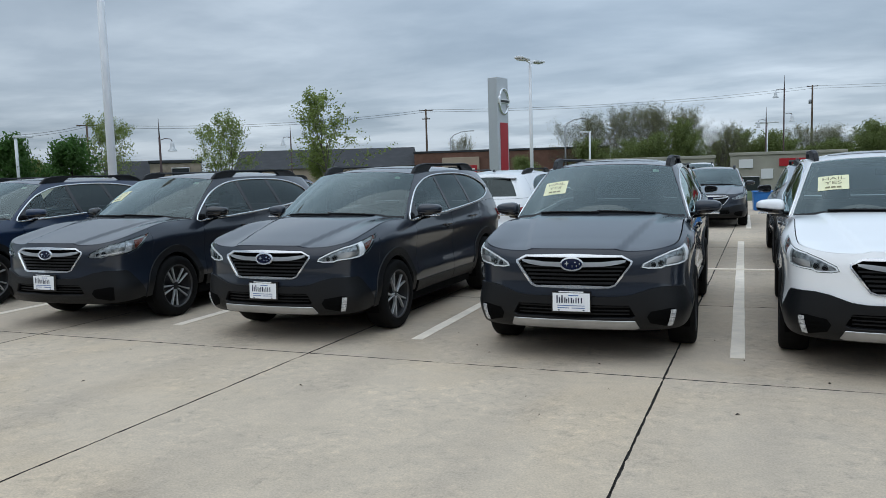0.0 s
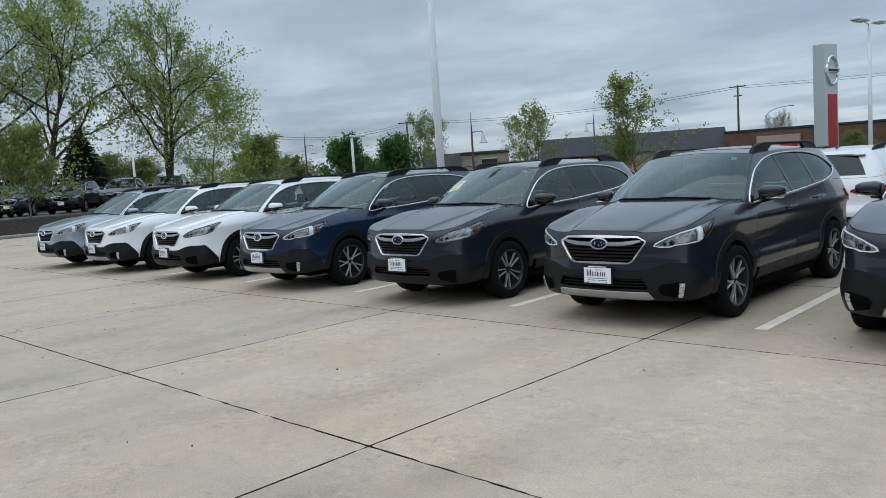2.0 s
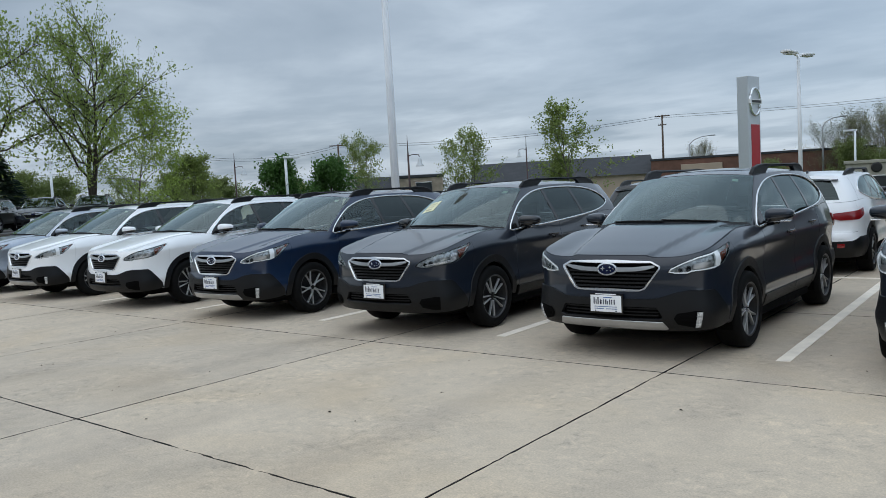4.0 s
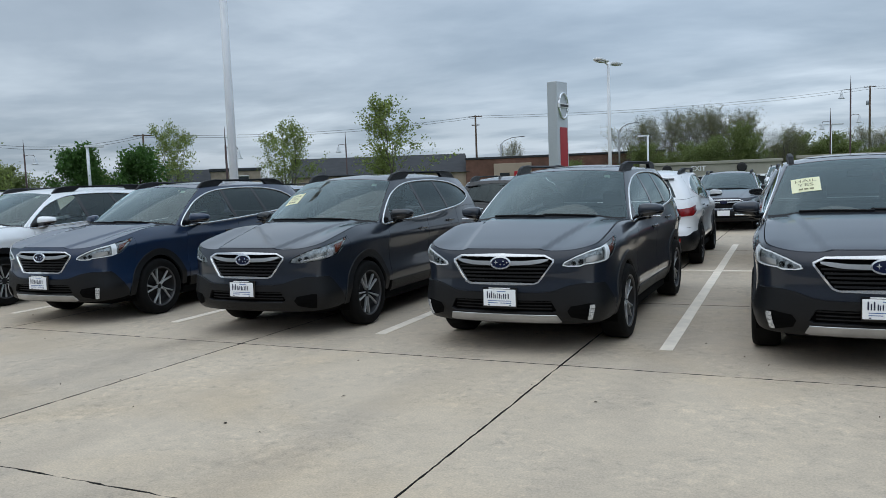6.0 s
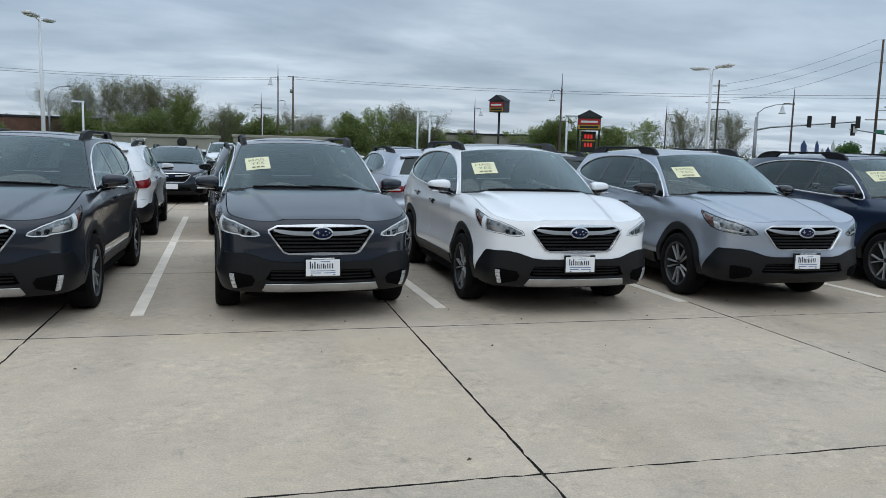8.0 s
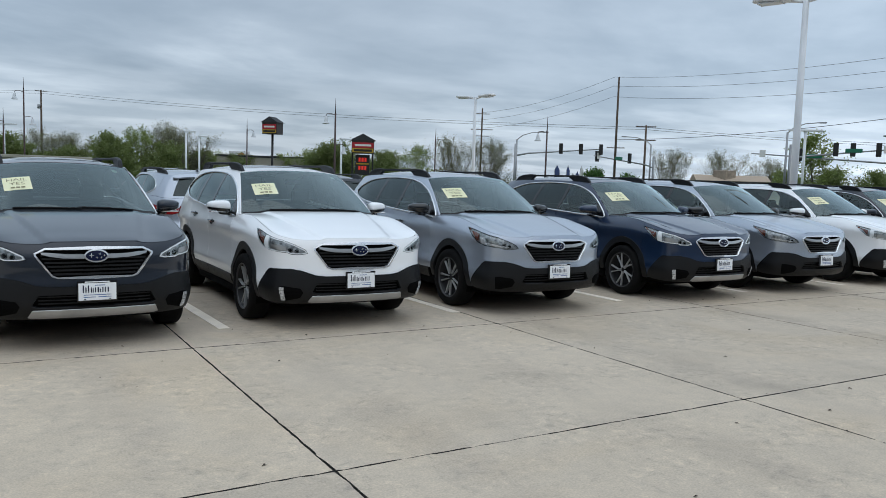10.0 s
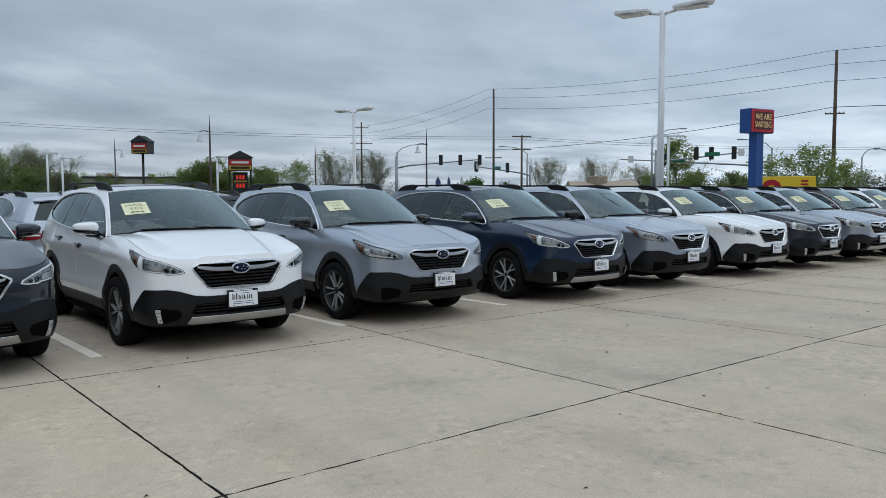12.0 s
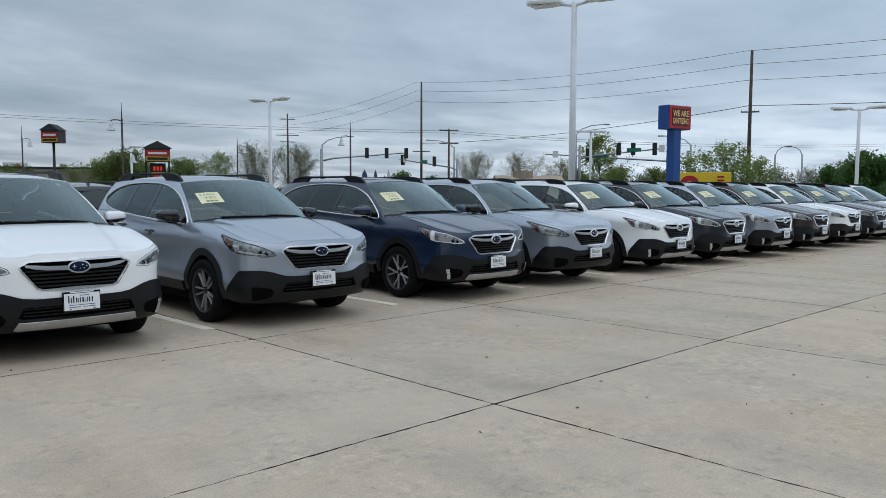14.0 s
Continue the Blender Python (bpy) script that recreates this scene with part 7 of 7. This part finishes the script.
# ---- pavement: slabs with open joints ----
def slab_outline(rnd):
    """A slab's edge, nibbled away here and there."""
    gap = 0.0085
    hx, hy = PITCH_X / 2 - gap, PITCH_Y / 2 - gap
    out = []
    for (ax, ay), (bx, by) in (((-hx, -hy), (hx, -hy)), ((hx, -hy), (hx, hy)), ((hx, hy), (-hx, hy)), ((-hx, hy), (-hx, -hy))):
        deep = 0.0
        for i in range(64):
            t = i / 64
            deep = 0.5 * deep + (rnd.random() ** 8) * 0.013
            j = 0 if i == 0 else -deep + rnd.uniform(-0.0012, 0.0012)
            x, y = ax + (bx - ax) * t, ay + (by - ay) * t
            if ax == bx:
                x += math.copysign(j, x)
            else:
                y += math.copysign(j, y)
            out.append((x, y))
    return out


def slab_mesh(seed):
    """A slab: flat top, eased edge, sides down into the joint."""
    out = slab_outline(random.Random(seed))
    k = len(out)
    inner = shrink(out, 0.0025)
    verts = [(x, y, 0.0) for x, y in inner] + [(x, y, -0.003) for x, y in out] + [(x, y, -0.03) for x, y in out]
    faces = [tuple(range(k))]
    for a in (0, k):
        for i in range(k):
            j = (i + 1) % k
            faces.append((a + i, a + k + i, a + k + j, a + j))
    return verts, faces


def col(i):
    """Where the joint between two columns of slabs runs; they differ a little in width."""
    i += 3
    if 0 <= i < len(COLUMNS):
        return COLUMNS[i]
    return COLUMNS[0] + i * PITCH_X if i < 0 else COLUMNS[-1] + (i - len(COLUMNS) + 1) * PITCH_X


SLABS = [raw("slab", *slab_mesh(s), M["concrete"]) for s in range(5)]
for me in SLABS:
    me.materials.append(M["joint"])
    for f in me.polygons[1:]:
        f.material_index = 1
pave = tagged(part("pavement", block(-39.0, 49.0, -16.9, 35.2, -0.10, -0.012), M["joint"]), "pale weathered concrete slabs with dark open joints", "pavement", kind="structure")
rest_v, rest_f = [], []
for i in range(-11, 15):
    for j in range(-7, 9):
        cy = JOINT_Y + (j + 0.5) * PITCH_Y
        cx, wide = (col(i) + col(i + 1)) / 2, (col(i + 1) - col(i)) / PITCH_X
        if -4 <= j <= 6:
            sl = part("slab", SLABS[(i * 7 + j * 3) % 5], None, pave)
            sl.matrix_basis = pose(cx, cy, 0) @ Matrix.Diagonal((wide, 1, 1, 1))
        else:
            v, f = slab_mesh((i * 7 + j * 3) % 5)
            o = len(rest_v)
            rest_v += [(x * wide + cx, y + cy, z) for x, y, z in v]
            rest_f += [tuple(a + o for a in q) for q in f]
field = raw("slab_field", rest_v, rest_f, M["concrete"])
field.materials.append(M["joint"])
for f in field.polygons:
    f.material_index = 0 if len(f.vertices) > 4 else 1
tagged(part("slab_field", field, None, pave), kind="stuff")
